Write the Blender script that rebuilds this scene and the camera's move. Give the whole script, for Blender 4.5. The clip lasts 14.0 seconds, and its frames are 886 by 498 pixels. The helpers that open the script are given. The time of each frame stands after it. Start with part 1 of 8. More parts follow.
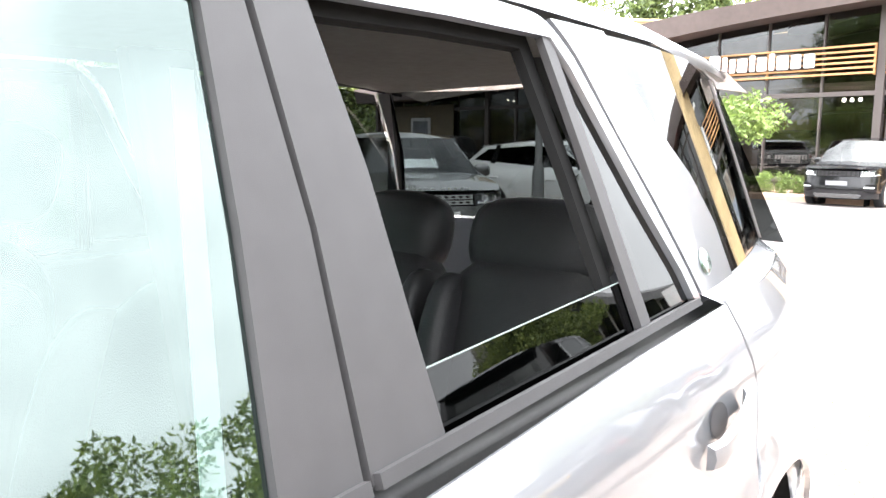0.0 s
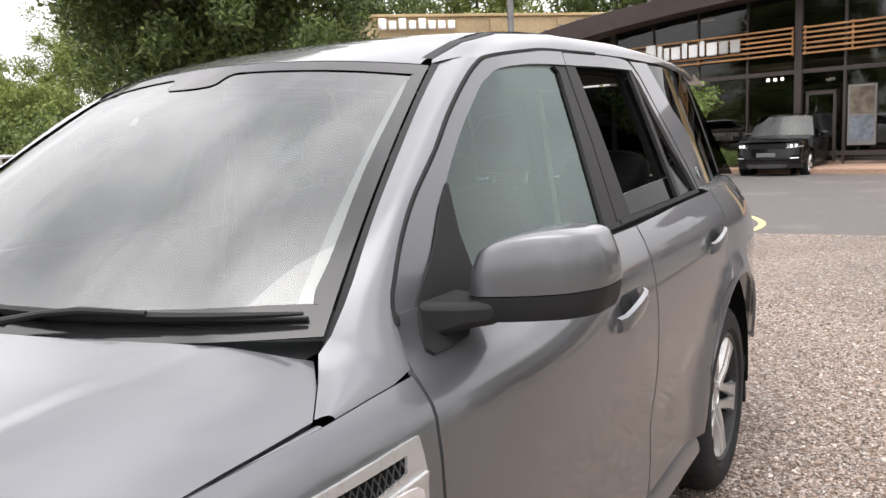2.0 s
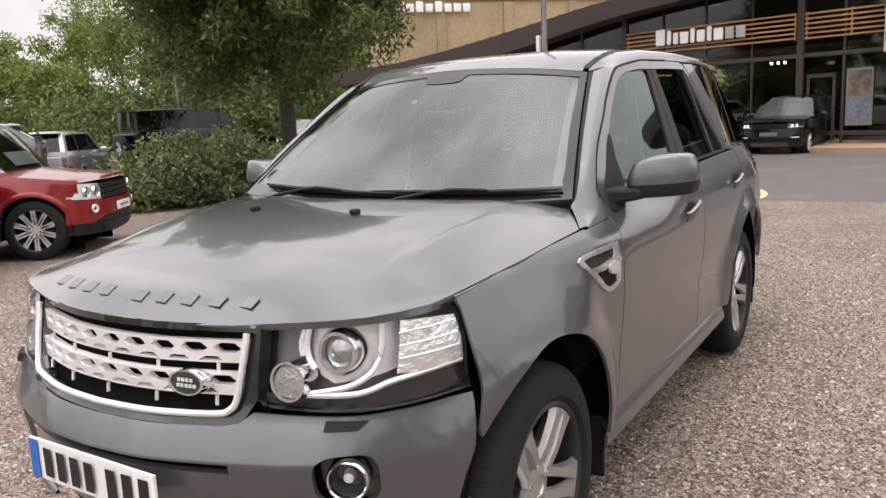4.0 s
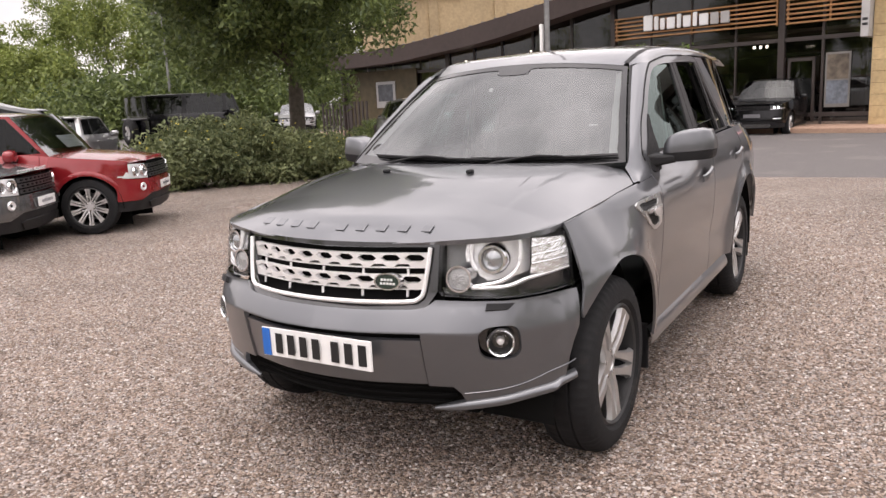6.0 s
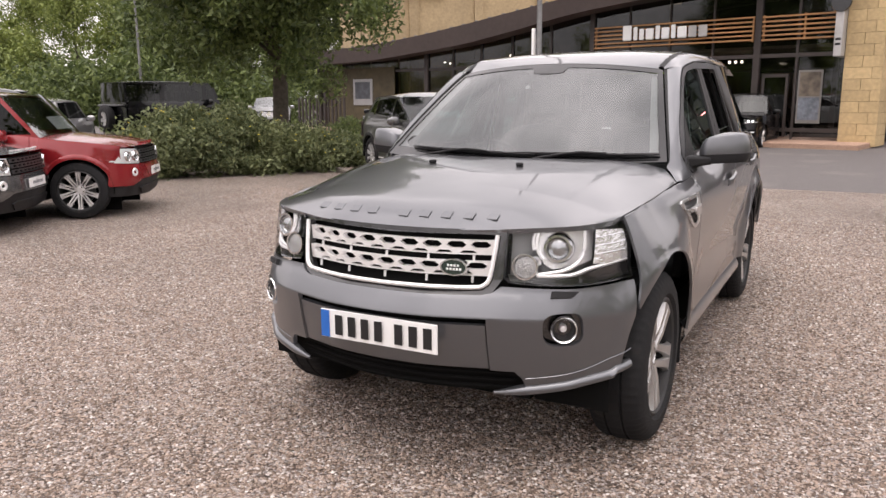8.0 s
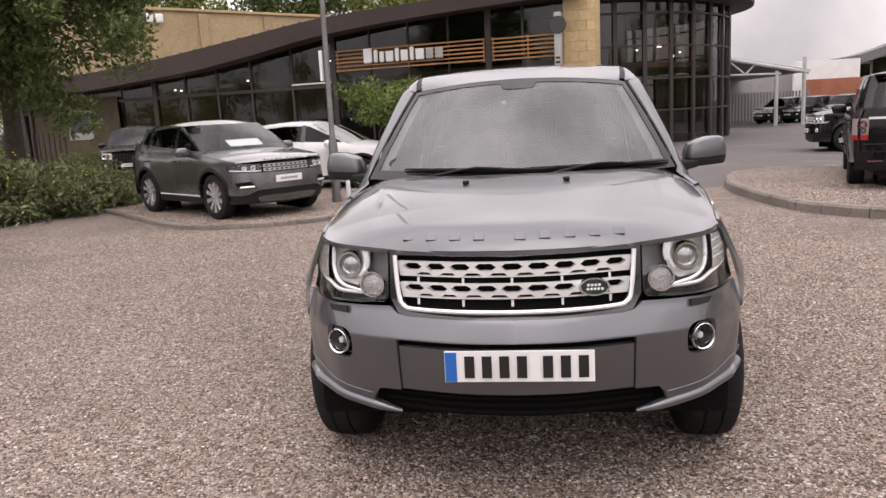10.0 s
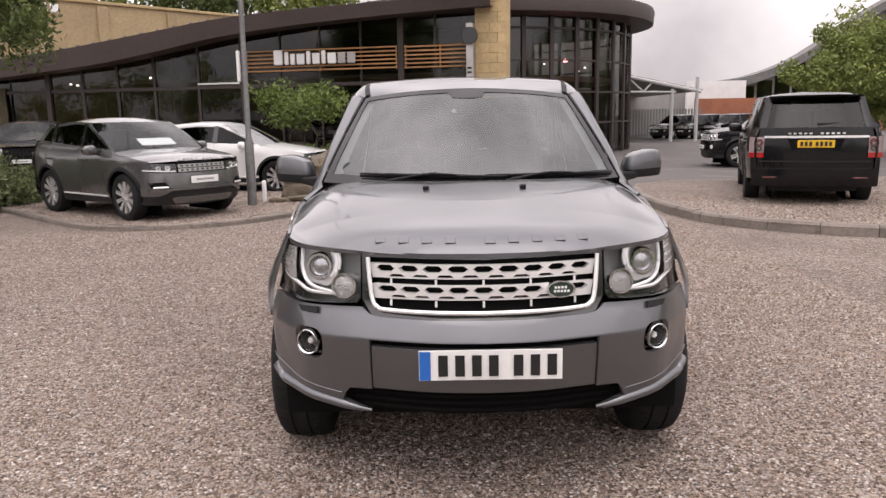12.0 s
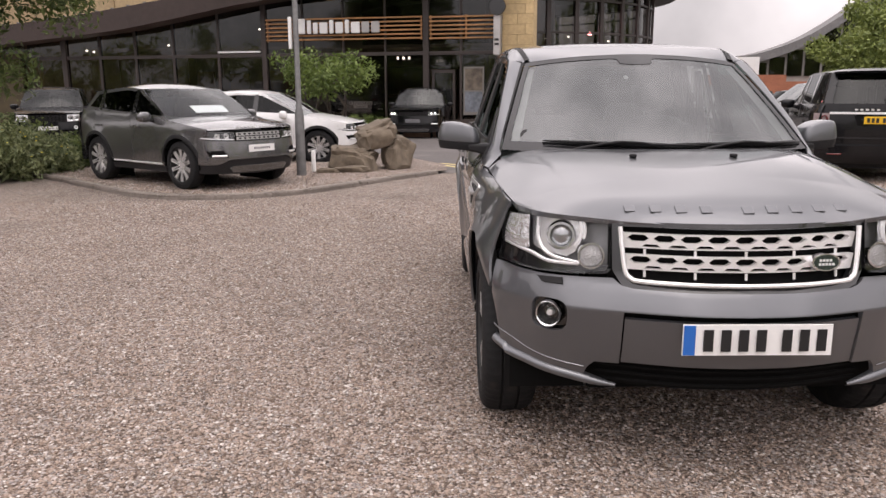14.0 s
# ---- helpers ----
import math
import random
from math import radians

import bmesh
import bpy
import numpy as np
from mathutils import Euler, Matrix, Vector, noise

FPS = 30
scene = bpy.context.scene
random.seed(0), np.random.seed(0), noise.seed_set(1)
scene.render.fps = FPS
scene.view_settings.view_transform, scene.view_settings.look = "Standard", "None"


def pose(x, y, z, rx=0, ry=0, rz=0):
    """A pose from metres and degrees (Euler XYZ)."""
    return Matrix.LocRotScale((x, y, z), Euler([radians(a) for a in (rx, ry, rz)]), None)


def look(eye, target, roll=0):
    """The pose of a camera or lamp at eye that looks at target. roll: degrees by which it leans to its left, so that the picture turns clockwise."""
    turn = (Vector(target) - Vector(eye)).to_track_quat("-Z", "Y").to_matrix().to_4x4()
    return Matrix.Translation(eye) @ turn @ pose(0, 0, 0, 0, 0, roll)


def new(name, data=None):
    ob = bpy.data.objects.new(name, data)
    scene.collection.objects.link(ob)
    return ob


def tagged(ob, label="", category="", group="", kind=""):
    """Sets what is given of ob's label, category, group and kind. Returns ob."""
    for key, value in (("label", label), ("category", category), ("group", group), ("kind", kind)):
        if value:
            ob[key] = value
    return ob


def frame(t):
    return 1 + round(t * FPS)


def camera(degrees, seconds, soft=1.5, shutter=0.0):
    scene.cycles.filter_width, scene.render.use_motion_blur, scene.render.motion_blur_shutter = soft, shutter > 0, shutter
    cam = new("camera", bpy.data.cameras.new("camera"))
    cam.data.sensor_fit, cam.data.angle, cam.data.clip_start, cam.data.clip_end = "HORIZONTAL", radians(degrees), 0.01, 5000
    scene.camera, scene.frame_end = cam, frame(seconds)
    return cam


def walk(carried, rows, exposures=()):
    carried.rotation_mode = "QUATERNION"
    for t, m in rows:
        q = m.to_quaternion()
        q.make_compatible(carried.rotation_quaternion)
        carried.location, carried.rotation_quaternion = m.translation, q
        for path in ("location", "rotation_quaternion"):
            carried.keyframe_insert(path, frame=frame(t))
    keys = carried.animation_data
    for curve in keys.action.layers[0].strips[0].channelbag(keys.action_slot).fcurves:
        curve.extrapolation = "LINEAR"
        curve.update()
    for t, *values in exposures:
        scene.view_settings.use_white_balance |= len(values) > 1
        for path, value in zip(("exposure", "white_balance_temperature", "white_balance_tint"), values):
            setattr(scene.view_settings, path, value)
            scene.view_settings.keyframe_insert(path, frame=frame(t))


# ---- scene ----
cam = camera(60.1, 14.0, soft=1.45)
PATH = [
    (0, (1.236, 2.029, 1.466), (0.064, 3.624, 1.182), 0.3),
    (0.5, (1.302, 1.652, 1.457), (0.245, 3.335, 1.23), -0.6),
    (1, (1.374, 1.287, 1.436), (0.299, 2.959, 1.211), -1.2),
    (1.5, (1.469, 0.888, 1.436), (0.318, 2.502, 1.166), -1.7),
    (2, (1.518, 0.489, 1.432), (0.462, 2.157, 1.139), -2.9),
    (2.5, (1.63, 0.081, 1.423), (0.531, 1.724, 1.122), -1.8),
    (3, (1.674, -0.297, 1.428), (0.61, 1.366, 1.104), -1.8),
    (3.5, (1.694, -0.691, 1.445), (0.656, 0.989, 1.126), -3.2),
    (4, (1.763, -1.054, 1.439), (0.706, 0.608, 1.096), -2.7),
    (4.2, (1.767, -1.192, 1.444), (0.706, 0.471, 1.112), -3.2),
    (6.3, (1.852, -2.122, 1.471), (0.837, -0.443, 1.081), -2.9),
    (6.5, (1.855, -2.128, 1.468), (0.828, -0.454, 1.094), -2.8),
    (7, (1.857, -2.131, 1.464), (0.813, -0.465, 1.096), -2.5),
    (7.5, (1.79, -2.161, 1.454), (0.762, -0.49, 1.062), -1.5),
    (7.7, (1.714, -2.224, 1.441), (0.715, -0.535, 1.052), -1.0),
    (9.8, (0.216, -2.582, 1.45), (-0.114, -0.646, 1.071), -2.0),
    (10, (0.113, -2.551, 1.456), (-0.147, -0.599, 1.109), -3.0),
    (10.5, (-0.091, -2.566, 1.475), (-0.147, -0.595, 1.139), -1.7),
    (11, (-0.152, -2.649, 1.479), (-0.163, -0.676, 1.148), -0.3),
    (11.5, (-0.131, -2.66, 1.463), (-0.147, -0.688, 1.125), -0.7),
    (12, (-0.138, -2.654, 1.466), (-0.144, -0.683, 1.127), -1.0),
    (12.5, (-0.15, -2.644, 1.464), (-0.167, -0.675, 1.113), -1.2),
    (13, (-0.316, -2.646, 1.447), (-0.345, -0.682, 1.071), 2.1),
    (13.5, (-0.702, -2.645, 1.473), (-0.682, -0.684, 1.081), 1.2),
    (14, (-1.073, -2.536, 1.434), (-1.067, -0.578, 1.029), -0.2),
]
EXPOSURES = [(0, 2.68, 6400, 7), (0.5, 1.56, 6480, 8), (1, 1.04, 6520, 8), (1.5, 0.46, 6600, 9), (2, 0.16, 6650, 10), (3, -0.06, 6800, 13), (3.5, -0.21, 6830, 14), (4, -0.22, 6850, 15), (6.3, -0.1, 6900, 16), (7.5, -0.12, 6900, 16), (9.8, -0.38, 6900, 17), (14, -0.4, 6900, 17)]
walk(cam, [(t, look(eye, target, roll)) for t, eye, target, roll in PATH], EXPOSURES)

# ---- daylight: bright overcast sky with a broad weak sun ----
world = bpy.data.worlds.new("overcast_sky")
scene.world = world
world.use_nodes = True
wn, wl = world.node_tree.nodes, world.node_tree.links
sky = wn.new("ShaderNodeTexSky")
sky.sky_type, sky.sun_disc, sky.sun_elevation, sky.sun_rotation = "NISHITA", False, radians(72), radians(195)
sky.dust_density, sky.air_density = 4.0, 1.0
hsv = wn.new("ShaderNodeHueSaturation")
hsv.inputs["Saturation"].default_value = 0.12
mixw = wn.new("ShaderNodeMix")
mixw.data_type = "RGBA"
mixw.inputs["Factor"].default_value = 0.75
cl = wn.new("ShaderNodeTexNoise")
cl.inputs["Scale"].default_value, cl.inputs["Detail"].default_value = 2.8, 6.0
ramp = wn.new("ShaderNodeValToRGB")
ramp.color_ramp.elements[0].position, ramp.color_ramp.elements[0].color = 0.34, (5.4, 5.4, 5.7, 1)
ramp.color_ramp.elements[1].position, ramp.color_ramp.elements[1].color = 0.66, (11.6, 11.4, 11.8, 1)
tc = wn.new("ShaderNodeTexCoord")
wl.new(tc.outputs["Generated"], cl.inputs["Vector"])
wl.new(cl.outputs["Fac"], ramp.inputs["Fac"])
wl.new(sky.outputs["Color"], hsv.inputs["Color"])
wl.new(hsv.outputs["Color"], mixw.inputs["A"])
wl.new(ramp.outputs["Color"], mixw.inputs["B"])
# an overcast sky is brighter overhead than at the horizon
sepw = wn.new("ShaderNodeSeparateXYZ")
lift = wn.new("ShaderNodeMapRange")
lift.inputs["From Min"].default_value, lift.inputs["From Max"].default_value = 0.0, 1.0
lift.inputs["To Min"].default_value, lift.inputs["To Max"].default_value = 0.74, 2.3
scl = wn.new("ShaderNodeVectorMath")
scl.operation = "SCALE"
wl.new(tc.outputs["Generated"], sepw.inputs[0])
wl.new(sepw.outputs["Z"], lift.inputs["Value"])
wl.new(mixw.outputs["Result"], scl.inputs[0])
wl.new(lift.outputs[0], scl.inputs["Scale"])
wl.new(scl.outputs[0], wn["Background"].inputs["Color"])
wn["Background"].inputs["Strength"].default_value = 0.175

sun = new("sun", bpy.data.lights.new("sun", "SUN"))
sun.data.energy, sun.data.angle, sun.data.color = 0.8, radians(50), (1.0, 0.97, 0.93)
sun.matrix_world = look((1.2, -4.6, 14.5), (0, 0, 0))

# ---- mesh helpers ----
class Geo:
    """Vertices and faces gathered for one mesh."""

    def __init__(self):
        self.v, self.f, self.n = [], [], {}

    def add(self, verts, faces):
        k = len(self.v)
        self.v += [tuple(p) for p in verts]
        self.f += [tuple(k + i for i in f) for f in faces]
        return self

    def box(self, c, s, m=None):
        pts = [Vector((c[0] + s[0] * i / 2, c[1] + s[1] * j / 2, c[2] + s[2] * k / 2)) for i in (-1, 1) for j in (-1, 1) for k in (-1, 1)]
        if m is not None:
            pts = [m @ p for p in pts]
        return self.add(pts, [(0, 1, 3, 2), (4, 6, 7, 5), (0, 4, 5, 1), (2, 3, 7, 6), (0, 2, 6, 4), (1, 5, 7, 3)])

    def grid(self, fn, us, vs, flip=False):
        k, nv = [], len(vs)
        pts = [fn(u, v) for u in us for v in vs]
        for i in range(len(us) - 1):
            for j in range(nv - 1):
                q = (i * nv + j, (i + 1) * nv + j, (i + 1) * nv + j + 1, i * nv + j + 1)
                k.append(q[::-1] if flip else q)
        return self.add(pts, k)

    def lathe(self, prof, n, m=None):
        """Turns (radius, height) pairs about z, then lays them by m."""
        pts = [Vector((r * math.cos(a), r * math.sin(a), h)) for r, h in prof for a in (2 * math.pi * i / n for i in range(n))]
        if m is not None:
            pts = [m @ p for p in pts]
        return self.add(pts, [(i * n + j, i * n + (j + 1) % n, (i + 1) * n + (j + 1) % n, (i + 1) * n + j) for i in range(len(prof) - 1) for j in range(n)])

    def tube(self, pts, r, n=8, closed=False):
        pts = [Vector(p) for p in pts]
        k, m = len(pts), []
        for i, p in enumerate(pts):
            a, b = (pts[(i - 1) % k], pts[(i + 1) % k]) if closed else (pts[max(i - 1, 0)], pts[min(i + 1, k - 1)])
            t = (b - a).normalized()
            s = t.cross(Vector((0.13, 0.31, 0.94))).normalized()
            w = t.cross(s)
            rr = r[i] if isinstance(r, (list, tuple)) else r
            m += [p + rr * (math.cos(2 * math.pi * j / n) * s + math.sin(2 * math.pi * j / n) * w) for j in range(n)]
        f = [(i * n + j, ((i + 1) % k) * n + j, ((i + 1) % k) * n + (j + 1) % n, i * n + (j + 1) % n) for i in range(k if closed else k - 1) for j in range(n)]
        if not closed:
            f += [tuple(range(n)), tuple(range((k - 1) * n, k * n))[::-1]]
        return self.add(m, f)

    def prism(self, outline, depth, fn):
        """A flat outline of (u, v) given thickness: fn(u, v, d) places it, d from 0 to depth."""
        n = len(outline)
        pts = [fn(u, v, 0) for u, v in outline] + [fn(u, v, depth) for u, v in outline]
        return self.add(pts, [tuple(range(n)), tuple(range(n, 2 * n))[::-1]] + [(i, n + i, n + (i + 1) % n, (i + 1) % n) for i in range(n)])


def as_mesh(name, geo, smooth=40, recalc=True):
    me = bpy.data.meshes.new(name)
    me.from_pydata(geo.v, [], geo.f)
    if recalc and not geo.n:
        bm = bmesh.new()
        bm.from_mesh(me)
        bmesh.ops.recalc_face_normals(bm, faces=bm.faces)
        bm.to_mesh(me)
        bm.free()
    if smooth:
        me.shade_smooth()
        if geo.n:
            me.normals_split_custom_set_from_vertices([geo.n.get(i, (0, 0, 1)) for i in range(len(geo.v))])
        else:
            me.set_sharp_from_angle(angle=radians(smooth))
    return me


def part(name, geo, mat, parent=None, label="", smooth=40, bevel=0.0):
    me = as_mesh(name, geo, smooth)
    me.materials.append(mat)
    ob = new(name, me)
    if parent is not None:
        ob.parent = parent
    if label:
        ob["label"] = label
    if bevel:
        b = ob.modifiers.new("bevel", "BEVEL")
        b.width, b.segments, b.limit_method, b.angle_limit = bevel, 2, "ANGLE", radians(40)
        b.harden_normals = False
    return ob


def spl(xs, ys):
    """A smooth curve through the points that doesn't overshoot."""
    n = len(xs)
    h = [xs[i + 1] - xs[i] for i in range(n - 1)]
    d = [(ys[i + 1] - ys[i]) / h[i] for i in range(n - 1)]
    m = [d[0]] + [0 if d[i - 1] * d[i] <= 0 else 2 * d[i - 1] * d[i] / (d[i - 1] + d[i]) for i in range(1, n - 1)] + [d[-1]]

    def at(x):
        x = min(max(x, xs[0]), xs[-1])
        i = next((k for k in range(n - 1) if x <= xs[k + 1]), n - 2)
        t = (x - xs[i]) / h[i]
        return (2 * t**3 - 3 * t**2 + 1) * ys[i] + (t**3 - 2 * t**2 + t) * h[i] * m[i] + (3 * t**2 - 2 * t**3) * ys[i + 1] + (t**3 - t**2) * h[i] * m[i + 1]

    return at


def curve(pts, n=6, closed=False):
    """A rounded line through the points."""
    k, out = len(pts), []
    for i in range(k if closed else k - 1):
        p = [np.array(pts[(i + j) % k] if closed else pts[min(max(i + j, 0), k - 1)], float) for j in (-1, 0, 1, 2)]
        for s in range(n):
            t = s / n
            out.append(tuple(0.5 * (2 * p[1] + (p[2] - p[0]) * t + (2 * p[0] - 5 * p[1] + 4 * p[2] - p[3]) * t**2 + (3 * p[1] - p[0] - 3 * p[2] + p[3]) * t**3)))
    return out if closed else out + [tuple(map(float, pts[-1]))]


def arc(cx, cy, r, a0, a1, n=16):
    return [(cx + r * math.cos(radians(a0 + (a1 - a0) * i / n)), cy + r * math.sin(radians(a0 + (a1 - a0) * i / n))) for i in range(n + 1)]


def panel(outline, fn, step=0.05, holes=(), lip=0.012, flip=False, shift=0.0, geo=None):
    """A sheet over the outline in (u, v), bent by fn(u, v) into space, its edges turned in by lip. shift: along its outward side."""
    bm = bmesh.new()
    for loop in (outline, *holes):
        vs = [bm.verts.new((u, v, 0)) for u, v in loop]
        for i in range(len(vs)):
            bm.edges.new((vs[i], vs[(i + 1) % len(vs)]))
    bmesh.ops.triangle_fill(bm, edges=bm.edges[:], use_beauty=True)
    us, vs = [p[0] for p in outline], [p[1] for p in outline]
    for axis, lo, hi in ((0, min(us), max(us)), (1, min(vs), max(vs))):
        k = max(1, round((hi - lo) / step))
        for i in range(1, k):
            co, no = [0, 0, 0], [0, 0, 0]
            co[axis], no[axis] = lo + (hi - lo) * i / k, 1
            bmesh.ops.bisect_plane(bm, geom=bm.verts[:] + bm.edges[:] + bm.faces[:], dist=1e-5, plane_co=co, plane_no=no)
    bmesh.ops.remove_doubles(bm, verts=bm.verts[:], dist=4e-4)
    bmesh.ops.dissolve_degenerate(bm, edges=bm.edges[:], dist=2e-4)
    bmesh.ops.triangulate(bm, faces=bm.faces[:])
    g = geo or Geo()
    base = len(g.v)
    bm.verts.index_update()
    e, nor = 1e-3, []
    for v in bm.verts:
        u, w = v.co.x, v.co.y
        p = Vector(fn(u, w))
        n = (Vector(fn(u + e, w)) - Vector(fn(u - e, w))).cross(Vector(fn(u, w + e)) - Vector(fn(u, w - e)))
        n = n.normalized() * (-1 if flip else 1)
        nor.append(n)
        g.n[base + v.index] = tuple(n)
        g.v.append(tuple(p + n * shift))
    for f in bm.faces:
        ids = [base + v.index for v in f.verts]
        a, b, c = (Vector(g.v[i]) for i in ids[:3])
        if (b - a).cross(c - a).dot(nor[f.verts[0].index]) < 0:
            ids.reverse()
        g.f.append(tuple(ids))
    if lip:
        for ed in bm.edges:
            if len(ed.link_faces) == 1:
                a, b = ed.verts
                pa, pb, na, nb = Vector(g.v[base + a.index]), Vector(g.v[base + b.index]), nor[a.index], nor[b.index]
                mid = ed.link_faces[0].calc_center_median()
                q = [pa, pb, pb - nb * lip, pa - na * lip]
                side = (q[1] - q[0]).cross(q[3] - q[0]).normalized()
                inner = Vector(fn(mid.x, mid.y)) - pa
                if side.dot(inner) > 0:
                    q.reverse()
                    side = -side
                k = len(g.v)
                for p, n in zip(q, (na, nb, nb, na) if q[0] == pa else (na, nb, nb, na)):
                    g.n[len(g.v)] = tuple((side * 0.9 + n * 0.25).normalized())
                    g.v.append(tuple(p))
                g.f.append((k, k + 1, k + 2, k + 3))
    bm.free()
    return g


# ---- materials ----
def material(name, color, rough=0.5, metal=0.0, coat=0.0, spec=0.5, noise_amt=0.08, scale=30.0, bump=0.0, bump_scale=200.0, island=0.0, dirt=None):
    m = bpy.data.materials.new(name)
    m.use_nodes = True
    n, l = m.node_tree.nodes, m.node_tree.links
    b = n["Principled BSDF"]
    b.inputs["Roughness"].default_value, b.inputs["Metallic"].default_value = rough, metal
    b.inputs["Coat Weight"].default_value, b.inputs["Coat Roughness"].default_value = coat, 0.03
    b.inputs["Specular IOR Level"].default_value = spec
    b.inputs["Base Color"].default_value = (*color, 1)
    tco = n.new("ShaderNodeTexCoord")
    col = None
    if noise_amt:
        t1, t2 = n.new("ShaderNodeTexNoise"), n.new("ShaderNodeTexNoise")
        t1.inputs["Scale"].default_value, t1.inputs["Detail"].default_value = scale, 6
        t2.inputs["Scale"].default_value, t2.inputs["Detail"].default_value = scale / 12, 3
        add = n.new("ShaderNodeMath")
        add.operation = "ADD"
        mr = n.new("ShaderNodeMapRange")
        mr.inputs["From Min"].default_value, mr.inputs["From Max"].default_value = 0.6, 1.4
        mr.inputs["To Min"].default_value, mr.inputs["To Max"].default_value = 1 - noise_amt * 2, 1 + noise_amt * 2
        vm = n.new("ShaderNodeVectorMath")
        vm.operation = "SCALE"
        vm.inputs[0].default_value = color
        l.new(tco.outputs["Object"], t1.inputs["Vector"])
        l.new(tco.outputs["Object"], t2.inputs["Vector"])
        l.new(t1.outputs["Fac"], add.inputs[0])
        l.new(t2.outputs["Fac"], add.inputs[1])
        l.new(add.outputs[0], mr.inputs["Value"])
        l.new(mr.outputs[0], vm.inputs["Scale"])
        col = vm.outputs[0]
        r = n.new("ShaderNodeMapRange")
        r.inputs["From Min"].default_value, r.inputs["From Max"].default_value = 0.3, 0.7
        r.inputs["To Min"].default_value, r.inputs["To Max"].default_value = max(rough - 0.05, 0.02), min(rough + 0.07, 1)
        l.new(t2.outputs["Fac"], r.inputs["Value"])
        l.new(r.outputs[0], b.inputs["Roughness"])
    if island:
        g = n.new("ShaderNodeNewGeometry")
        oi = n.new("ShaderNodeObjectInfo")
        ad = n.new("ShaderNodeMath")
        ad.operation = "ADD"
        fr = n.new("ShaderNodeMath")
        fr.operation = "FRACT"
        l.new(g.outputs["Random Per Island"], ad.inputs[0])
        l.new(oi.outputs["Random"], ad.inputs[1])
        l.new(ad.outputs[0], fr.inputs[0])
        mr2 = n.new("ShaderNodeMapRange")
        mr2.inputs["To Min"].default_value, mr2.inputs["To Max"].default_value = 1 - island, 1 + island
        l.new(fr.outputs[0], mr2.inputs["Value"])
        v2 = n.new("ShaderNodeVectorMath")
        v2.operation = "SCALE"
        if col:
            l.new(col, v2.inputs[0])
        else:
            v2.inputs[0].default_value = color
        l.new(mr2.outputs[0], v2.inputs["Scale"])
        col = v2.outputs[0]
    if dirt:
        t3 = n.new("ShaderNodeTexNoise")
        t3.inputs["Scale"].default_value, t3.inputs["Detail"].default_value = dirt[2], 8
        l.new(tco.outputs["Object"], t3.inputs["Vector"])
        mr3 = n.new("ShaderNodeMapRange")
        mr3.inputs["From Min"].default_value, mr3.inputs["From Max"].default_value = dirt[1], dirt[1] + 0.15
        l.new(t3.outputs["Fac"], mr3.inputs["Value"])
        mx = n.new("ShaderNodeMix")
        mx.data_type = "RGBA"
        l.new(mr3.outputs[0], mx.inputs["Factor"])
        if col:
            l.new(col, mx.inputs["A"])
        else:
            mx.inputs["A"].default_value = (*color, 1)
        mx.inputs["B"].default_value = (*dirt[0], 1)
        col = mx.outputs["Result"]
    if col:
        l.new(col, b.inputs["Base Color"])
    if bump:
        tb = n.new("ShaderNodeTexNoise")
        tb.inputs["Scale"].default_value, tb.inputs["Detail"].default_value = bump_scale, 5
        bp = n.new("ShaderNodeBump")
        bp.inputs["Strength"].default_value, bp.inputs["Distance"].default_value = bump, 0.01
        l.new(tco.outputs["Object"], tb.inputs["Vector"])
        l.new(tb.outputs["Fac"], bp.inputs["Height"])
        l.new(bp.outputs["Normal"], b.inputs["Normal"])
    return m


def paint(name, color, metal=0.55, rough=0.32):
    """Car paint: metal flake under a clear coat."""
    return material(name, color, rough, metal, 1.0 if sum(color) > 0.1 else 0.6, 0.5, 0.02, 3)


def glass(name, tint, gloss=1.0, ior=1.5, film=(0.95, 0.97, 0.97)):
    """A thin pane: a tinted view through it and a mirror-like film by Fresnel."""
    m = bpy.data.materials.new(name)
    m.use_nodes = True
    n, l = m.node_tree.nodes, m.node_tree.links
    n.remove(n["Principled BSDF"])
    tr, gl, mx, fr = n.new("ShaderNodeBsdfTransparent"), n.new("ShaderNodeBsdfGlossy"), n.new("ShaderNodeMixShader"), n.new("ShaderNodeLayerWeight")
    tr.inputs["Color"].default_value = (*tint, 1)
    gl.inputs["Roughness"].default_value = 0.015
    gl.inputs["Color"].default_value = (film[0] * gloss, film[1] * gloss, film[2] * gloss, 1)
    # Schlick's curve, alike from both sides of the thin pane
    fr.inputs["Blend"].default_value = 0.5
    up, rng = n.new("ShaderNodeMath"), n.new("ShaderNodeMapRange")
    up.operation, up.inputs[1].default_value = "POWER", 5.0
    rng.inputs["To Min"].default_value = ((ior - 1) / (ior + 1)) ** 2
    l.new(fr.outputs["Facing"], up.inputs[0])
    l.new(up.outputs[0], rng.inputs["Value"])
    l.new(rng.outputs[0], mx.inputs[0])
    l.new(tr.outputs[0], mx.inputs[1])
    l.new(gl.outputs[0], mx.inputs[2])
    l.new(mx.outputs[0], n["Material Output"].inputs["Surface"])
    return m


def emitter(name, color, strength):
    m = bpy.data.materials.new(name)
    m.use_nodes = True
    b = m.node_tree.nodes["Principled BSDF"]
    b.inputs["Base Color"].default_value = (*color, 1)
    b.inputs["Emission Color"].default_value = (*color, 1)
    b.inputs["Emission Strength"].default_value = strength
    return m


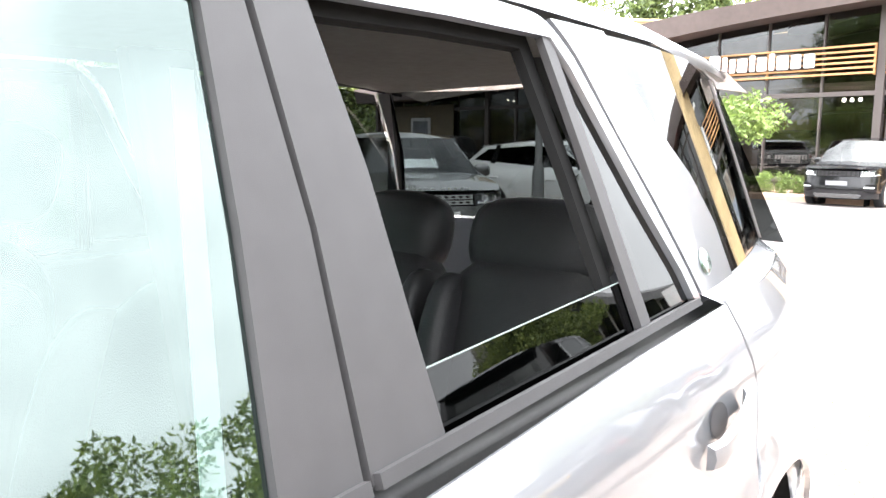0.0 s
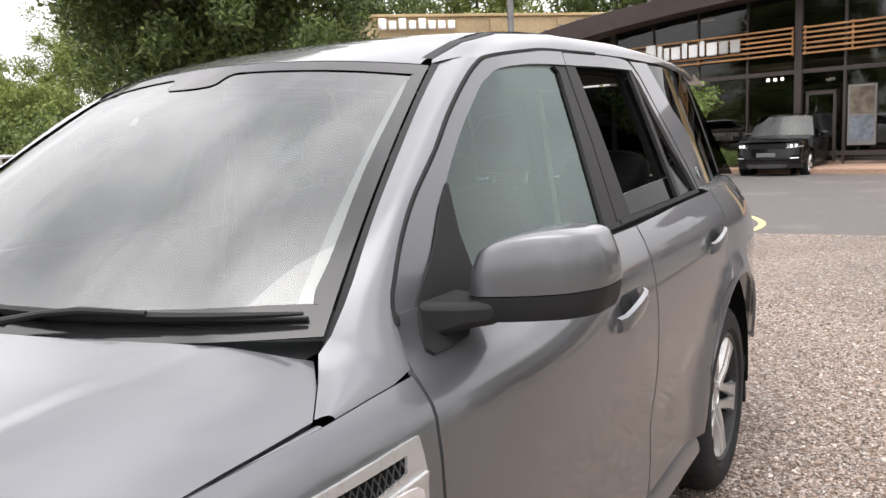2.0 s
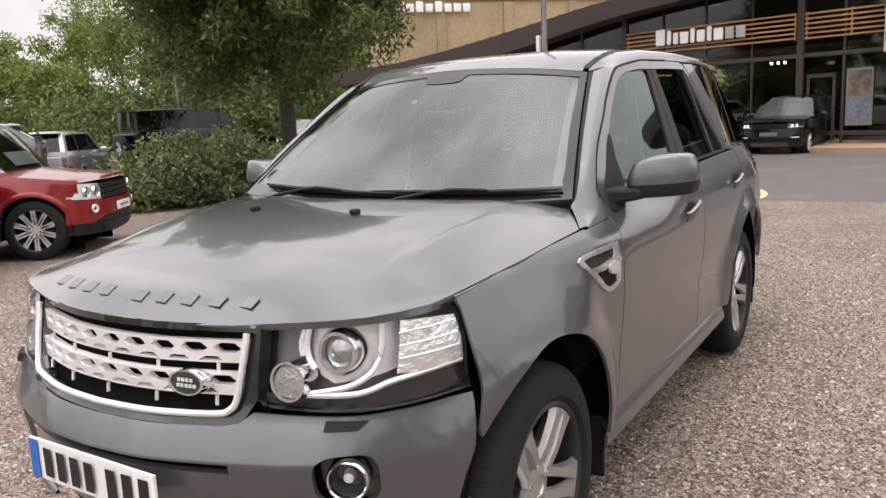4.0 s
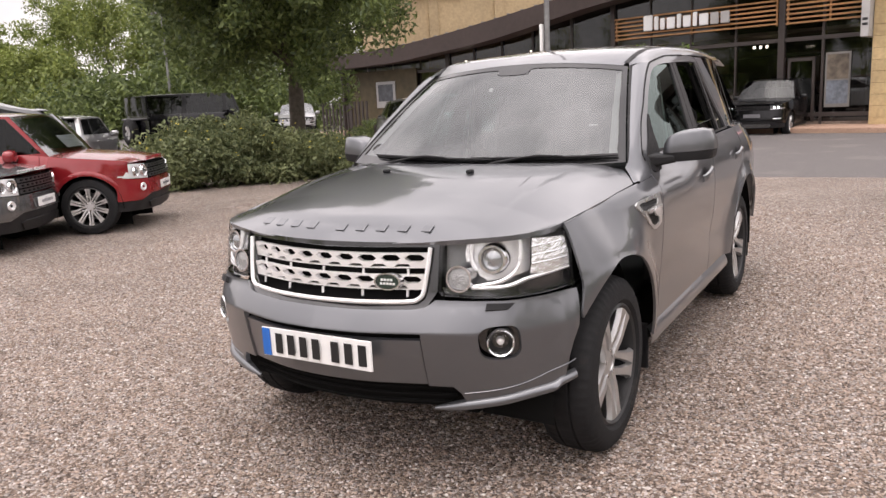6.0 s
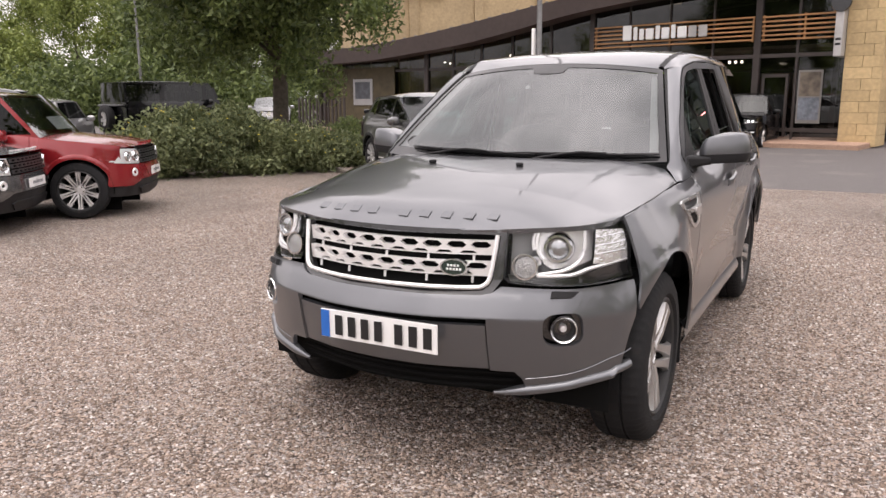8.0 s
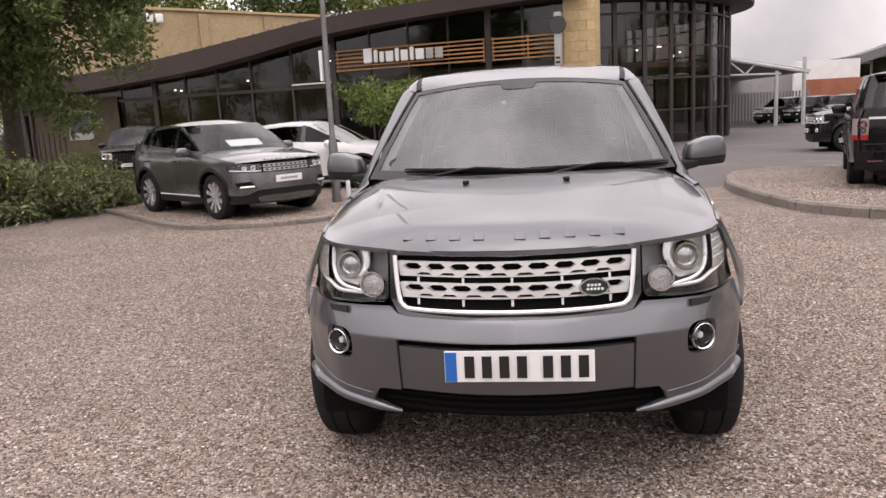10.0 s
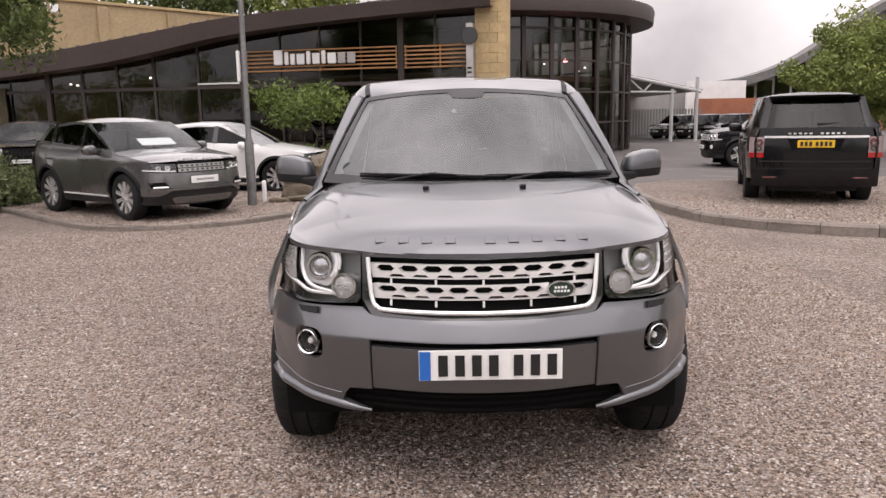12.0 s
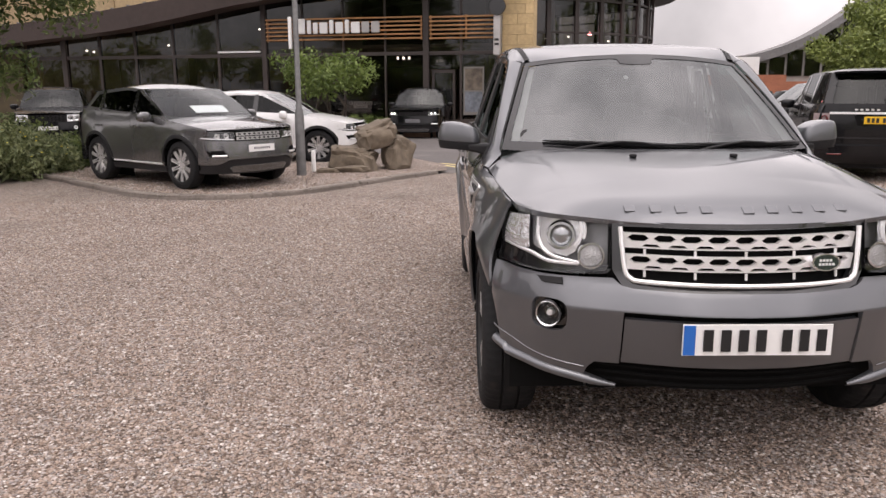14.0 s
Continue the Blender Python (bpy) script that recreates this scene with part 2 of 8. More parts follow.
def gravel_material(name, bump):
    m = bpy.data.materials.new(name)
    m.use_nodes = True
    n, l = m.node_tree.nodes, m.node_tree.links
    b = n["Principled BSDF"]
    b.inputs["Roughness"].default_value = 0.85
    tco = n.new("ShaderNodeTexCoord")
    v1, v2 = n.new("ShaderNodeTexVoronoi"), n.new("ShaderNodeTexVoronoi")
    v1.inputs["Scale"].default_value, v2.inputs["Scale"].default_value = 78, 78
    v2.feature = "DISTANCE_TO_EDGE"
    big = n.new("ShaderNodeTexNoise")
    big.inputs["Scale"].default_value, big.inputs["Detail"].default_value = 0.9, 4
    sep = n.new("ShaderNodeSeparateColor")
    ramp = n.new("ShaderNodeValToRGB")
    stone_ramp(ramp)
    for t in (v1, v2, big):
        l.new(tco.outputs["Object"], t.inputs["Vector"])
    l.new(v1.outputs["Color"], sep.inputs["Color"])
    l.new(sep.outputs["Red"], ramp.inputs["Fac"])
    # colour drops to 0.3 at stone edges, painting the shade between stones
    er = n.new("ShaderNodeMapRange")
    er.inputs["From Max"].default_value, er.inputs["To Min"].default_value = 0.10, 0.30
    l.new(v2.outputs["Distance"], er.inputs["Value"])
    dome = n.new("ShaderNodeMath")
    dome.operation = "MULTIPLY_ADD"
    dome.inputs[1].default_value = -1.3
    l.new(v1.outputs["Distance"], dome.inputs[0])
    l.new(sep.outputs["Green"], dome.inputs[2])
    hgt = n.new("ShaderNodeMath")
    hgt.operation = "MULTIPLY_ADD"
    hgt.inputs[1].default_value = 0.8
    l.new(dome.outputs[0], hgt.inputs[0])
    l.new(er.outputs[0], hgt.inputs[2])
    br = n.new("ShaderNodeMapRange")
    br.inputs["From Min"].default_value, br.inputs["From Max"].default_value = 0.3, 0.7
    br.inputs["To Min"].default_value, br.inputs["To Max"].default_value = 0.82, 1.12
    l.new(big.outputs["Fac"], br.inputs["Value"])
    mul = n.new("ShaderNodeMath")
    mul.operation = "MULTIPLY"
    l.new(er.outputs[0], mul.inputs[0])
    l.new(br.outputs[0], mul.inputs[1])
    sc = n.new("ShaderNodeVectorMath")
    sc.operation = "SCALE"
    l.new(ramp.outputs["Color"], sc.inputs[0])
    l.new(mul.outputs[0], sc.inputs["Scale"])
    mott = n.new("ShaderNodeTexNoise")
    mott.inputs["Scale"].default_value, mott.inputs["Detail"].default_value, mott.inputs["Roughness"].default_value = 16, 6, 0.85
    l.new(tco.outputs["Object"], mott.inputs["Vector"])
    mrange = n.new("ShaderNodeMapRange")
    mrange.inputs["From Min"].default_value, mrange.inputs["From Max"].default_value = 0.36, 0.64
    mrange.inputs["To Min"].default_value, mrange.inputs["To Max"].default_value = 0.62, 1.42
    l.new(mott.outputs["Fac"], mrange.inputs["Value"])
    sc2 = n.new("ShaderNodeVectorMath")
    sc2.operation = "SCALE"
    l.new(sc.outputs[0], sc2.inputs[0])
    l.new(mrange.outputs[0], sc2.inputs["Scale"])
    l.new(sc2.outputs[0], b.inputs["Base Color"])
    bp = n.new("ShaderNodeBump")
    bp.inputs["Strength"].default_value, bp.inputs["Distance"].default_value = bump, 0.010
    l.new(hgt.outputs[0], bp.inputs["Height"])
    l.new(bp.outputs["Normal"], b.inputs["Normal"])
    return m


def stone_ramp(ramp):
    cr = ramp.color_ramp
    cols = [(0.0, (0.09, 0.062, 0.048)), (0.18, (0.19, 0.135, 0.104)), (0.42, (0.33, 0.252, 0.20)), (0.64, (0.42, 0.335, 0.28)), (0.80, (0.29, 0.255, 0.240)), (0.93, (0.50, 0.44, 0.40)), (1.0, (0.62, 0.585, 0.55))]
    while len(cr.elements) < len(cols):
        cr.elements.new(0.5)
    for e, (p, c) in zip(cr.elements, cols):
        e.position, e.color = p, (*c, 1)


def stone_material(name):
    m = bpy.data.materials.new(name)
    m.use_nodes = True
    n, l = m.node_tree.nodes, m.node_tree.links
    b = n["Principled BSDF"]
    b.inputs["Roughness"].default_value = 0.75
    g = n.new("ShaderNodeNewGeometry")
    ramp = n.new("ShaderNodeValToRGB")
    stone_ramp(ramp)
    l.new(g.outputs["Random Per Island"], ramp.inputs["Fac"])
    t = n.new("ShaderNodeTexNoise")
    t.inputs["Scale"].default_value = 150
    mr = n.new("ShaderNodeMapRange")
    mr.inputs["To Min"].default_value, mr.inputs["To Max"].default_value = 0.75, 1.25
    l.new(t.outputs["Fac"], mr.inputs["Value"])
    s = n.new("ShaderNodeVectorMath")
    s.operation = "SCALE"
    l.new(ramp.outputs["Color"], s.inputs[0])
    l.new(mr.outputs[0], s.inputs["Scale"])
    l.new(s.outputs[0], b.inputs["Base Color"])
    return m


def leaf_material(name, dark, light):
    m = bpy.data.materials.new(name)
    m.use_nodes = True
    n, l = m.node_tree.nodes, m.node_tree.links
    b = n["Principled BSDF"]
    b.inputs["Roughness"].default_value = 0.6
    g = n.new("ShaderNodeNewGeometry")
    ramp = n.new("ShaderNodeValToRGB")
    ramp.color_ramp.elements[0].color, ramp.color_ramp.elements[1].color = (*dark, 1), (*light, 1)
    t = n.new("ShaderNodeTexNoise")
    t.inputs["Scale"].default_value = 0.7
    tco = n.new("ShaderNodeTexCoord")
    l.new(tco.outputs["Object"], t.inputs["Vector"])
    ad = n.new("ShaderNodeMath")
    ad.operation = "ADD"
    ad2 = n.new("ShaderNodeMath")
    ad2.operation = "MULTIPLY_ADD"
    ad2.inputs[1].default_value, ad2.inputs[2].default_value = 0.6, -0.25
    l.new(g.outputs["Random Per Island"], ad.inputs[0])
    l.new(t.outputs["Fac"], ad.inputs[1])
    l.new(ad.outputs[0], ad2.inputs[0])
    l.new(ad2.outputs[0], ramp.inputs["Fac"])
    l.new(ramp.outputs["Color"], b.inputs["Base Color"])
    tl = n.new("ShaderNodeBsdfTranslucent")
    mx = n.new("ShaderNodeMixShader")
    mx.inputs[0].default_value = 0.25
    l.new(ramp.outputs["Color"], tl.inputs["Color"])
    l.new(b.outputs[0], mx.inputs[1])
    l.new(tl.outputs[0], mx.inputs[2])
    l.new(mx.outputs[0], n["Material Output"].inputs["Surface"])
    return m


GREY = paint("grey_metallic_paint", (0.122, 0.126, 0.136), 0.68, 0.33)
EVGREY = paint("mid_grey_metallic_paint", (0.150, 0.150, 0.152), 0.72, 0.27)
RED = paint("red_metallic_paint", (0.24, 0.008, 0.012), 0.25, 0.28)
BLACKPAINT = material("black_paint", (0.004, 0.004, 0.005), 0.22, 0.0, 0.5, 0.2, noise_amt=0.02, scale=3)
WHITEPAINT = paint("white_paint", (0.78, 0.78, 0.78), 0.0)
SILVER = paint("silver_paint", (0.42, 0.42, 0.43), 0.6)
PLASTIC = material("black_textured_plastic", (0.014, 0.014, 0.015), 0.55, spec=0.22, bump=0.15, bump_scale=900)
TRIM = material("dark_grey_trim", (0.023, 0.022, 0.023), 0.5, spec=0.22, bump=0.05, bump_scale=900)
PIANO = material("gloss_black_trim", (0.008, 0.008, 0.009), 0.12, coat=1.0, noise_amt=0.0)
RUBBER = material("tyre_rubber", (0.014, 0.014, 0.015), 0.8, spec=0.25, bump=0.3, bump_scale=250, dirt=((0.035, 0.030, 0.027), 0.6, 9))
CHROME = material("chrome", (0.78, 0.78, 0.79), 0.12, 1.0, noise_amt=0.02)
SATIN = material("satin_silver", (0.86, 0.86, 0.86), 0.34, 0.55, noise_amt=0.03)
ALLOY = material("polished_alloy", (0.46, 0.455, 0.45), 0.3, 0.75, noise_amt=0.05)
VENTSILVER = material("silver_painted_plastic", (0.52, 0.52, 0.52), 0.3, 0.75, 0.5, noise_amt=0.03)
LAMPGREY = material("grey_lamp_housing", (0.22, 0.22, 0.225), 0.35, 0.3, noise_amt=0.0)
LAMPSILVER = material("bright_lamp_silver", (0.90, 0.90, 0.91), 0.22, 0.55, noise_amt=0.0, bump=0.35, bump_scale=22)
BRIGHTALLOY = material("bright_alloy", (0.68, 0.67, 0.67), 0.25, 0.6, noise_amt=0.05)
RIMGREY = material("dark_wheel_barrel", (0.030, 0.030, 0.031), 0.45, 0.3)
FACETED = material("faceted_chrome", (0.86, 0.86, 0.87), 0.2, 0.75, noise_amt=0.0, bump=0.7, bump_scale=40)
DARKALLOY = material("dark_alloy", (0.06, 0.06, 0.062), 0.35, 0.6)
# near black without gloss: stands in for shade in openings, also plain trim
VOID = material("black_shade_and_trim", (0.008, 0.008, 0.008), 0.9, spec=0.05, noise_amt=0.0)
WINDSCREEN = glass("windscreen_glass", (0.27, 0.30, 0.295), 1.0, 2.24)
SIDEGLASS = glass("green_tinted_glass", (0.18, 0.27, 0.25), 1.0, 1.95, (0.80, 0.94, 0.90))
PRIVACY = glass("dark_privacy_glass", (0.05, 0.055, 0.055), 0.75, 1.48)
LENS = glass("clear_lamp_cover", (0.98, 0.985, 0.985), 0.8, 1.3)
REDLENS = material("red_lamp_lens", (0.35, 0.012, 0.012), 0.12, coat=1.0)
LEATHER = material("black_leather", (0.017, 0.017, 0.018), 0.42, bump=0.25, bump_scale=350)
DASH = material("dark_dashboard", (0.03, 0.03, 0.03), 0.65, bump=0.1, bump_scale=500)
HEADLINER = material("grey_headlining", (0.24, 0.235, 0.225), 0.9)
PALETRIM = material("pale_grey_cabin_trim", (0.62, 0.61, 0.60), 0.8)
BELT = material("pale_seat_belt_webbing", (0.82, 0.82, 0.80), 0.8)
PLATEWHITE = material("white_number_plate", (0.80, 0.80, 0.79), 0.3, noise_amt=0.02)
PLATEYELLOW = material("yellow_number_plate", (0.75, 0.45, 0.02), 0.3, noise_amt=0.02)
PLATEBLUE = material("blue_plate_band", (0.015, 0.13, 0.48), 0.35, noise_amt=0.02)
INK = material("black_ink", (0.01, 0.01, 0.011), 0.5, noise_amt=0.0)
GREENBADGE = material("green_badge_enamel", (0.008, 0.028, 0.02), 0.2, coat=1.0, noise_amt=0.0)
PAPER = material("white_paper_notice", (0.82, 0.82, 0.82), 0.7, noise_amt=0.03)

# ---- ground, kerbs, islands ----
TARMAC = material("worn_tarmac", (0.105, 0.095, 0.092), 0.85, noise_amt=0.12, scale=60, bump=0.4, bump_scale=160, dirt=((0.15, 0.135, 0.125), 0.56, 0.8))
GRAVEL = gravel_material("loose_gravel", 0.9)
STONES = stone_material("gravel_stones")
KERB = material("weathered_concrete_kerb", (0.20, 0.172, 0.15), 0.9, noise_amt=0.15, scale=25, bump=0.4, bump_scale=90, island=0.1, dirt=((0.10, 0.085, 0.07), 0.58, 7))
PAVING = material("terracotta_paving", (0.36, 0.235, 0.17), 0.85, noise_amt=0.12, scale=20, bump=0.2)
YELLOW = material("worn_yellow_road_paint", (0.62, 0.50, 0.22), 0.7, noise_amt=0.2, scale=40)


def sheet(name, outline, z, mat, label, kind="structure", category="ground"):
    bm = bmesh.new()
    vs = [bm.verts.new((x, y, z)) for x, y in outline]
    es = [bm.edges.new((vs[i], vs[(i + 1) % len(vs)])) for i in range(len(vs))]
    bmesh.ops.triangle_fill(bm, edges=es, use_beauty=True)
    for f in bm.faces:
        f.normal_update()
        if f.normal.z < 0:
            f.normal_flip()
    me = bpy.data.meshes.new(name)
    bm.to_mesh(me)
    bm.free()
    me.materials.append(mat)
    return tagged(new(name, me), label, category, kind=kind)


sheet("ground", [(900 * math.cos(a * math.pi / 24), 900 * math.sin(a * math.pi / 24)) for a in range(48)], -0.035, TARMAC, "worn grey tarmac of a car dealer's forecourt")
KERB_L = curve([(-13.0, 12.6), (-9.4, 11.4), (-7.7, 10.3), (-6.1, 8.75), (-5.2, 7.95), (-4.4, 7.72), (-3.5, 7.92), (-2.8, 8.5), (-2.0, 9.7), (-0.95, 11.1)], 6)
KERB_R = curve([(3.35, 11.6), (3.12, 10.4), (3.12, 9.3), (3.25, 8.1), (3.58, 7.25), (4.1, 6.65), (4.9, 6.15), (6.5, 5.55), (9.5, 4.8), (16, 3.6)], 6)
yard = [(-60, -45), (40, -45), (40, 1.5)] + KERB_R[::-1] + [(3.1, 10.9), (-0.6, 10.78)] + KERB_L[::-1] + [(-16, 13.0), (-60, 13.0)]
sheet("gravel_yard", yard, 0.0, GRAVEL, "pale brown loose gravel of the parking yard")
isl_l = KERB_L + [(-1.0, 12.2), (-2.2, 14.6), (-6, 16.3), (-13, 17)]
sheet("gravel_bed", isl_l, 0.055, GRAVEL, "raised bed of pale brown gravel behind a kerb")
isl_r = KERB_R + [(16, 12.5), (9, 13.3), (4.6, 13.3), (3.7, 12.6)]
sheet("gravel_bed", isl_r, 0.10, GRAVEL, "raised bed of pale gravel edged with concrete kerb")


def kerb(name, line, height, width, label):
    root = tagged(new(name), label, "kerb", kind="structure")
    d = [0.0]
    for a, b in zip(line, line[1:]):
        d.append(d[-1] + math.dist(a, b))
    at = lambda s: (np.interp(s, d, [p[0] for p in line]), np.interp(s, d, [p[1] for p in line]))
    step, k, rnd = 0.62, 0, random.Random(5)
    while (k + 1) * step < d[-1]:
        g = Geo()
        s0, s1 = k * step + 0.004, (k + 1) * step - 0.004
        pts, tilt = [], rnd.uniform(-0.006, 0.006)
        for i in range(4):
            s = s0 + (s1 - s0) * i / 3
            x, y = at(s)
            xa, ya = at(s + 0.05)
            xb, yb = at(s - 0.05)
            t = Vector((xa - xb, ya - yb, 0)).normalized()
            nrm = Vector((-t.y, t.x, 0))
            for w, z in ((0, -0.06), (0, height - 0.03), (0.025, height), (width, height), (width, -0.06)):
                pts.append(Vector((x, y, 0)) + nrm * (w + tilt) + Vector((0, 0, z + tilt)))
        faces = [(i * 5 + j, i * 5 + j + 1, i * 5 + j + 6, i * 5 + j + 5) for i in range(3) for j in range(4)] + [(0, 1, 2, 3, 4), (15, 16, 17, 18, 19)]
        g.add(pts, faces)
        part("kerbstone", g, KERB, root, smooth=30)
        k += 1
    return root


kerb("kerb_left", KERB_L, 0.07, 0.12, "low weathered concrete kerb round a gravel bed")
kerb("kerb_right", KERB_R, 0.135, 0.15, "weathered concrete kerb round a raised gravel bed")

ARCS = [curve([(-1.5, 13.5), (-0.85, 13.05), (-0.42, 12.1), (-0.43, 11.2), (-0.85, 10.95)], 6), curve([(-1.45, 13.2), (-0.98, 12.8), (-0.62, 12.05), (-0.62, 11.35), (-0.9, 11.2)], 6)]
for line in ARCS:
    g = Geo()
    for (x0, y0), (x1, y1) in zip(line, line[1:]):
        t = Vector((x1 - x0, y1 - y0, 0)).normalized()
        w = Vector((-t.y, t.x, 0)) * 0.05
        a, b = Vector((x0, y0, -0.03)), Vector((x1, y1, -0.03))
        g.add([a - w, a + w, b + w, b - w], [(0, 3, 2, 1)])
    tagged(part("road_marking", g, YELLOW, smooth=0), "curved worn yellow line painted on tarmac", "road marking", "double yellow lines", "structure")

# ---- showroom ----
FASCIA = material("dark_brown_fascia", (0.060, 0.044, 0.040), 0.6, noise_amt=0.1, scale=6)
FRAME = material("dark_brown_window_frame", (0.044, 0.034, 0.031), 0.5)
SHOPGLASS = glass("dark_shop_glass", (0.30, 0.29, 0.28), 0.80, 1.8)
SLAT = material("oiled_timber_slat", (0.36, 0.185, 0.075), 0.6, noise_amt=0.18, scale=14, island=0.15)
STONECOL = material("yellow_sandstone", (0.50, 0.37, 0.20), 0.9, noise_amt=0.12, scale=10, bump=0.4, bump_scale=30, island=0.12)
BUFFBRICK = material("buff_brick", (0.37, 0.28, 0.165), 0.9, noise_amt=0.13, scale=9, bump=0.3, bump_scale=25, island=0.1)
REDBRICK = material("red_brick", (0.34, 0.13, 0.075), 0.9, noise_amt=0.15, scale=12, bump=0.3, bump_scale=25)
WHITE = material("white_painted_metal", (0.78, 0.78, 0.77), 0.5, noise_amt=0.05)
PALEGREY = material("pale_grey_painted_steel", (0.45, 0.45, 0.45), 0.5, noise_amt=0.08)
GALV = material("galvanised_steel", (0.20, 0.20, 0.20), 0.5, 0.5, noise_amt=0.15, scale=15)
INSIDE = material("dim_showroom_wall", (0.30, 0.23, 0.19), 0.8, noise_amt=0.2, scale=1.5)
LETTER = material("white_sign_letter", (0.85, 0.85, 0.84), 0.4, noise_amt=0.02)
GREYSIGN = material("pale_grey_sign_board", (0.42, 0.41, 0.40), 0.4)
TILE = material("grey_roof_covering", (0.17, 0.165, 0.165), 0.8, noise_amt=0.15, scale=5)
POSTER = material("faded_blue_poster", (0.15, 0.17, 0.20), 0.35, noise_amt=0.3, scale=9)
DOWNLIGHT = emitter("lit_downlight", (1.0, 0.93, 0.82), 9.0)
REDLIGHT = emitter("lit_red_sign_lamp", (1.0, 0.30, 0.32), 45.0)

FA, FD = Vector((-7.34, 25.6, 0)), Vector((7.14, -1.6, 0)).normalized()
FN = Vector((FD.y, -FD.x, 0))  # towards the yard
fac = lambda s, z, d=0.0: FA + FD * s + FN * d + Vector((0, 0, z))
FM = Matrix.Translation(FA) @ Matrix.Rotation(math.atan2(FD.y, FD.x), 4, "Z")  # x along the front, -y towards the yard
f_top = spl([-16, -11, -8, -5.3, -3, 0, 2.8, 5.7, 8.6, 10.0], [3.62, 3.75, 3.98, 4.28, 4.58, 4.95, 5.12, 5.22, 5.24, 5.22])
f_bot = spl([-16, -11, -8, -5.3, -3, 0, 2.8, 5.7, 8.6, 10.0], [3.02, 3.10, 3.32, 3.56, 3.90, 4.38, 4.64, 4.80, 4.92, 4.96])
showroom = tagged(new("showroom_building"), "low dark glazed car showroom with sweeping brown roof edge", "building")


def fbox(g, s0, s1, z0, z1, d0, d1):
    g.box(((s0 + s1) / 2, -(d0 + d1) / 2, (z0 + z1) / 2), (s1 - s0, abs(d1 - d0), z1 - z0), FM)


g = Geo()
ss = [-15.6 + i * 0.4 for i in range(63)]
for i, s in enumerate(ss):
    t, b = f_top(s), f_bot(s)
    g.v += [tuple(fac(s, t, 1.1)), tuple(fac(s, b, 1.0)), tuple(fac(s, b + 0.02, -0.15)), tuple(fac(s, t + 0.25, -6.0))]
    if i:
        k = 4 * i
        g.f += [(k - 4, k, k + 1, k - 3), (k - 3, k + 1, k + 2, k - 2), (k - 4, k - 1, k + 3, k)]
part("roof", g, FASCIA, showroom, "dark brown sweeping roof with deep fascia", smooth=30)
for i in range(38):
    s = -15 + i * 0.65
    g = Geo()
    fbox(g, s, s + 0.09, f_top(s), f_top(s) + 0.05, 1.0, 1.09)
    part("roof_clip", g, TILE, showroom, smooth=0)
# posts and rails
for s, w in ((-15.2, 0.22), (-8.1, 0.2), (-5.1, 0.1), (-3.55, 0.1), (-1.75, 0.1), (0.05, 0.18), (5.95, 0.2), (7.15, 0.08), (3.0, 0.05), (-6.6, 0.1), (1.5, 0.05), (4.5, 0.05)):
    g = Geo()
    fbox(g, s - w / 2, s + w / 2, 0.0, f_bot(s) + 0.06, -0.1, 0.1 if w > 0.15 else 0.04)
    part("post", g, FRAME, showroom, bevel=0.008)
for z in (2.62, 0.35):
    g = Geo()
    fbox(g, -15.2, 8.6, z, z + 0.12, -0.06, 0.045)
    part("rail", g, FRAME, showroom, bevel=0.006)
g = Geo()
fbox(g, -1.75, -0.1, 2.78, 2.84, 0.045, 0.08)
part("rail", g, WHITE, showroom, "white horizontal rail")
# panes between the posts
edges = [-15.2, -13.4, -11.6, -9.8, -8.1, -6.6, -5.1, -3.55, -1.75, 0.05, 1.5, 3.0, 4.5, 5.95]
for a, b in zip(edges, edges[1:]):
    if b - a > 5:
        continue
    for z0, z1 in ((0.47, 2.62), (2.74, None)):
        g = Geo()
        za, zb = (z1, z1) if z1 else (f_bot(a) + 0.04, f_bot(b) + 0.04)
        g.add([fac(a + 0.05, z0), fac(b - 0.05, z0), fac(b - 0.05, zb), fac(a + 0.05, za)], [(0, 1, 2, 3)])
        part("window_pane", g, SHOPGLASS, showroom, smooth=0).visible_shadow = False
for a, b, z0, z1 in ((6.05, 7.11, 2.15, 4.8), (7.19, 8.55, 0.05, 4.85)):
    g = Geo()
    g.add([fac(a, z0), fac(b, z0), fac(b, z1), fac(a, z1)], [(0, 1, 2, 3)])
    part("window_pane", g, SHOPGLASS, showroom, smooth=0).visible_shadow = False
# plain brown wall at the low end, with a framed picture
g = Geo()
fbox(g, -14.9, -10.0, 0.12, 2.86, 0.06, 0.12)
part("end_wall", g, material("olive_brown_render", (0.07, 0.056, 0.03), 0.8, noise_amt=0.25, scale=3), showroom, "olive brown wall at the low end", bevel=0.01)
g = Geo()
fbox(g, -12.7, -11.4, 1.15, 2.35, 0.122, 0.16)
frame_ob = part("wall_picture", g, material("grey_picture_frame", (0.30, 0.30, 0.30), 0.6), showroom, "white framed dark picture", bevel=0.01)
g = Geo()
fbox(g, -12.55, -11.55, 1.45, 2.22, 0.162, 0.170)
part("picture", g, material("dark_blue_picture", (0.05, 0.055, 0.065), 0.3, noise_amt=0.5, scale=4), frame_ob, smooth=0)
for s0 in (-15.15, -14.75):
    g = Geo()
    fbox(g, s0, s0 + 0.16, 0.0, 3.0, 0.10, 0.26)
    part("post", g, FRAME, showroom, bevel=0.01)
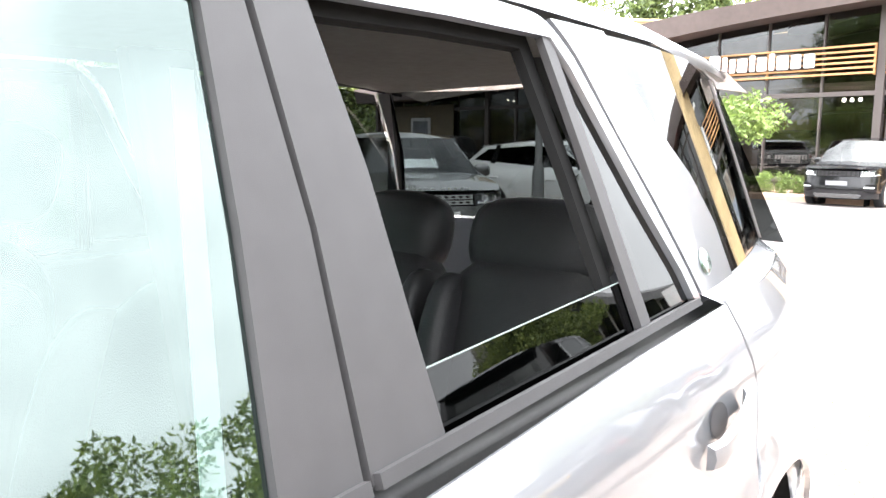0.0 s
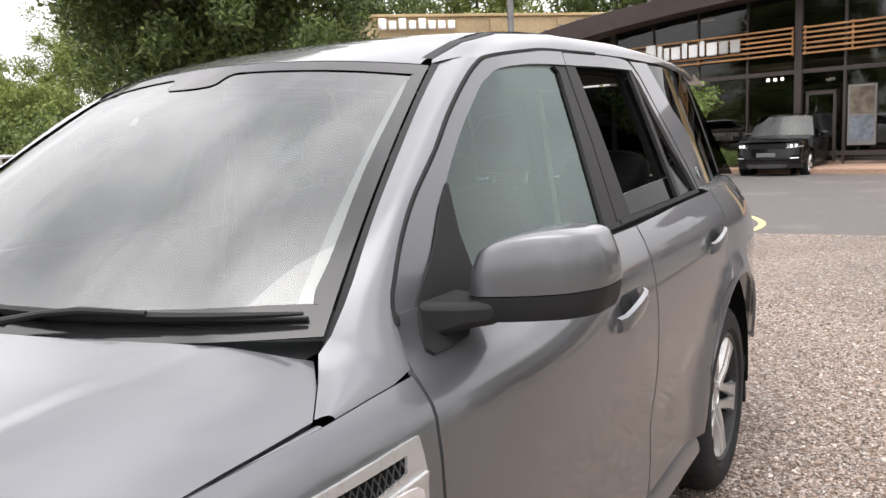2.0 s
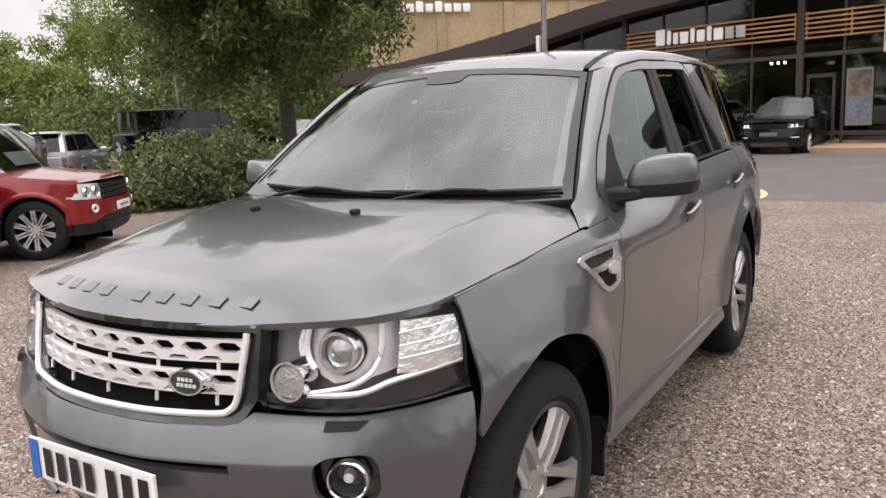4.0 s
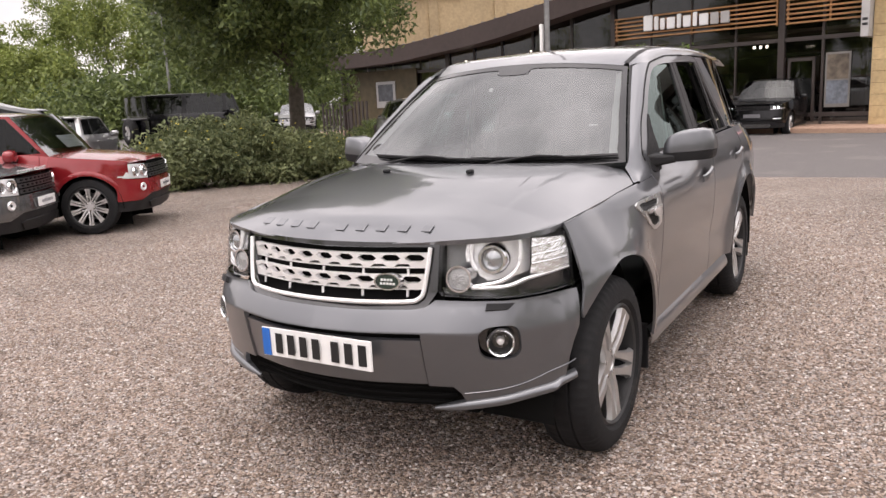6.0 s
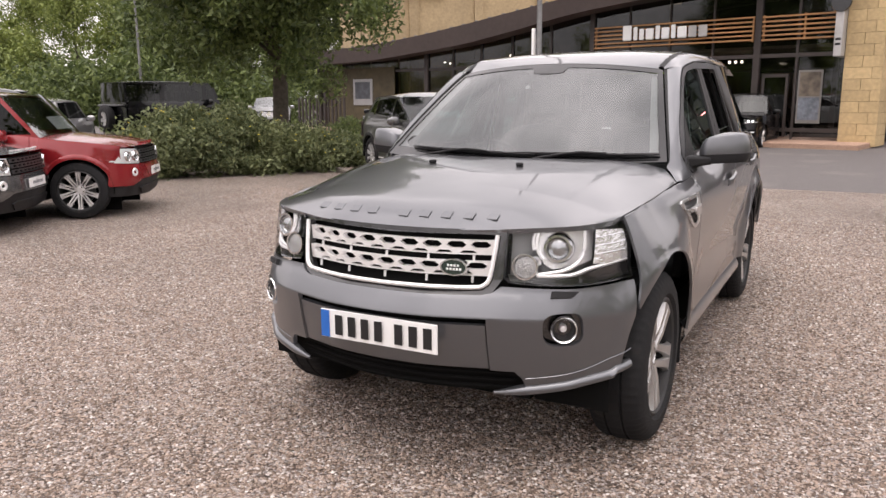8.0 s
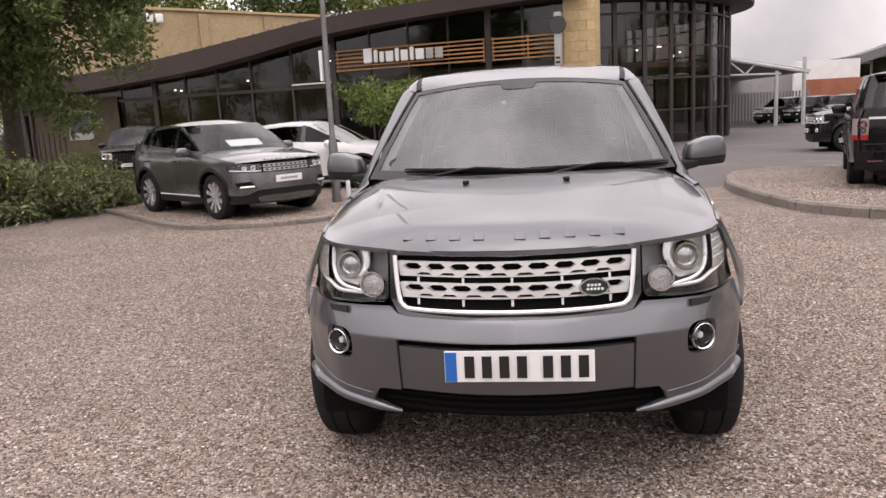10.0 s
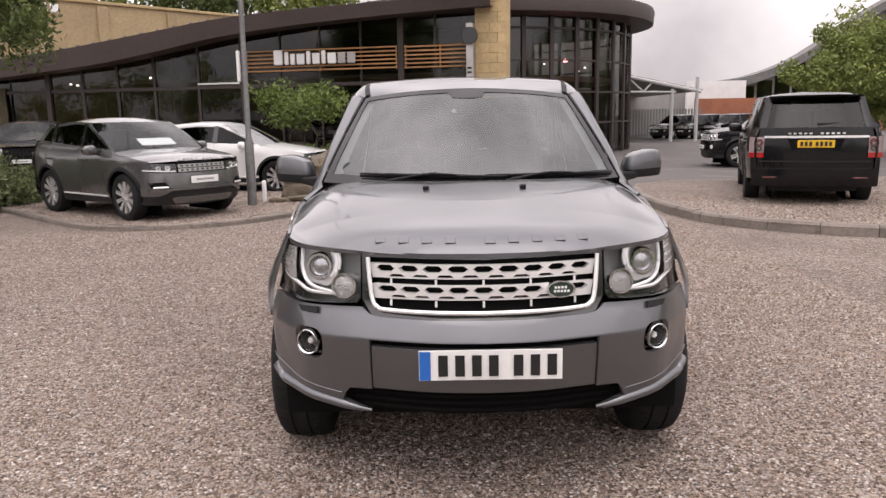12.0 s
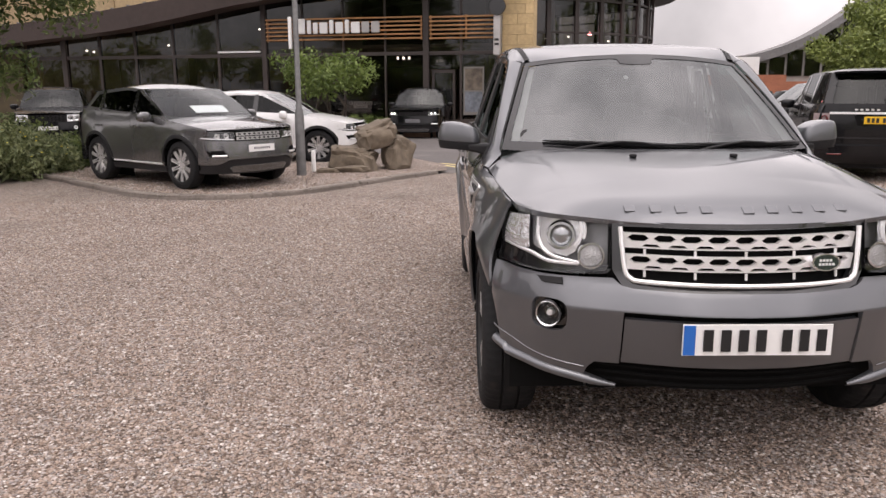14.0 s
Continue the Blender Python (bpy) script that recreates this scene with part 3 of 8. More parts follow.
# timber slat panels
for a, b in ((0.2, 5.85), (6.1, 8.55)):
    for i in range(6):
        g = Geo()
        z = 3.14 + i * 0.137 + 0.012 * (3 - a) / 3
        fbox(g, a, b, z, z + 0.055, 0.16, 0.21)
        part("slat", g, SLAT, showroom, "oiled timber slat", bevel=0.006)
    for s in (a + 0.02, b - 0.06, (a + b) / 2):
        g = Geo()
        fbox(g, s, s + 0.05, 3.12, 3.9, 0.10, 0.158)
        part("slat_bracket", g, SLAT, showroom, bevel=0.004)
# entrance door with lit opening behind
g = Geo()
for s0, s1, z0, z1 in ((6.16, 6.24, 0.2, 2.1), (6.88, 6.96, 0.2, 2.1), (6.16, 6.96, 2.02, 2.12)):
    fbox(g, s0, s1, z0, z1, 0.0, 0.07)
door = part("door", g, FRAME, showroom, "dark framed glass entrance door", bevel=0.004)
g = Geo()
fbox(g, 6.24, 6.88, 0.22, 2.02, 0.02, 0.03)
part("door_glass", g, SHOPGLASS, door, smooth=0).visible_shadow = False
g = Geo()
g.tube([fac(6.27, 0.8, 0.12), fac(6.27, 1.5, 0.12)], 0.018)
part("door_handle", g, CHROME, door)
g = Geo()
fbox(g, 7.25, 7.95, 0.62, 2.22, 0.03, 0.06)
poster = part("poster", g, material("poster_border", (0.19, 0.18, 0.17), 0.5), showroom, "tall poster with two faded pictures")
g = Geo()
fbox(g, 7.30, 7.90, 0.72, 1.40, 0.062, 0.068)
part("picture", g, POSTER, poster, "blue-grey picture", smooth=0)
g = Geo()
fbox(g, 7.30, 7.90, 1.44, 2.16, 0.062, 0.068)
part("picture", g, material("faded_brown_poster", (0.11, 0.09, 0.07), 0.35, noise_amt=0.6, scale=5), poster, "brown picture", smooth=0)
# inside of the showroom
g = Geo()
for s0, s1, z0, z1, d0, d1 in ((-15.2, 8.6, 0, 5.2, -6.2, -6.0), (-15.3, -15.1, 0, 3.6, -6, 0), (-8.3, 8.6, 0.1, 0.2, -6, 0)):
    fbox(g, s0, s1, z0, z1, d0, d1)
part("inner_wall", g, INSIDE, showroom, "dim brown showroom interior wall")
g = Geo()
fbox(g, -6.5, 8.6, 2.9, 3.0, -5.9, -0.3)
part("ceiling_panel", g, INSIDE, showroom)
for s, w, z0, z1 in ((-2.5, 1.3, 1.5, 2.3), (0.8, 1.0, 1.2, 2.2), (2.6, 1.6, 1.3, 2.2), (4.5, 1.0, 1.4, 2.3), (-4.4, 0.9, 1.3, 2.2), (-6.0, 0.8, 1.5, 2.3)):
    g = Geo()
    fbox(g, s, s + w, z0, z1, -5.95, -5.85)
    part("display_board", g, material("display_board_panel", (0.34, 0.22, 0.10), 0.7), showroom)
for i in range(3):
    g = Geo()
    fbox(g, 4.56 + i * 0.21, 4.62 + i * 0.21, 2.54, 2.63, -1.3, -1.22)
    part("spotlight", g, DOWNLIGHT, showroom, "lit white spotlight")
for s, z in ((-4.1, 3.1), (-0.4, 3.6), (-7.3, 2.9), (-7.6, 2.95)):
    g = Geo()
    g.lathe([(0.0, 0.0), (0.05, 0.0), (0.04, 0.06), (0, 0.06)], 10, Matrix.Translation(fac(s, z, -0.6)))
    part("spotlight", g, DOWNLIGHT, showroom)
# buff left wing wall with a framed board
g = Geo()
fbox(g, -15.1, -8.2, 0, 3.2, -2.3, -2.1)
part("wall", g, BUFFBRICK, showroom, "buff brick wall under the roof")
g = Geo()
fbox(g, -13.2, -11.9, 1.2, 2.25, -2.098, -2.04)
part("notice_board", g, POSTER, showroom, "white framed notice board")
# paved apron
g = Geo()
fbox(g, -16, 9.5, -0.2, 0.12, 0.0, 1.9)
tagged(part("pavement", g, PAVING, smooth=0, bevel=0.03), "strip of terracotta paving before the showroom", "pavement", kind="structure")

# sign of ten white letter-sized shapes
sign = tagged(new("showroom_sign"), "row of white raised sign shapes on timber slats", "sign")
x = 1.38
for i, (w, h, dz) in enumerate(((0.40, 0.52, 0), (0.22, 0.46, 0), (0.24, 0.38, 0), (0.36, 0.38, 0), (0.22, 0.46, 0), (0.34, 0.38, 0), (0.22, 0.46, 0), (0.38, 0.38, 0), (0.34, 0.38, 0), (0.36, 0.38, 0))):
    g = Geo()
    fbox(g, x, x + w - 0.06, 3.36, 3.36 + h, 0.25, 0.33)
    part("sign_shape", g, LETTER if i < 8 else GREYSIGN, sign, bevel=0.05)
    x += w

# stone column with hanging board
column = tagged(new("stone_column"), "tall square column of yellow sandstone blocks", "column")
for i in range(24):
    g = Geo()
    z = i * 0.32
    for s0, s1 in ((8.62, 9.1), (9.11, 9.62)) if i % 2 else ((8.62, 9.36), (9.37, 9.62)):
        h = Geo()
        fbox(h, s0, s1, z + 0.004, z + 0.316, -0.6, 0.55)
        part("stone_block", h, STONECOL, column, smooth=0)
board = tagged(new("hanging_sign"), "pale grey hanging sign board with round dark emblem", "sign")
g = Geo()
fbox(g, 8.38, 8.6, 2.55, 4.45, 0.0, 0.9)
part("board", g, GREYSIGN, board, bevel=0.02)
g = Geo()
g.lathe([(0, 0.03), (0.26, 0.03), (0.28, 0.0), (0.28, -0.02)], 28, Matrix.Translation(fac(8.5, 4.05, 0.92)) @ Matrix.Rotation(math.atan2(FD.y, FD.x), 4, "Z") @ Matrix.Rotation(math.pi / 2, 4, "X"))
part("emblem", g, PIANO, board)
for k in range(2):
    g = Geo()
    fbox(g, 8.42, 8.56, 3.0 - k * 0.14, 3.07 - k * 0.14, 0.9, 0.905)
    part("writing_bar", g, INK, board, smooth=0)

# round glazed tower
tower = tagged(new("glass_tower"), "round dark glazed tower with flat overhanging roof", "building")
TC, TR = (1.75, 32.3), 6.3
g = Geo()
g.lathe([(0, 5.75), (TR + 0.9, 5.72), (TR + 0.95, 5.6), (TR + 0.9, 5.12), (TR - 0.3, 5.05)], 72, Matrix.Translation((*TC, 0)))
part("roof", g, FASCIA, tower, "dark brown round roof")
for i in range(34):
    a = radians(-100 + i * 5.0)
    if a > radians(62):
        break
    g = Geo()
    g.box((0, 0, 2.55), (0.10, 0.16, 5.1), Matrix.Translation((TC[0] + TR * math.cos(a), TC[1] + TR * math.sin(a), 0)) @ Matrix.Rotation(a, 4, "Z"))
    if i % 2 == 0:
        part("post", g, FRAME, tower, bevel=0.01)
for z in (1.15, 2.3, 3.45, 4.6):
    g = Geo()
    g.lathe([(TR - 0.03, z), (TR + 0.03, z), (TR + 0.03, z + 0.07), (TR - 0.03, z + 0.07), (TR - 0.03, z)], 72, Matrix.Translation((*TC, 0)))
    part("rail", g, FRAME, tower)
g = Geo()
g.lathe([(TR - 0.06, 0), (TR - 0.06, 5.1)], 72, Matrix.Translation((*TC, 0)))
part("glazing", g, SHOPGLASS, tower, "dark curved glazing").visible_shadow = False
g = Geo()
g.lathe([(0, 2.75), (TR - 0.8, 2.75), (TR - 0.8, 2.95), (0, 2.95)], 48, Matrix.Translation((*TC, 0)))
g.lathe([(2.2, 0), (2.2, 5.1)], 24, Matrix.Translation((*TC, 0)))
part("upper_floor", g, INSIDE, tower)
g = Geo()
g.lathe([(0, 0), (0.09, 0.02), (0.09, 0.1), (0, 0.12)], 12, Matrix.Translation((4.55, 27.2, 3.45)))
tagged(part("red_lamp", g, REDLIGHT), "glowing reddish lamp inside the glass tower", "lamp")
for k, (px, py, pz) in enumerate(((2.9, 27.0, 3.3), (3.7, 26.9, 3.35), (5.1, 27.6, 3.1), (5.4, 27.9, 3.25))):
    g = Geo()
    g.lathe([(0, 0), (0.04, 0.0), (0.04, 0.05), (0, 0.05)], 10, Matrix.Translation((px, py, pz)))
    part("spotlight", g, DOWNLIGHT, tower)

# ---- buff brick block behind ----
block = tagged(new("brick_block"), "tall plain buff brick building with pilasters", "building")
# its long front runs away behind the showroom's roof
BW = Matrix.Translation((-12, 33, 0)) @ Matrix.Rotation(radians(47), 4, "Z")
g = Geo()
g.box((1.3, 3, 3.17), (16.2, 6, 6.34), BW)
g.box((-7.7, 3, 5.05), (1.8, 6, 2.58), BW)
part("wall", g, BUFFBRICK, block, smooth=0)
g = Geo()
g.box((0.4, 3, 6.40), (18.2, 6.2, 0.12), BW)
part("coping", g, STONECOL, block, smooth=0, bevel=0.02)
for k in range(5):
    g = Geo()
    g.box((-6.5 + k * 3.1, -0.06, 3.12), (0.42, 0.12, 6.24), BW)
    part("pilaster", g, BUFFBRICK, block, bevel=0.02)
for k in range(8):
    g = Geo()
    hh = 0.46 if k in (0, 2, 4) else 0.36
    g.box((-8.3 + k * 0.42, -0.20, 5.82 + hh / 2), (0.32, 0.1, hh), BW)
    part("sign_shape", g, LETTER, block, "white raised sign shape", bevel=0.05)

# ---- canopy, brick wall, curved building on the far side ----
canopy = tagged(new("steel_canopy"), "white steel canopy on slim posts", "canopy")
for a, b, r in (((8.7, 38, 3.55), (13.3, 38, 2.55), 0.10), ((8.7, 38, 2.62), (12.0, 38, 2.55), 0.06), ((11.8, 38, 0), (11.8, 38, 2.7), 0.09), ((13.1, 38, 0), (13.1, 38, 3.3), 0.09), ((9.5, 38, 3.3), (10.3, 38, 2.6), 0.05), ((10.3, 38, 2.6), (10.8, 38, 3.1), 0.05)):
    g = Geo()
    g.tube([a, b], r, 8)
    part("beam", g, PALEGREY, canopy)
g = Geo()
g.box((0, 0, 0), (5.0, 14, 0.08), Matrix.Translation((11.0, 45.2, 3.15)) @ Matrix.Rotation(radians(12), 4, "Y"))
part("roof", g, GALV, canopy, smooth=0)
g = Geo()
g.box((14.5, 52, 1.6), (13, 0.2, 3.2))
tagged(part("shed_wall", g, material("grey_sheet_wall", (0.30, 0.29, 0.28), 0.7)), "grey sheet wall under a canopy", "wall", kind="structure")
fence = tagged(new("palisade_fence"), "grey steel palisade fence", "fence")
for k in range(30):
    g = Geo()
    g.box((10.9 + k * 0.186, 47, 0.87), (0.105, 0.03, 1.74))
    part("pale", g, GALV, fence, smooth=0)
g = Geo()
g.box((19.5, 50, 1.2), (5.2, 0.3, 2.4))
tagged(part("brick_wall", g, REDBRICK, smooth=0), "low red brick wall with pale piers", "wall", kind="structure")
g = Geo()
g.box((18.6, 51, 1.8), (4.0, 0.4, 3.6))
tagged(part("hoarding", g, WHITE, smooth=0), "plain white panel above a brick wall", "panel")
hall = tagged(new("curved_roof_hall"), "far hall with curved sweeping grey roof and window band", "building")
r_top = spl([17, 20, 21.4, 23, 25, 27, 29, 30.5, 34, 40], [3.6, 3.75, 3.9, 4.3, 5.05, 6.2, 7.55, 8.5, 10.2, 11.5])
g = Geo()
xs = [20 + i * 0.5 for i in range(41)]
for i, x in enumerate(xs):
    z = r_top(x)
    g.v += [(x, 54.2, z), (x, 54.2, z - 0.62), (x, 55.2, z - 0.55), (x, 55.6, z + 0.05)]
    if i:
        k = 4 * i
        g.f += [(k - 4, k, k + 1, k - 3), (k - 3, k + 1, k + 2, k - 2), (k - 4, k - 1, k + 3, k)]
part("roof", g, TILE, hall, "grey curved roof edge", smooth=30)
g = Geo()
for i, x in enumerate(xs):
    g.v += [(x, 55.1, 0), (x, 55.1, r_top(x) - 0.5)]
    if i:
        k = 2 * i
        g.f += [(k - 2, k, k + 1, k - 1)]
part("wall", g, material("hall_grey_wall", (0.30, 0.28, 0.26), 0.7), hall, smooth=0)
for i in range(13):
    x = 22.3 + i * 1.3
    h = r_top(x) - 0.75
    g = Geo()
    g.box((x, 55.02, (2.4 + h) / 2), (1.1, 0.08, max(0.3, h - 2.4)))
    part("window", g, SHOPGLASS, hall, smooth=0)
g = Geo()
g.box((29.5, 54.9, 1.0), (17, 0.4, 2.0))
part("base_wall", g, REDBRICK, hall, smooth=0)

# street lamp standing on the gravel bed
lamp = tagged(new("lamp_post"), "grey galvanised lamp post with wide lower section", "lamp post")
g = Geo()
g.lathe([(0.0, 0.05), (0.080, 0.05), (0.076, 1.0), (0.072, 1.08), (0.046, 1.2), (0.043, 4.0), (0.038, 7.5), (0, 7.5)], 16, Matrix.Translation((-3.4, 10.3, 0)))
part("pole", g, GALV, lamp)
g = Geo()
g.box((-3.49, 10.28, 2.35), (0.05, 0.09, 0.5))
part("small_sign", g, WHITE, lamp, "small white sign fixed on edge", bevel=0.01)
g = Geo()
g.box((-3.2, 10.36, 0.28), (0.07, 0.07, 0.36))
tagged(part("bollard", g, WHITE, bevel=0.02), "short white post in gravel beside a lamp post", "bollard")

far_pole = tagged(new("lamp_post"), "slim far galvanised lamp post", "lamp post")
g = Geo()
g.tube([(-36.2, 30, 0), (-36.2, 30, 7.2)], [0.09, 0.06], 10)
part("pole", g, GALV, far_pole)
g = Geo()
g.box((-36.5, 30, 7.25), (0.9, 0.25, 0.14))
part("lantern", g, GALV, far_pole, bevel=0.03)

flood = tagged(new("lamp_post"), "grey post with two floodlights at the yard's edge", "lamp post")
g = Geo()
g.tube([(19, 18.2, 0), (19, 18.2, 6.6)], [0.09, 0.06], 10)
part("pole", g, GALV, flood)
for k in (-1, 1):
    g = Geo()
    g.box((0, 0, 0), (0.45, 0.22, 0.34), Matrix.Translation((19 + k * 0.30, 18.2 - k * 0.30, 6.75)) @ Matrix.Rotation(radians(45 + k * 20), 4, "Z") @ Matrix.Rotation(radians(-25), 4, "X"))
    part("floodlight", g, FRAME, flood, "dark floodlight", bevel=0.03)

# steel railings by the tree
rail = tagged(new("railings"), "dark upright steel railings", "fence")
for k in range(13):
    g = Geo()
    p = Vector((-20.6, 25.2, 0)).lerp(Vector((-17.0, 23.6, 0)), k / 12)
    g.box((p.x, p.y, 0.75), (0.07, 0.07, 1.5))
    part("pale", g, FRAME, rail, smooth=0)

# rocks by the lamp post
ROCK = material("brown_sandstone_rock", (0.135, 0.108, 0.080), 0.9, noise_amt=0.25, scale=9, bump=0.7, bump_scale=14)


def rock(c, s, turn, seed, label):
    bm = bmesh.new()
    bmesh.ops.create_icosphere(bm, subdivisions=4, radius=1)
    for v in bm.verts:
        p = v.co.copy()
        q = Vector([math.copysign(abs(a) ** 0.6, a) for a in p])
        q *= 0.85 + 0.28 * noise.fractal(p * 1.3 + Vector((seed, 0, 0)), 1.0, 2.0, 4)
        v.co = Vector((q.x * s[0], q.y * s[1], max(q.z, -0.75) * s[2]))
    me = bpy.data.meshes.new("rock")
    bm.to_mesh(me)
    bm.free()
    me.shade_smooth()
    me.set_sharp_from_angle(angle=radians(28))
    me.materials.append(ROCK)
    ob = tagged(new("rock", me), label, "rock", "rocks by the lamp post")
    ob.matrix_world = Matrix.Translation(c) @ Euler([radians(a) for a in turn]).to_matrix().to_4x4()


rock((-2.62, 11.15, 0.24), (0.5, 0.34, 0.28), (5, 4, -12), 3, "squat brown sandstone boulder on gravel")
rock((-2.22, 11.3, 0.66), (0.42, 0.33, 0.26), (10, -18, 20), 11, "tilted brown boulder resting on other rocks")
rock((-1.85, 11.4, 0.30), (0.30, 0.28, 0.36), (0, 6, 35), 23, "upright wedge-shaped brown boulder on gravel")
rock((-2.6, 10.75, 0.10), (0.32, 0.14, 0.07), (0, 0, 8), 31, "flat low brown stone slab on gravel")
rock((-3.0, 10.7, 0.08), (0.25, 0.14, 0.06), (0, 0, -8), 41, "flat low brown stone slab on gravel")

# ---- the grey car that the camera walks round ----
# x across (its left side is +x), y from the number plate to the tail, z up
HUB_F, HUB_R, HUB_Z, ARCH = 0.827, 3.487, 0.365, 0.455
car = tagged(new("car"), "grey metallic compact four-wheel-drive car parked on gravel", "car")

side_prof = spl([0.22, 0.40, 0.55, 0.72, 0.88, 1.0, 1.08, 1.14, 1.19, 1.22], [0.862, 0.890, 0.905, 0.918, 0.922, 0.914, 0.898, 0.872, 0.842, 0.822])
front_prof = spl([0.86, 0.95, 1.0, 1.03, 1.05, 1.07, 1.085, 1.1, 1.12, 1.15, 1.19, 1.22], [0.922, 0.918, 0.910, 0.897, 0.881, 0.860, 0.845, 0.833, 0.823, 0.813, 0.80, 0.79])
side_cut = spl([0.36, 0.48, 0.60, 0.75, 0.95, 1.2, 3.6, 4.10, 4.33, 4.44], [0.150, 0.085, 0.045, 0.015, 0.0, 0.0, 0.0, 0.045, 0.12, 0.20])


def ease(t):
    """A smooth step from 0 to 1."""
    t = min(1.0, max(0.0, t))
    return t * t * (3 - 2 * t)


def over(x, e=0.05):
    """How far x lies above nought, with a rounded start."""
    return 0.5 * (x + math.sqrt(x * x + e * e)) - 0.5 * e


def flare(y, z):
    """Swelling of the wheel arches and of the lower front corner."""
    x = 0.0
    for h in (HUB_F, HUB_R):
        d = math.hypot(y - h, z - HUB_Z)
        x += 0.034 * ease((0.600 - d) / 0.135)
    return max(x, 0.030 * ease((y - 0.20) / 0.25) * ease((0.80 - z) / 0.16) * ease((0.95 - y) / 0.35)) - 0.020 * ease((1.5 - y) / 0.5) * ease((y - 0.45) / 0.35)


def side_raw(y, z):
    x = side_prof(z)
    w = min(1.0, max(0.0, (2.15 - y) / 0.4))
    if z > 0.88 and w:
        w = w * w * (3 - 2 * w)
        x += (front_prof(z) - x) * w
    x -= side_cut(y)
    x -= over(z - 0.78) * 0.16 * over((0.95 - y) / 0.47, 0.3)
    if y > 3.6:
        x -= over(z - 0.98) * (y - 3.6) * 0.42
    x += flare(y, z)
    if y < 1.25:
        k = ease((y - 0.5) / 0.4)
        x -= (0.26 + 0.30 * k) * over(z - 0.90 + 0.04 * k, 0.13) * ease((1.25 - y) / 0.6)
    # waist crease and hollow lower door
    if 1.3 < y < 3.2:
        w = min(1, (y - 1.3) / 0.3, (3.2 - y) / 0.3)
        x -= 0.012 * w * math.exp(-(((z - 0.62) / 0.1) ** 2))
    return x


def side(y, z):
    """Half width of the body; the front wing falls evenly from its shoulder to the arch."""
    x = side_raw(y, z)
    if y < 1.35 and 0.77 < z < 1.02:
        a, b = side_raw(y, 0.77), side_raw(y, 1.02)
        t = (z - 0.77) / 0.25
        # a gently bowed line between the two
        x += (a + (b - a) * t + 0.016 * t * (1 - t) * 4 * 0.5 - x) * 0.85 * ease((1.35 - y) / 0.3) * ease((z - 0.77) / 0.06) * ease((1.02 - z) / 0.06)
    return x


S = lambda y, z: (side(y, z), y, z)
glass_x = lambda y, z: 0.800 - (z - 1.19) * 0.325 - max(0.0, y - 3.4) ** 1.5 * 0.148 - max(0.0, 2.1 - y) * 0.02
T = lambda y, z: (glass_x(y, z) + 0.012, y, z)
TG = lambda y, z: (glass_x(y, z), y, z)
mir = lambda f: (lambda u, v: (lambda p: (-p[0], p[1], p[2]))(f(u, v)))


def both(name, outline, fn, mat, parent, label="", step=0.05, holes=(), lip=0.012, shift=0.0):
    """A panel on the left side and its twin on the right."""
    a = part(name, panel(outline, fn, step, holes, lip, False, shift), mat, parent, label)
    b = part(name, panel(outline, mir(fn), step, holes, lip, True, shift), mat, parent, label)
    return a, b


# -- side panels, outlines in (y, z)
arch_f = lambda a0, a1, n=14: arc(HUB_F, HUB_Z, ARCH, a0, a1, n)
arch_r = lambda a0, a1, n=14: arc(HUB_R, HUB_Z + 0.02, ARCH + 0.02, a0, a1, n)
wing = curve([(0.516, 0.994), (0.62, 1.010), (0.85, 1.033), (1.06, 1.052), (1.21, 1.061), (1.33, 1.067), (1.416, 1.070)], 4) + [(1.409, 1.03), (1.400, 0.98), (1.398, 0.80), (1.398, 0.36)] + [(1.286, 0.36)] + arch_f(0, 140, 22) + curve([(0.474, 0.675), (0.478, 0.70), (0.499, 0.77), (0.505, 0.80), (0.509, 0.86), (0.514, 0.92), (0.518, 0.965)], 3)
both("front_wing", wing, S, GREY, car, "grey painted front wing with flared arch", 0.028)
d_bot = 0.40
fdoor = [(1.406, d_bot), (1.406, 0.8), (1.408, 0.98), (1.417, 1.03), (1.425, 1.073)] + curve([(1.430, 1.09), (1.438, 1.12), (1.450, 1.155)], 3) + [(1.60, 1.155), (1.75, 1.160), (1.9, 1.165), (2.493, 1.165), (2.497, 0.8), (2.49, d_bot)]
fdoors = both("front_door", fdoor, S, GREY, car, "grey front door")
rdoor = [(2.50, d_bot), (2.507, 0.8), (2.503, 1.165), (3.0, 1.178), (3.385, 1.182), (3.40, 1.05), (3.375, 0.93)] + curve([(3.34, 0.87), (3.18, 0.80), (3.06, 0.62), (3.015, d_bot)], 5)
rdoors = both("rear_door", rdoor, S, GREY, car, "grey rear door")
quarter = [(3.396, 1.187), (4.40, 1.175), (4.43, 1.0), (4.44, 0.75)] + [(4.41, 0.50), (3.968, 0.485)] + arch_r(13, 168, 24) + [(3.024, 0.44), (3.032, 0.5)] + curve([(3.07, 0.62), (3.19, 0.80), (3.352, 0.87), (3.386, 0.93), (3.411, 1.05)], 5)
both("rear_quarter", quarter, S, GREY, car)
for sg in (1, -1):
    g = Geo()
    sz = [0.270, 0.290, 0.310, 0.330, 0.350, 0.370, 0.392]
    so = spl([0.270, 0.30, 0.335, 0.36, 0.392], [-0.034, 0.002, 0.012, 0.006, -0.012])
    g.grid(lambda y, z: (sg * (side(2.2, 0.42) + so(z) - 0.05 * max(0.0, 1.36 - y)), y, z), [1.288 + i * (3.028 - 1.288) / 24 for i in range(25)], sz)
    part("sill", g, GREY, car, "grey painted sill", smooth=50)

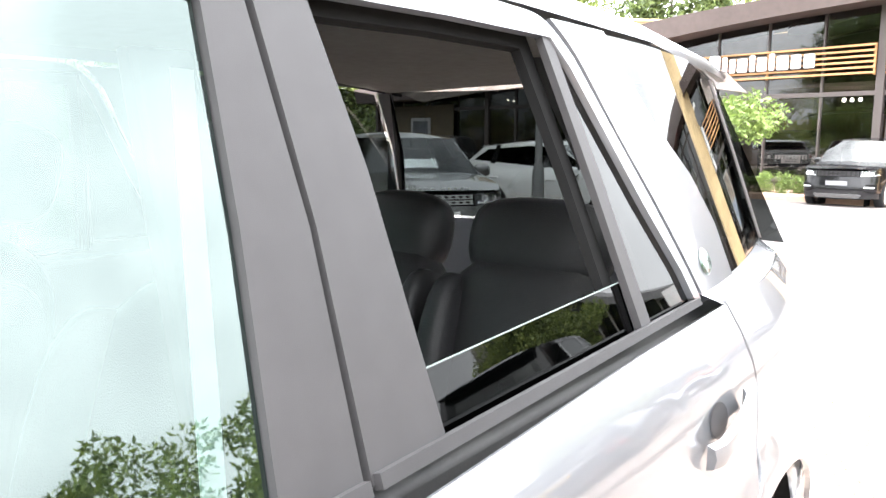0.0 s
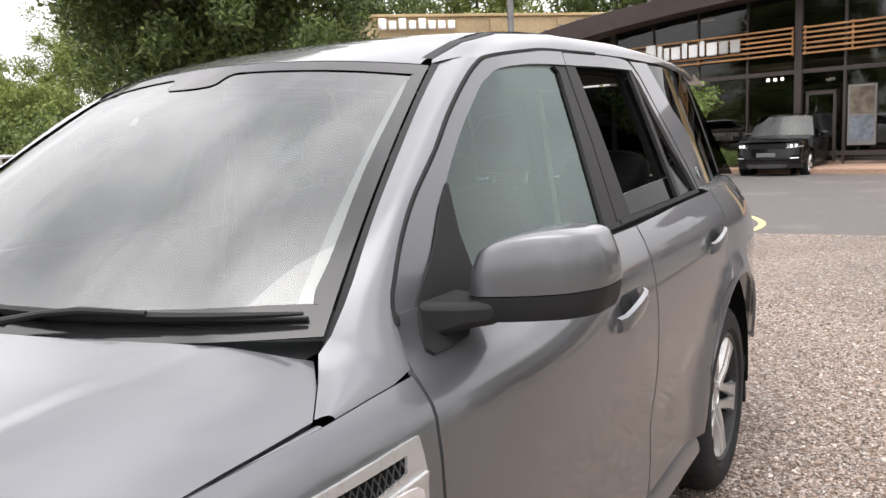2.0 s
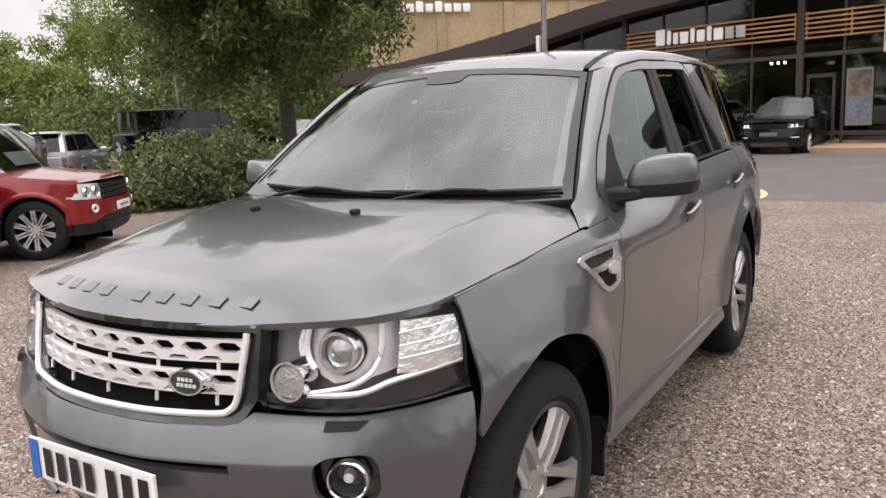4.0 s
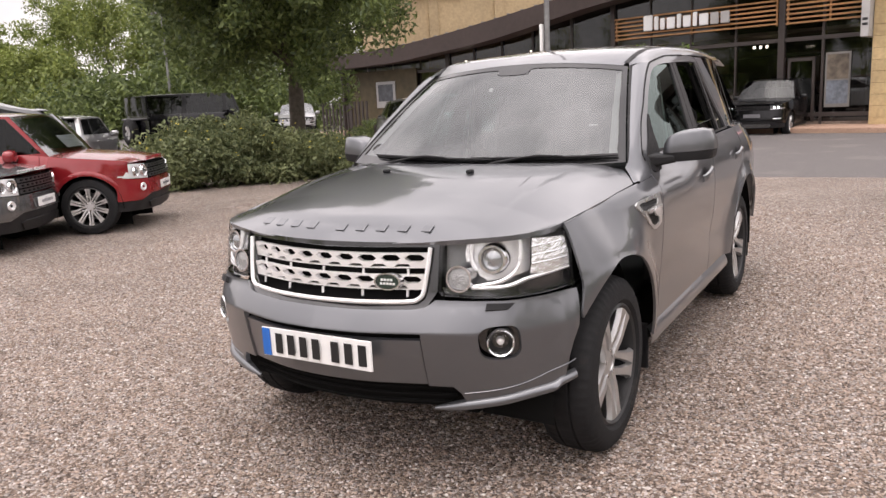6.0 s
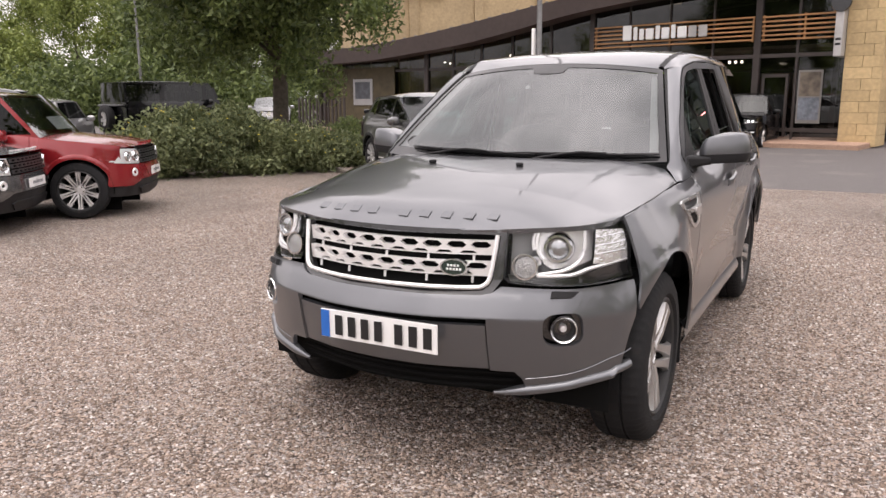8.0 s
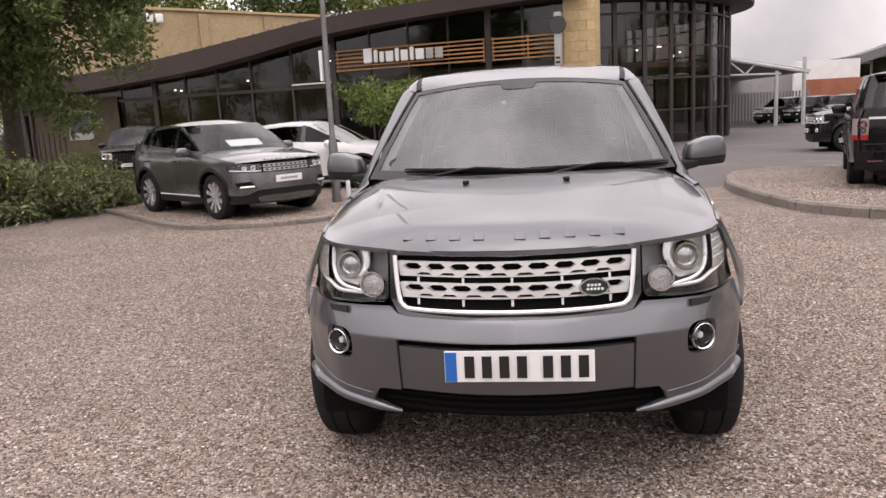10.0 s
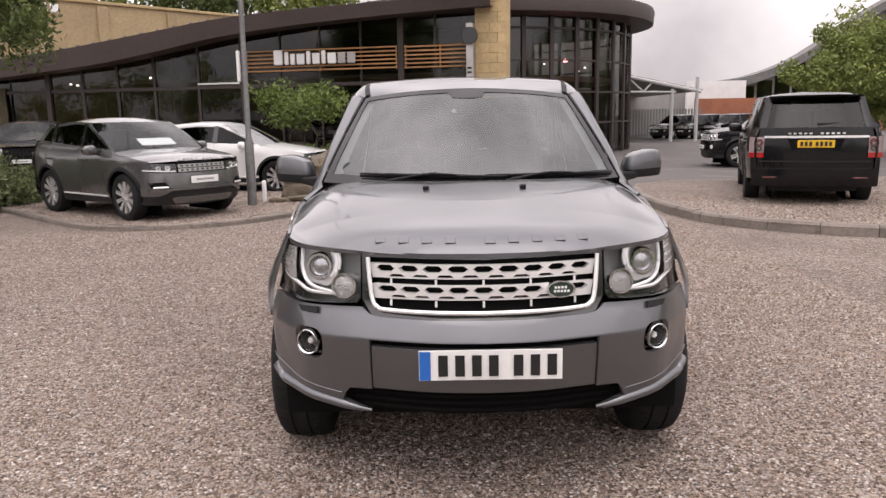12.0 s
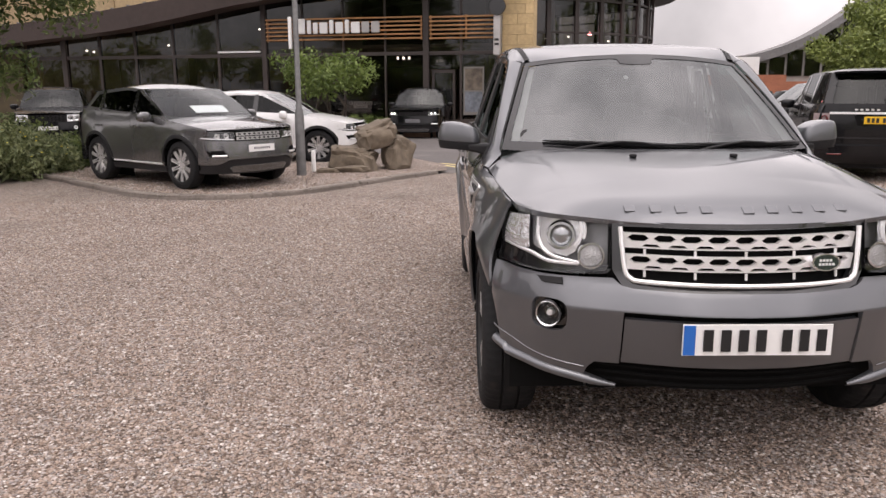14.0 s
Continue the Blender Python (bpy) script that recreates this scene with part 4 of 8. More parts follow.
# -- door frames, glass and pillars, outlines in (y, z) above the belt
gap = curve([(1.444, 1.135), (1.458, 1.17), (1.480, 1.20), (1.53, 1.258), (1.60, 1.320), (1.716, 1.400), (1.80, 1.465), (1.90, 1.532), (1.985, 1.578), (2.06, 1.600), (2.31, 1.630), (2.43, 1.638), (2.75, 1.648)], 5)
glass_f = curve([(1.700, 1.168), (1.696, 1.24), (1.722, 1.346), (1.82, 1.430), (1.956, 1.524), (2.01, 1.550), (2.085, 1.574), (2.25, 1.592), (2.415, 1.600)], 4) + [(2.438, 1.585), (2.423, 1.396), (2.396, 1.168)]
frame_f = gap[:56] + [(2.485, 1.641), (2.487, 1.604), (2.415, 1.602)] + curve([(1.715, 1.345), (1.82, 1.433), (1.956, 1.527), (2.01, 1.553), (2.085, 1.577), (2.25, 1.595), (2.40, 1.602)], 4)[-2::-1] + [(1.66, 1.30), (1.60, 1.235), (1.545, 1.182), (1.52, 1.14), (1.50, 1.135)]
for fl in (0, 1):
    f, fg = (mir(T), mir(TG)) if fl else (T, TG)
    d1, d2 = fdoors[fl], rdoors[fl]
    part("window_frame", panel(frame_f, f, 0.05, flip=bool(fl), shift=0.002), GREY, d1)
    g = Geo()
    g.tube([((-1 if fl else 1) * (T(y, z)[0] - 0.003 if z > 1.15 else side(y, z) - 0.003), y - 0.002, z + 0.003) for y, z in gap[:61]], 0.0062, 6)
    part("door_seal", g, RUBBER, d1, "black door seal")
    part("mirror_mount", panel(curve([(1.714, 1.342), (1.662, 1.298), (1.602, 1.233), (1.548, 1.190), (1.508, 1.156), (1.489, 1.113), (1.480, 1.090)], 3) + [(1.490, 1.080), (1.536, 1.079), (1.60, 1.082), (1.66, 1.11), (1.705, 1.165), (1.698, 1.25)], (lambda y, z: T(y, z) if z > 1.15 else S(y, z)) if not fl else mir(lambda y, z: T(y, z) if z > 1.15 else S(y, z)), 0.04, flip=bool(fl), shift=0.007), PLASTIC, d1, "black triangular mirror mount")
    part("window_glass", panel(glass_f, fg, 0.08, flip=bool(fl), lip=0), SIDEGLASS, d1, "green tinted side window").visible_shadow = False
    part("pillar_trim", panel([(2.487, 1.602), (2.416, 1.600), (2.44, 1.585), (2.425, 1.396), (2.397, 1.168), (2.490, 1.168), (2.500, 1.39)], f, 0.08, flip=bool(fl), shift=-0.003), TRIM, d1, "satin black pillar trim")
    part("pillar_trim", panel([(2.497, 1.605), (2.508, 1.39), (2.500, 1.168), (2.612, 1.168), (2.594, 1.436), (2.566, 1.606)], f, 0.08, flip=bool(fl), shift=-0.003), TRIM, d2, "satin black pillar trim")
    part("window_rubber", panel([(1.70, 1.160), (2.490, 1.163), (2.490, 1.176), (1.70, 1.172)], f, 0.08, flip=bool(fl), shift=0.006), TRIM, d1)
    part("window_rubber", panel([(2.503, 1.164), (3.37, 1.178), (3.36, 1.190), (2.503, 1.178)], f, 0.08, flip=bool(fl), shift=0.006), TRIM, d2)
    rf = curve([(2.495, 1.642), (2.75, 1.648), (2.98, 1.650), (3.06, 1.638), (3.12, 1.592)], 5) + curve([(3.12, 1.592), (3.20, 1.475), (3.28, 1.36), (3.345, 1.258), (3.385, 1.185)], 4)[1:] + [(3.352, 1.192)] + [(3.325, 1.245), (3.24, 1.36), (3.165, 1.475), (3.10, 1.575), (3.06, 1.616), (2.80, 1.614), (2.57, 1.607), (2.497, 1.606)]
    part("window_frame", panel(rf, f, 0.06, flip=bool(fl)), GREY, d2)
    part("window_divider", panel([(3.038, 1.618), (3.066, 1.616), (3.115, 1.406), (3.155, 1.180), (3.118, 1.180), (3.081, 1.406)], f, 0.08, flip=bool(fl), shift=-0.003), TRIM, d2)
    part("quarter_glass", panel([(3.066, 1.612), (3.098, 1.575), (3.163, 1.473), (3.238, 1.358), (3.322, 1.243), (3.352, 1.185), (3.155, 1.184), (3.115, 1.406)], fg, 0.08, flip=bool(fl), lip=0), PRIVACY, d2, "dark privacy glass").visible_shadow = False
    if fl:
        open_glass = [(2.566, 1.606), (2.80, 1.613), (3.038, 1.616), (3.081, 1.406), (3.118, 1.178), (2.612, 1.168), (2.594, 1.436)]
        part("window_glass", panel(open_glass, fg, 0.08, flip=True, lip=0), SIDEGLASS, d2, "clear rear side window").visible_shadow = False
    else:
        low = [(2.606, 1.236), (3.108, 1.252), (3.120, 1.170), (2.612, 1.160)]
        part("window_glass", panel(low, lambda y, z: (glass_x(y, z) - 0.006, y, z), 0.08, lip=0), PRIVACY, d2, "dark rear window wound most of the way down").visible_shadow = False
        g = Geo()
        g.tube([(glass_x(y, z) - 0.006, y, z) for y, z in ((2.606, 1.236), (2.85, 1.2445), (3.108, 1.252))], 0.0011, 6)
        part("glass_edge", g, material("bright_glass_edge", (0.09, 0.11, 0.105), 0.3), d2)
    inner_o = [(2.56, 1.615), (2.80, 1.622), (3.046, 1.624), (3.09, 1.406), (3.13, 1.165), (2.60, 1.155), (2.585, 1.436)]
    inner_h = [(2.586, 1.590), (2.80, 1.597), (3.018, 1.598), (3.060, 1.406), (3.096, 1.178), (2.632, 1.168), (2.614, 1.436)]
    part("inner_frame", panel(inner_o, (lambda y, z: (glass_x(y, z) - 0.022, y, z)) if not fl else mir(lambda y, z: (glass_x(y, z) - 0.022, y, z)), 0.08, holes=(inner_h,), lip=0.016, flip=bool(fl)), VOID, d2, "black inner window frame")
    # rear body glass and pillars
    cp = curve([(3.075, 1.646), (3.135, 1.594), (3.21, 1.478), (3.295, 1.36), (3.36, 1.258), (3.398, 1.188)], 4) + [(3.645, 1.186), (3.61, 1.30), (3.52, 1.40), (3.40, 1.482), (3.30, 1.60), (3.262, 1.648)]
    part("rear_pillar", panel(cp, f, 0.06, flip=bool(fl)), GREY, car, "grey pillar with small round badge")
    part("rear_side_glass", panel([(3.266, 1.645), (3.303, 1.602), (3.403, 1.484), (3.523, 1.402), (3.613, 1.302), (3.65, 1.190), (4.345, 1.192), (4.22, 1.42), (4.09, 1.62), (3.8, 1.648)], f, 0.08, flip=bool(fl), lip=0.004, shift=-0.004), PRIVACY, car, "dark wrap-round rear side window").visible_shadow = False
    part("tail_pillar", panel([(4.10, 1.625), (4.235, 1.42), (4.347, 1.19), (4.368, 1.19), (4.28, 1.42), (4.16, 1.63)], f, 0.06, flip=bool(fl)), GREY, car)
    g = Geo()
    ly = [3.39 + i * (4.38 - 3.39) / 14 for i in range(15)]
    g.grid(lambda y, v: (lambda a, b: ((-1 if fl else 1) * (a + (b - a) * v), y, 1.180 + 0.014 * v))(side(y, 1.18) - 0.004, glass_x(y, 1.194) + 0.006), ly, [0, 0.5, 1])
    part("belt_ledge", g, GREY, car, smooth=60)
    g = Geo()
    sx = -1 if fl else 1
    bc = Vector((sx * (glass_x(3.452, 1.243) + 0.014), 3.452, 1.243))
    g.lathe([(0, 0.005), (0.022, 0.004), (0.026, 0.0)], 20, Matrix.Translation(bc) @ Matrix.Rotation(radians(90 - 18) * sx, 4, "Y"))
    part("badge", g, GREENBADGE, car, "small round green badge")

# -- windscreen patch and pillars beside it
ws_b = spl([0, 0.3, 0.55, 0.76, 0.80], [1.125, 1.152, 1.222, 1.330, 1.355])
ws_t = spl([0, 0.3, 0.58, 0.62], [1.855, 1.875, 1.935, 1.955])


def screen(u, v, out=0.0):
    """u across from -1 to 1, v up from 0 to 1."""
    a = abs(u)
    xb, xt = 0.765 * a, 0.588 * a
    b = Vector((xb, ws_b(xb), 1.132 + 0.010 * a * a))
    t = Vector((xt, ws_t(xt), 1.625 - 0.042 * a * a))
    p = b.lerp(t, v) + Vector((0, -0.35, 0.45)).normalized() * (0.06 * v * (1 - v))
    p += Vector((0.3 * a, -0.6, 0.65)) * out
    return (math.copysign(p.x, u) if u else p.x, p.y, p.z)


part("windscreen", panel([(-1, 0), (1, 0), (1, 1), (-1, 1)], screen, 0.1, lip=0), WINDSCREEN, car, "clear windscreen with grey shade band").visible_shadow = False
FRIT = material("black_windscreen_border", (0.016, 0.016, 0.017), 0.10, spec=0.5, noise_amt=0.0)
bord = curve([(-0.955, 0.12), (-0.955, 0.5), (-0.955, 0.9), (-0.90, 0.945), (-0.30, 0.953), (-0.17, 0.945), (-0.12, 0.885), (0.12, 0.885), (0.17, 0.945), (0.30, 0.953), (0.90, 0.945), (0.955, 0.9), (0.955, 0.5), (0.955, 0.12), (0.88, 0.085), (0, 0.080), (-0.88, 0.085)], 4, True)
g = panel([(-1, 0), (1, 0), (1, 1), (-1, 1)], lambda u, v: screen(u, v, 0.003), 0.1, holes=(bord,), lip=0)
part("windscreen_border", g, FRIT, car, "black printed windscreen border")


def strip(name, line_a, line_b, mat, label="", n=2, out=0.0):
    """A body strip between two rails of points, and its twin."""
    for s in (1, -1):
        g = Geo()
        us = range(len(line_a))
        for i in us:
            a, b = Vector(line_a[i]), Vector(line_b[i])
            for k in range(n + 1):
                p = a.lerp(b, k / n)
                bulge = out * math.sin(math.pi * k / n)
                g.v.append((s * (p.x + bulge * 0.6), p.y, p.z + bulge * 0.6))
        w = n + 1
        g.f += [(i * w + k, (i + 1) * w + k, (i + 1) * w + k + 1, i * w + k + 1) for i in range(len(line_a) - 1) for k in range(n)]
        part(name, g, mat, car, label, smooth=60)


# A pillar: from windscreen edge to door gap; cant rail goes on over the doors
def sc_edge(v):
    p = screen(1.0, v)
    return (p[0], p[1], p[2])


inner, outer = [], []
for i in range(15):
    v = i / 14
    inner.append(Vector(sc_edge(v)) + Vector((0.008, 0.0, 0.006)))
gz = spl([p[0] for p in gap], [p[1] for p in gap])
for i in range(15):
    v = i / 14
    y = 1.424 + (2.02 - 1.424) * v**1.15
    z = 1.0745 + (1.135 - 1.0745) * (y - 1.424) / 0.020 if y < 1.444 else gz(y)
    x = side(y, z) - 0.001 if z < 1.15 else glass_x(y, z) + 0.012
    outer.append((x, y - 0.005, z + 0.004))
inner = [Vector((0.836, 1.222, 1.063)), Vector((0.802, 1.2725, 1.093)), Vector((0.768, 1.315, 1.121))] + inner
outer = [(side(1.236, 1.0635), 1.236, 1.0635), (side(1.30, 1.067), 1.30, 1.067), (side(1.37, 1.070), 1.37, 1.070)] + outer
inner = [Vector(p) for p in inner]
pillar_in = inner[:3] + [a.lerp(Vector(b), 0.17 * ease((i + 1) / 3)) for i, (a, b) in enumerate(zip(inner[3:], outer[3:]))]
strip("screen_trim", [p + Vector((0, 0, -0.001)) for p in inner[2:]], pillar_in[2:], PLASTIC, "black trim beside the windscreen", 1)
strip("windscreen_pillar", pillar_in, outer, GREY, "grey windscreen pillar", 4, 0.012)
g_ditch = [(0.592, 1.945, 1.598), (0.605, 2.05, 1.640), (0.612, 2.2, 1.672), (0.615, 2.5, 1.694), (0.615, 3.0, 1.705), (0.61, 3.5, 1.697), (0.595, 4.0, 1.67), (0.58, 4.25, 1.64)]
cant_o = [(glass_x(y, z) + 0.010, y, z) for y, z in ((2.045, 1.601), (2.10, 1.612), (2.24, 1.629), (2.5, 1.649), (3.0, 1.657), (3.5, 1.655), (4.0, 1.638), (4.22, 1.615))]
strip("roof_side_rail", [inner[-1]] + [Vector(p) for p in g_ditch], [outer[-1]] + [Vector(p) for p in cant_o], GREY, "", 4, 0.012)
roof_in = [(p[0] - 0.028, p[1], p[2] + 0.006) for p in g_ditch]
strip("roof_strip", [(a[0] + 0.001, a[1], a[2] + 0.001) for a in g_ditch], roof_in, PLASTIC, "black roof channel strip", 1)
# roof
r_mid = spl([1.86, 2.05, 2.3, 2.6, 3.0, 3.5, 4.0, 4.3], [1.628, 1.678, 1.712, 1.733, 1.742, 1.735, 1.712, 1.683])
r_edge = spl([p[1] for p in roof_in], [p[2] for p in roof_in])
r_w = spl([p[1] for p in roof_in], [p[0] for p in roof_in])


def roof_at(u, v):
    a = abs(u)
    y0 = 1.868 + 0.075 * a**2
    y = y0 + (4.27 - y0) * v
    ye = max(y, 1.945)
    x = u * (r_w(ye))
    z = r_edge(ye) + (r_mid(y) - r_edge(ye)) * (1 - a**2.2)
    k = min(1.0, v / 0.07)
    k = k * k * (3 - 2 * k)
    p = Vector(screen(u * 0.965, 1.0)) + Vector((0, 0.006, 0.004))
    return tuple(p.lerp(Vector((x, y, z)), k))


g = Geo()
g.grid(roof_at, [-1 + i / 12 for i in range(25)], [(i / 40) ** 1.6 for i in range(41)])
part("roof", g, GREY, car, "grey painted roof", smooth=60)
g = Geo()
g.grid(lambda u, v: (u * 0.60, 4.22 + 0.22 * v - 0.05 * u * u, 1.70 - 0.045 * v - 0.05 * u * u), [-1 + i / 8 for i in range(17)], [0, 0.5, 1])
part("roof_spoiler", g, GREY, car, smooth=60)

# -- bonnet, outlines in (x, y)
b_mid = spl([0.08, 0.13, 0.2, 0.35, 0.6, 0.85, 1.12, 1.35], [0.972, 0.998, 1.028, 1.068, 1.112, 1.142, 1.161, 1.172])


nose = spl([0, 0.25, 0.47, 0.62, 0.71, 0.765, 0.80], [0.114, 0.136, 0.190, 0.250, 0.320, 0.418, 0.505])
nose_z = spl([0, 0.2, 0.4, 0.46, 0.6, 0.72, 0.78, 0.80], [0.961, 0.965, 0.971, 0.976, 0.984, 0.990, 0.996, 0.998])
wing_top = spl([0.484, 0.62, 0.85, 1.06, 1.21], [0.990, 1.010, 1.033, 1.052, 1.061])


EDGE_X = ([0.49, 0.66, 0.85, 1.06, 1.205], [0.778, 0.800, 0.818, 0.832, 0.834])


def bonnet_raw(a, y, yn):
    ye = min(1.21, max(0.49, y))
    xe = float(np.interp(ye, *EDGE_X))
    crease = lambda q: 0.009 * ease((q - 0.05) / 0.7) * (1 - 0.8 * ease((ye - 0.75) / 0.45))
    fall = b_mid(ye) + crease(ye - nose(min(0.80, xe))) - wing_top(ye)
    z = b_mid(y) - fall * (a / xe) ** (2.6 + 3.4 * min(1.0, max(0.0, (y - 0.5) / 0.7)))
    t = min(1.0, max(0.0, (a - 0.50 - 0.10 * y) / 0.036))
    return z + crease(y - yn) * t * t * (3 - 2 * t)


def bonnet_z(x, y):
    a = abs(x)
    yn = nose(min(0.80, a))
    # front edge rounds down along its bowed nose
    k = min(1.0, max(0.0, 1 - (y - yn) / 0.16))
    return bonnet_raw(a, y, yn) + (nose_z(min(0.80, a)) - bonnet_raw(a, yn, yn)) * k * k


nz = [(x, nose(x)) for x in [0.774 - i * 0.774 / 18 for i in range(19)]]
rear = curve([(0.761, 1.311), (0.70, 1.258), (0.5, 1.150), (0.25, 1.098), (0, 1.085)], 4)
half = nz[::-1] + curve([(0.778, 0.49), (0.800, 0.66), (0.818, 0.85), (0.832, 1.06), (0.835, 1.219)], 4) + [(0.800, 1.271)] + rear
wt_a, wt_b = [], []
for y in [0.514 + i * (1.21 - 0.514) / 16 for i in range(17)]:
    zt = spl([0.484, 0.62, 0.85, 1.06, 1.21], [0.990, 1.010, 1.033, 1.052, 1.061])(y)
    wt_a.append((side(y, zt) - 0.001, y, zt))
    xe = float(np.interp(y, *EDGE_X)) + 0.004
    wt_b.append((xe, y, bonnet_z(xe, y) - 0.002))
bonnet_out = half + [(-x, y) for x, y in half[::-1][1:-1]]
strip("wing_shoulder", wt_a, wt_b, GREY, "", 4, 0.006)
part("bonnet", panel(bonnet_out, lambda x, y: (x, y, bonnet_z(x, y)), 0.022, lip=0.02), GREY, car, "grey bonnet reflecting sky and trees")
for i in range(9):
    x = (i - 4) * 0.0885 + (0.0 if i < 4 else 0.03) - (0.03 if i < 4 else 0)
    y = nose(abs(x)) + 0.062
    g = Geo()
    g.box((0, 0, 0), (0.040, 0.040, 0.004), Matrix.Translation((x, y, bonnet_z(x, y) + 0.002)) @ Matrix.Rotation(math.atan((bonnet_z(x, y + 0.02) - bonnet_z(x, y - 0.02)) / 0.04), 4, "X"))
    part("bonnet_lettering", g, GREY, car, "small raised grey letter shapes", bevel=0.002)
for s in (1, -1):
    g = Geo()
    zc = bonnet_z(0.22, 0.853)
    g.box((s * 0.222, 0.855, zc + 0.008), (0.028, 0.03, 0.016))
    part("washer_jet", g, PLASTIC, car, bevel=0.005)
# cowl below the windscreen
g = Geo()
g.grid(lambda u, v: (u * (0.74 + 0.01 * v), (1.04 + 0.20 * u * u) + (ws_b(abs(u) * 0.765) + 0.05 - 1.04 - 0.20 * u * u) * v, 1.112 - 0.012 * u * u + 0.022 * v), [-1 + i / 10 for i in range(21)], [0, 0.5, 1])
part("cowl", g, PLASTIC, car, "black plastic cowl below windscreen", smooth=60)


# wipers
def wiper(x0, x1, vb, lift):
    n = 12
    pts = []
    for i in range(n + 1):
        t = i / n
        x = x0 + (x1 - x0) * t
        p = screen(x / 0.74, vb + lift * t)
        pts.append(Vector(p) + Vector((0, -0.014, 0.016)))
    g = Geo()
    g.tube([p + Vector((0, 0.010, -0.010)) for p in pts], 0.004, 6)
    g.tube(pts, [0.0035 + 0.0055 * math.sin(math.pi * i / n) ** 0.7 for i in range(n + 1)], 6)
    w = part("wiper_blade", g, PLASTIC, car, "black wiper blade")
    g = Geo()
    mid = pts[n // 2] + Vector((0, -0.010, 0.010))
    foot = Vector((x1 - (x1 - x0) * 0.06, 1.105 + 0.1 * abs(x1), 1.128))
    g.tube([foot, foot.lerp(mid, 0.35) + Vector((0, -0.004, 0.010)), foot.lerp(mid, 0.75) + Vector((0, -0.002, 0.008)), mid, pts[n // 2 - 2] + Vector((0, -0.006, 0.006))], [0.011, 0.0085, 0.006, 0.007, 0.005], 8)
    part("wiper_arm", g, PLASTIC, w)


wiper(0.715, 0.06, 0.040, 0.020)
wiper(0.17, -0.56, 0.045, 0.030)

# -- front: plan line of the nose, walked by its length
plan_pts = curve([(0, -0.012), (0.2, 0.006), (0.43, 0.074), (0.56, 0.125), (0.677, 0.192), (0.755, 0.285), (0.805, 0.385), (0.838, 0.482), (0.866, 0.60), (0.885, 0.72)], 8)
plan_s = [0.0]
for a, b in zip(plan_pts, plan_pts[1:]):
    plan_s.append(plan_s[-1] + math.dist(a, b))
sx = lambda x: math.copysign(float(np.interp(abs(x), [p[0] for p in plan_pts], plan_s)), x)
sy = lambda y: float(np.interp(y, [p[1] for p in plan_pts], plan_s))
lean = spl([0.25, 0.36, 0.46, 0.56, 0.640, 0.662, 0.672, 0.72, 0.765, 0.86, 0.98], [0.095, 0.070, 0.042, 0.018, 0.003, 0.0, 0.004, 0.031, 0.060, 0.080, 0.105])


def face(s, z, back=0.0):
    a = abs(s)
    x = float(np.interp(a, plan_s, [p[0] for p in plan_pts]))
    y = float(np.interp(a, plan_s, [p[1] for p in plan_pts]))
    w = max(0.0, 1 - (x / 0.86) ** 4)
    if y > 0.20:
        x += flare(y, z) * min(1.0, (y - 0.20) / 0.2)
        x -= 0.24 * max(0.0, z - 0.90) * min(1.0, (y - 0.20) / 0.25)
    return (math.copysign(x - 0.012 * max(0, (z - 0.75) / 0.2) * (x / 0.8) ** 2 - back * (x / 0.9) ** 3, s), y + lean(z) * (0.35 + 0.65 * w) + back, z)


F = lambda s, z: face(s, z)
XZ = lambda pts: [(sx(x), z) for x, z in pts]
arch_edge = [(sy(HUB_F - math.sqrt(max(0, ARCH**2 - (z - HUB_Z) ** 2))), z) for z in (0.635, 0.58, 0.53, 0.48, 0.44)]
wing_seam = [(sy(0.466), 0.768), (sy(0.466), 0.69), (sy(0.464), 0.655)]
halfb = [(0.0, 0.737)] + XZ([(0.2, 0.737), (0.385, 0.740), (0.425, 0.748), (0.455, 0.772), (0.56, 0.768), (0.70, 0.765), (0.79, 0.766)]) + wing_seam + arch_edge + XZ([(0.76, 0.428), (0.66, 0.412), (0.545, 0.392), (0.532, 0.43), (0.51, 0.455), (0.425, 0.457), (0.425, 0.662)]) + [(0.0, 0.664)]
fogc = (sx(0.677), 0.622)
foghole = [(fogc[0] + 0.078 * math.copysign(abs(math.cos(a)) ** 0.6, math.cos(a)), fogc[1] + 0.062 * math.copysign(abs(math.sin(a)) ** 0.6, math.sin(a))) for a in (2 * math.pi * i / 28 for i in range(28))]
outl = halfb[:-1] + [(0.0, 0.664)] + [(-u, v) for u, v in halfb[::-1][1:-1]]
flipd = [(-u, v) for u, v in foghole]
bumper = part("front_bumper", panel(outl, F, 0.025, holes=(foghole, flipd), lip=0.02), GREY, car, "grey front bumper with fog lamp openings")
part("plate_panel", panel([(-sx(0.42), 0.46), (sx(0.42), 0.46), (sx(0.42), 0.634), (-sx(0.42), 0.634)], F, 0.06, lip=0.02, shift=-0.007), GREY, bumper, "recessed grey panel behind the number plate")
# near-black sheets stand in for the shade inside slot and intake
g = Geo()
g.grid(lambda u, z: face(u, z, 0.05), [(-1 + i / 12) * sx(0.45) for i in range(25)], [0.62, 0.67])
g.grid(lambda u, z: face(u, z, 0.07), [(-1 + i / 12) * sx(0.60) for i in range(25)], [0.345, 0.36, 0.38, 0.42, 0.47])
part("bumper_shade_sheet", g, VOID, bumper, "near-black sheets standing in for shade behind bumper openings")
for k in range(3):
    g = Geo()
    g.tube([face((-1 + i / 10) * sx(0.50), 0.372 + k * 0.03, 0.045) for i in range(21)], 0.007, 6)
    part("intake_bar", g, VOID, bumper)
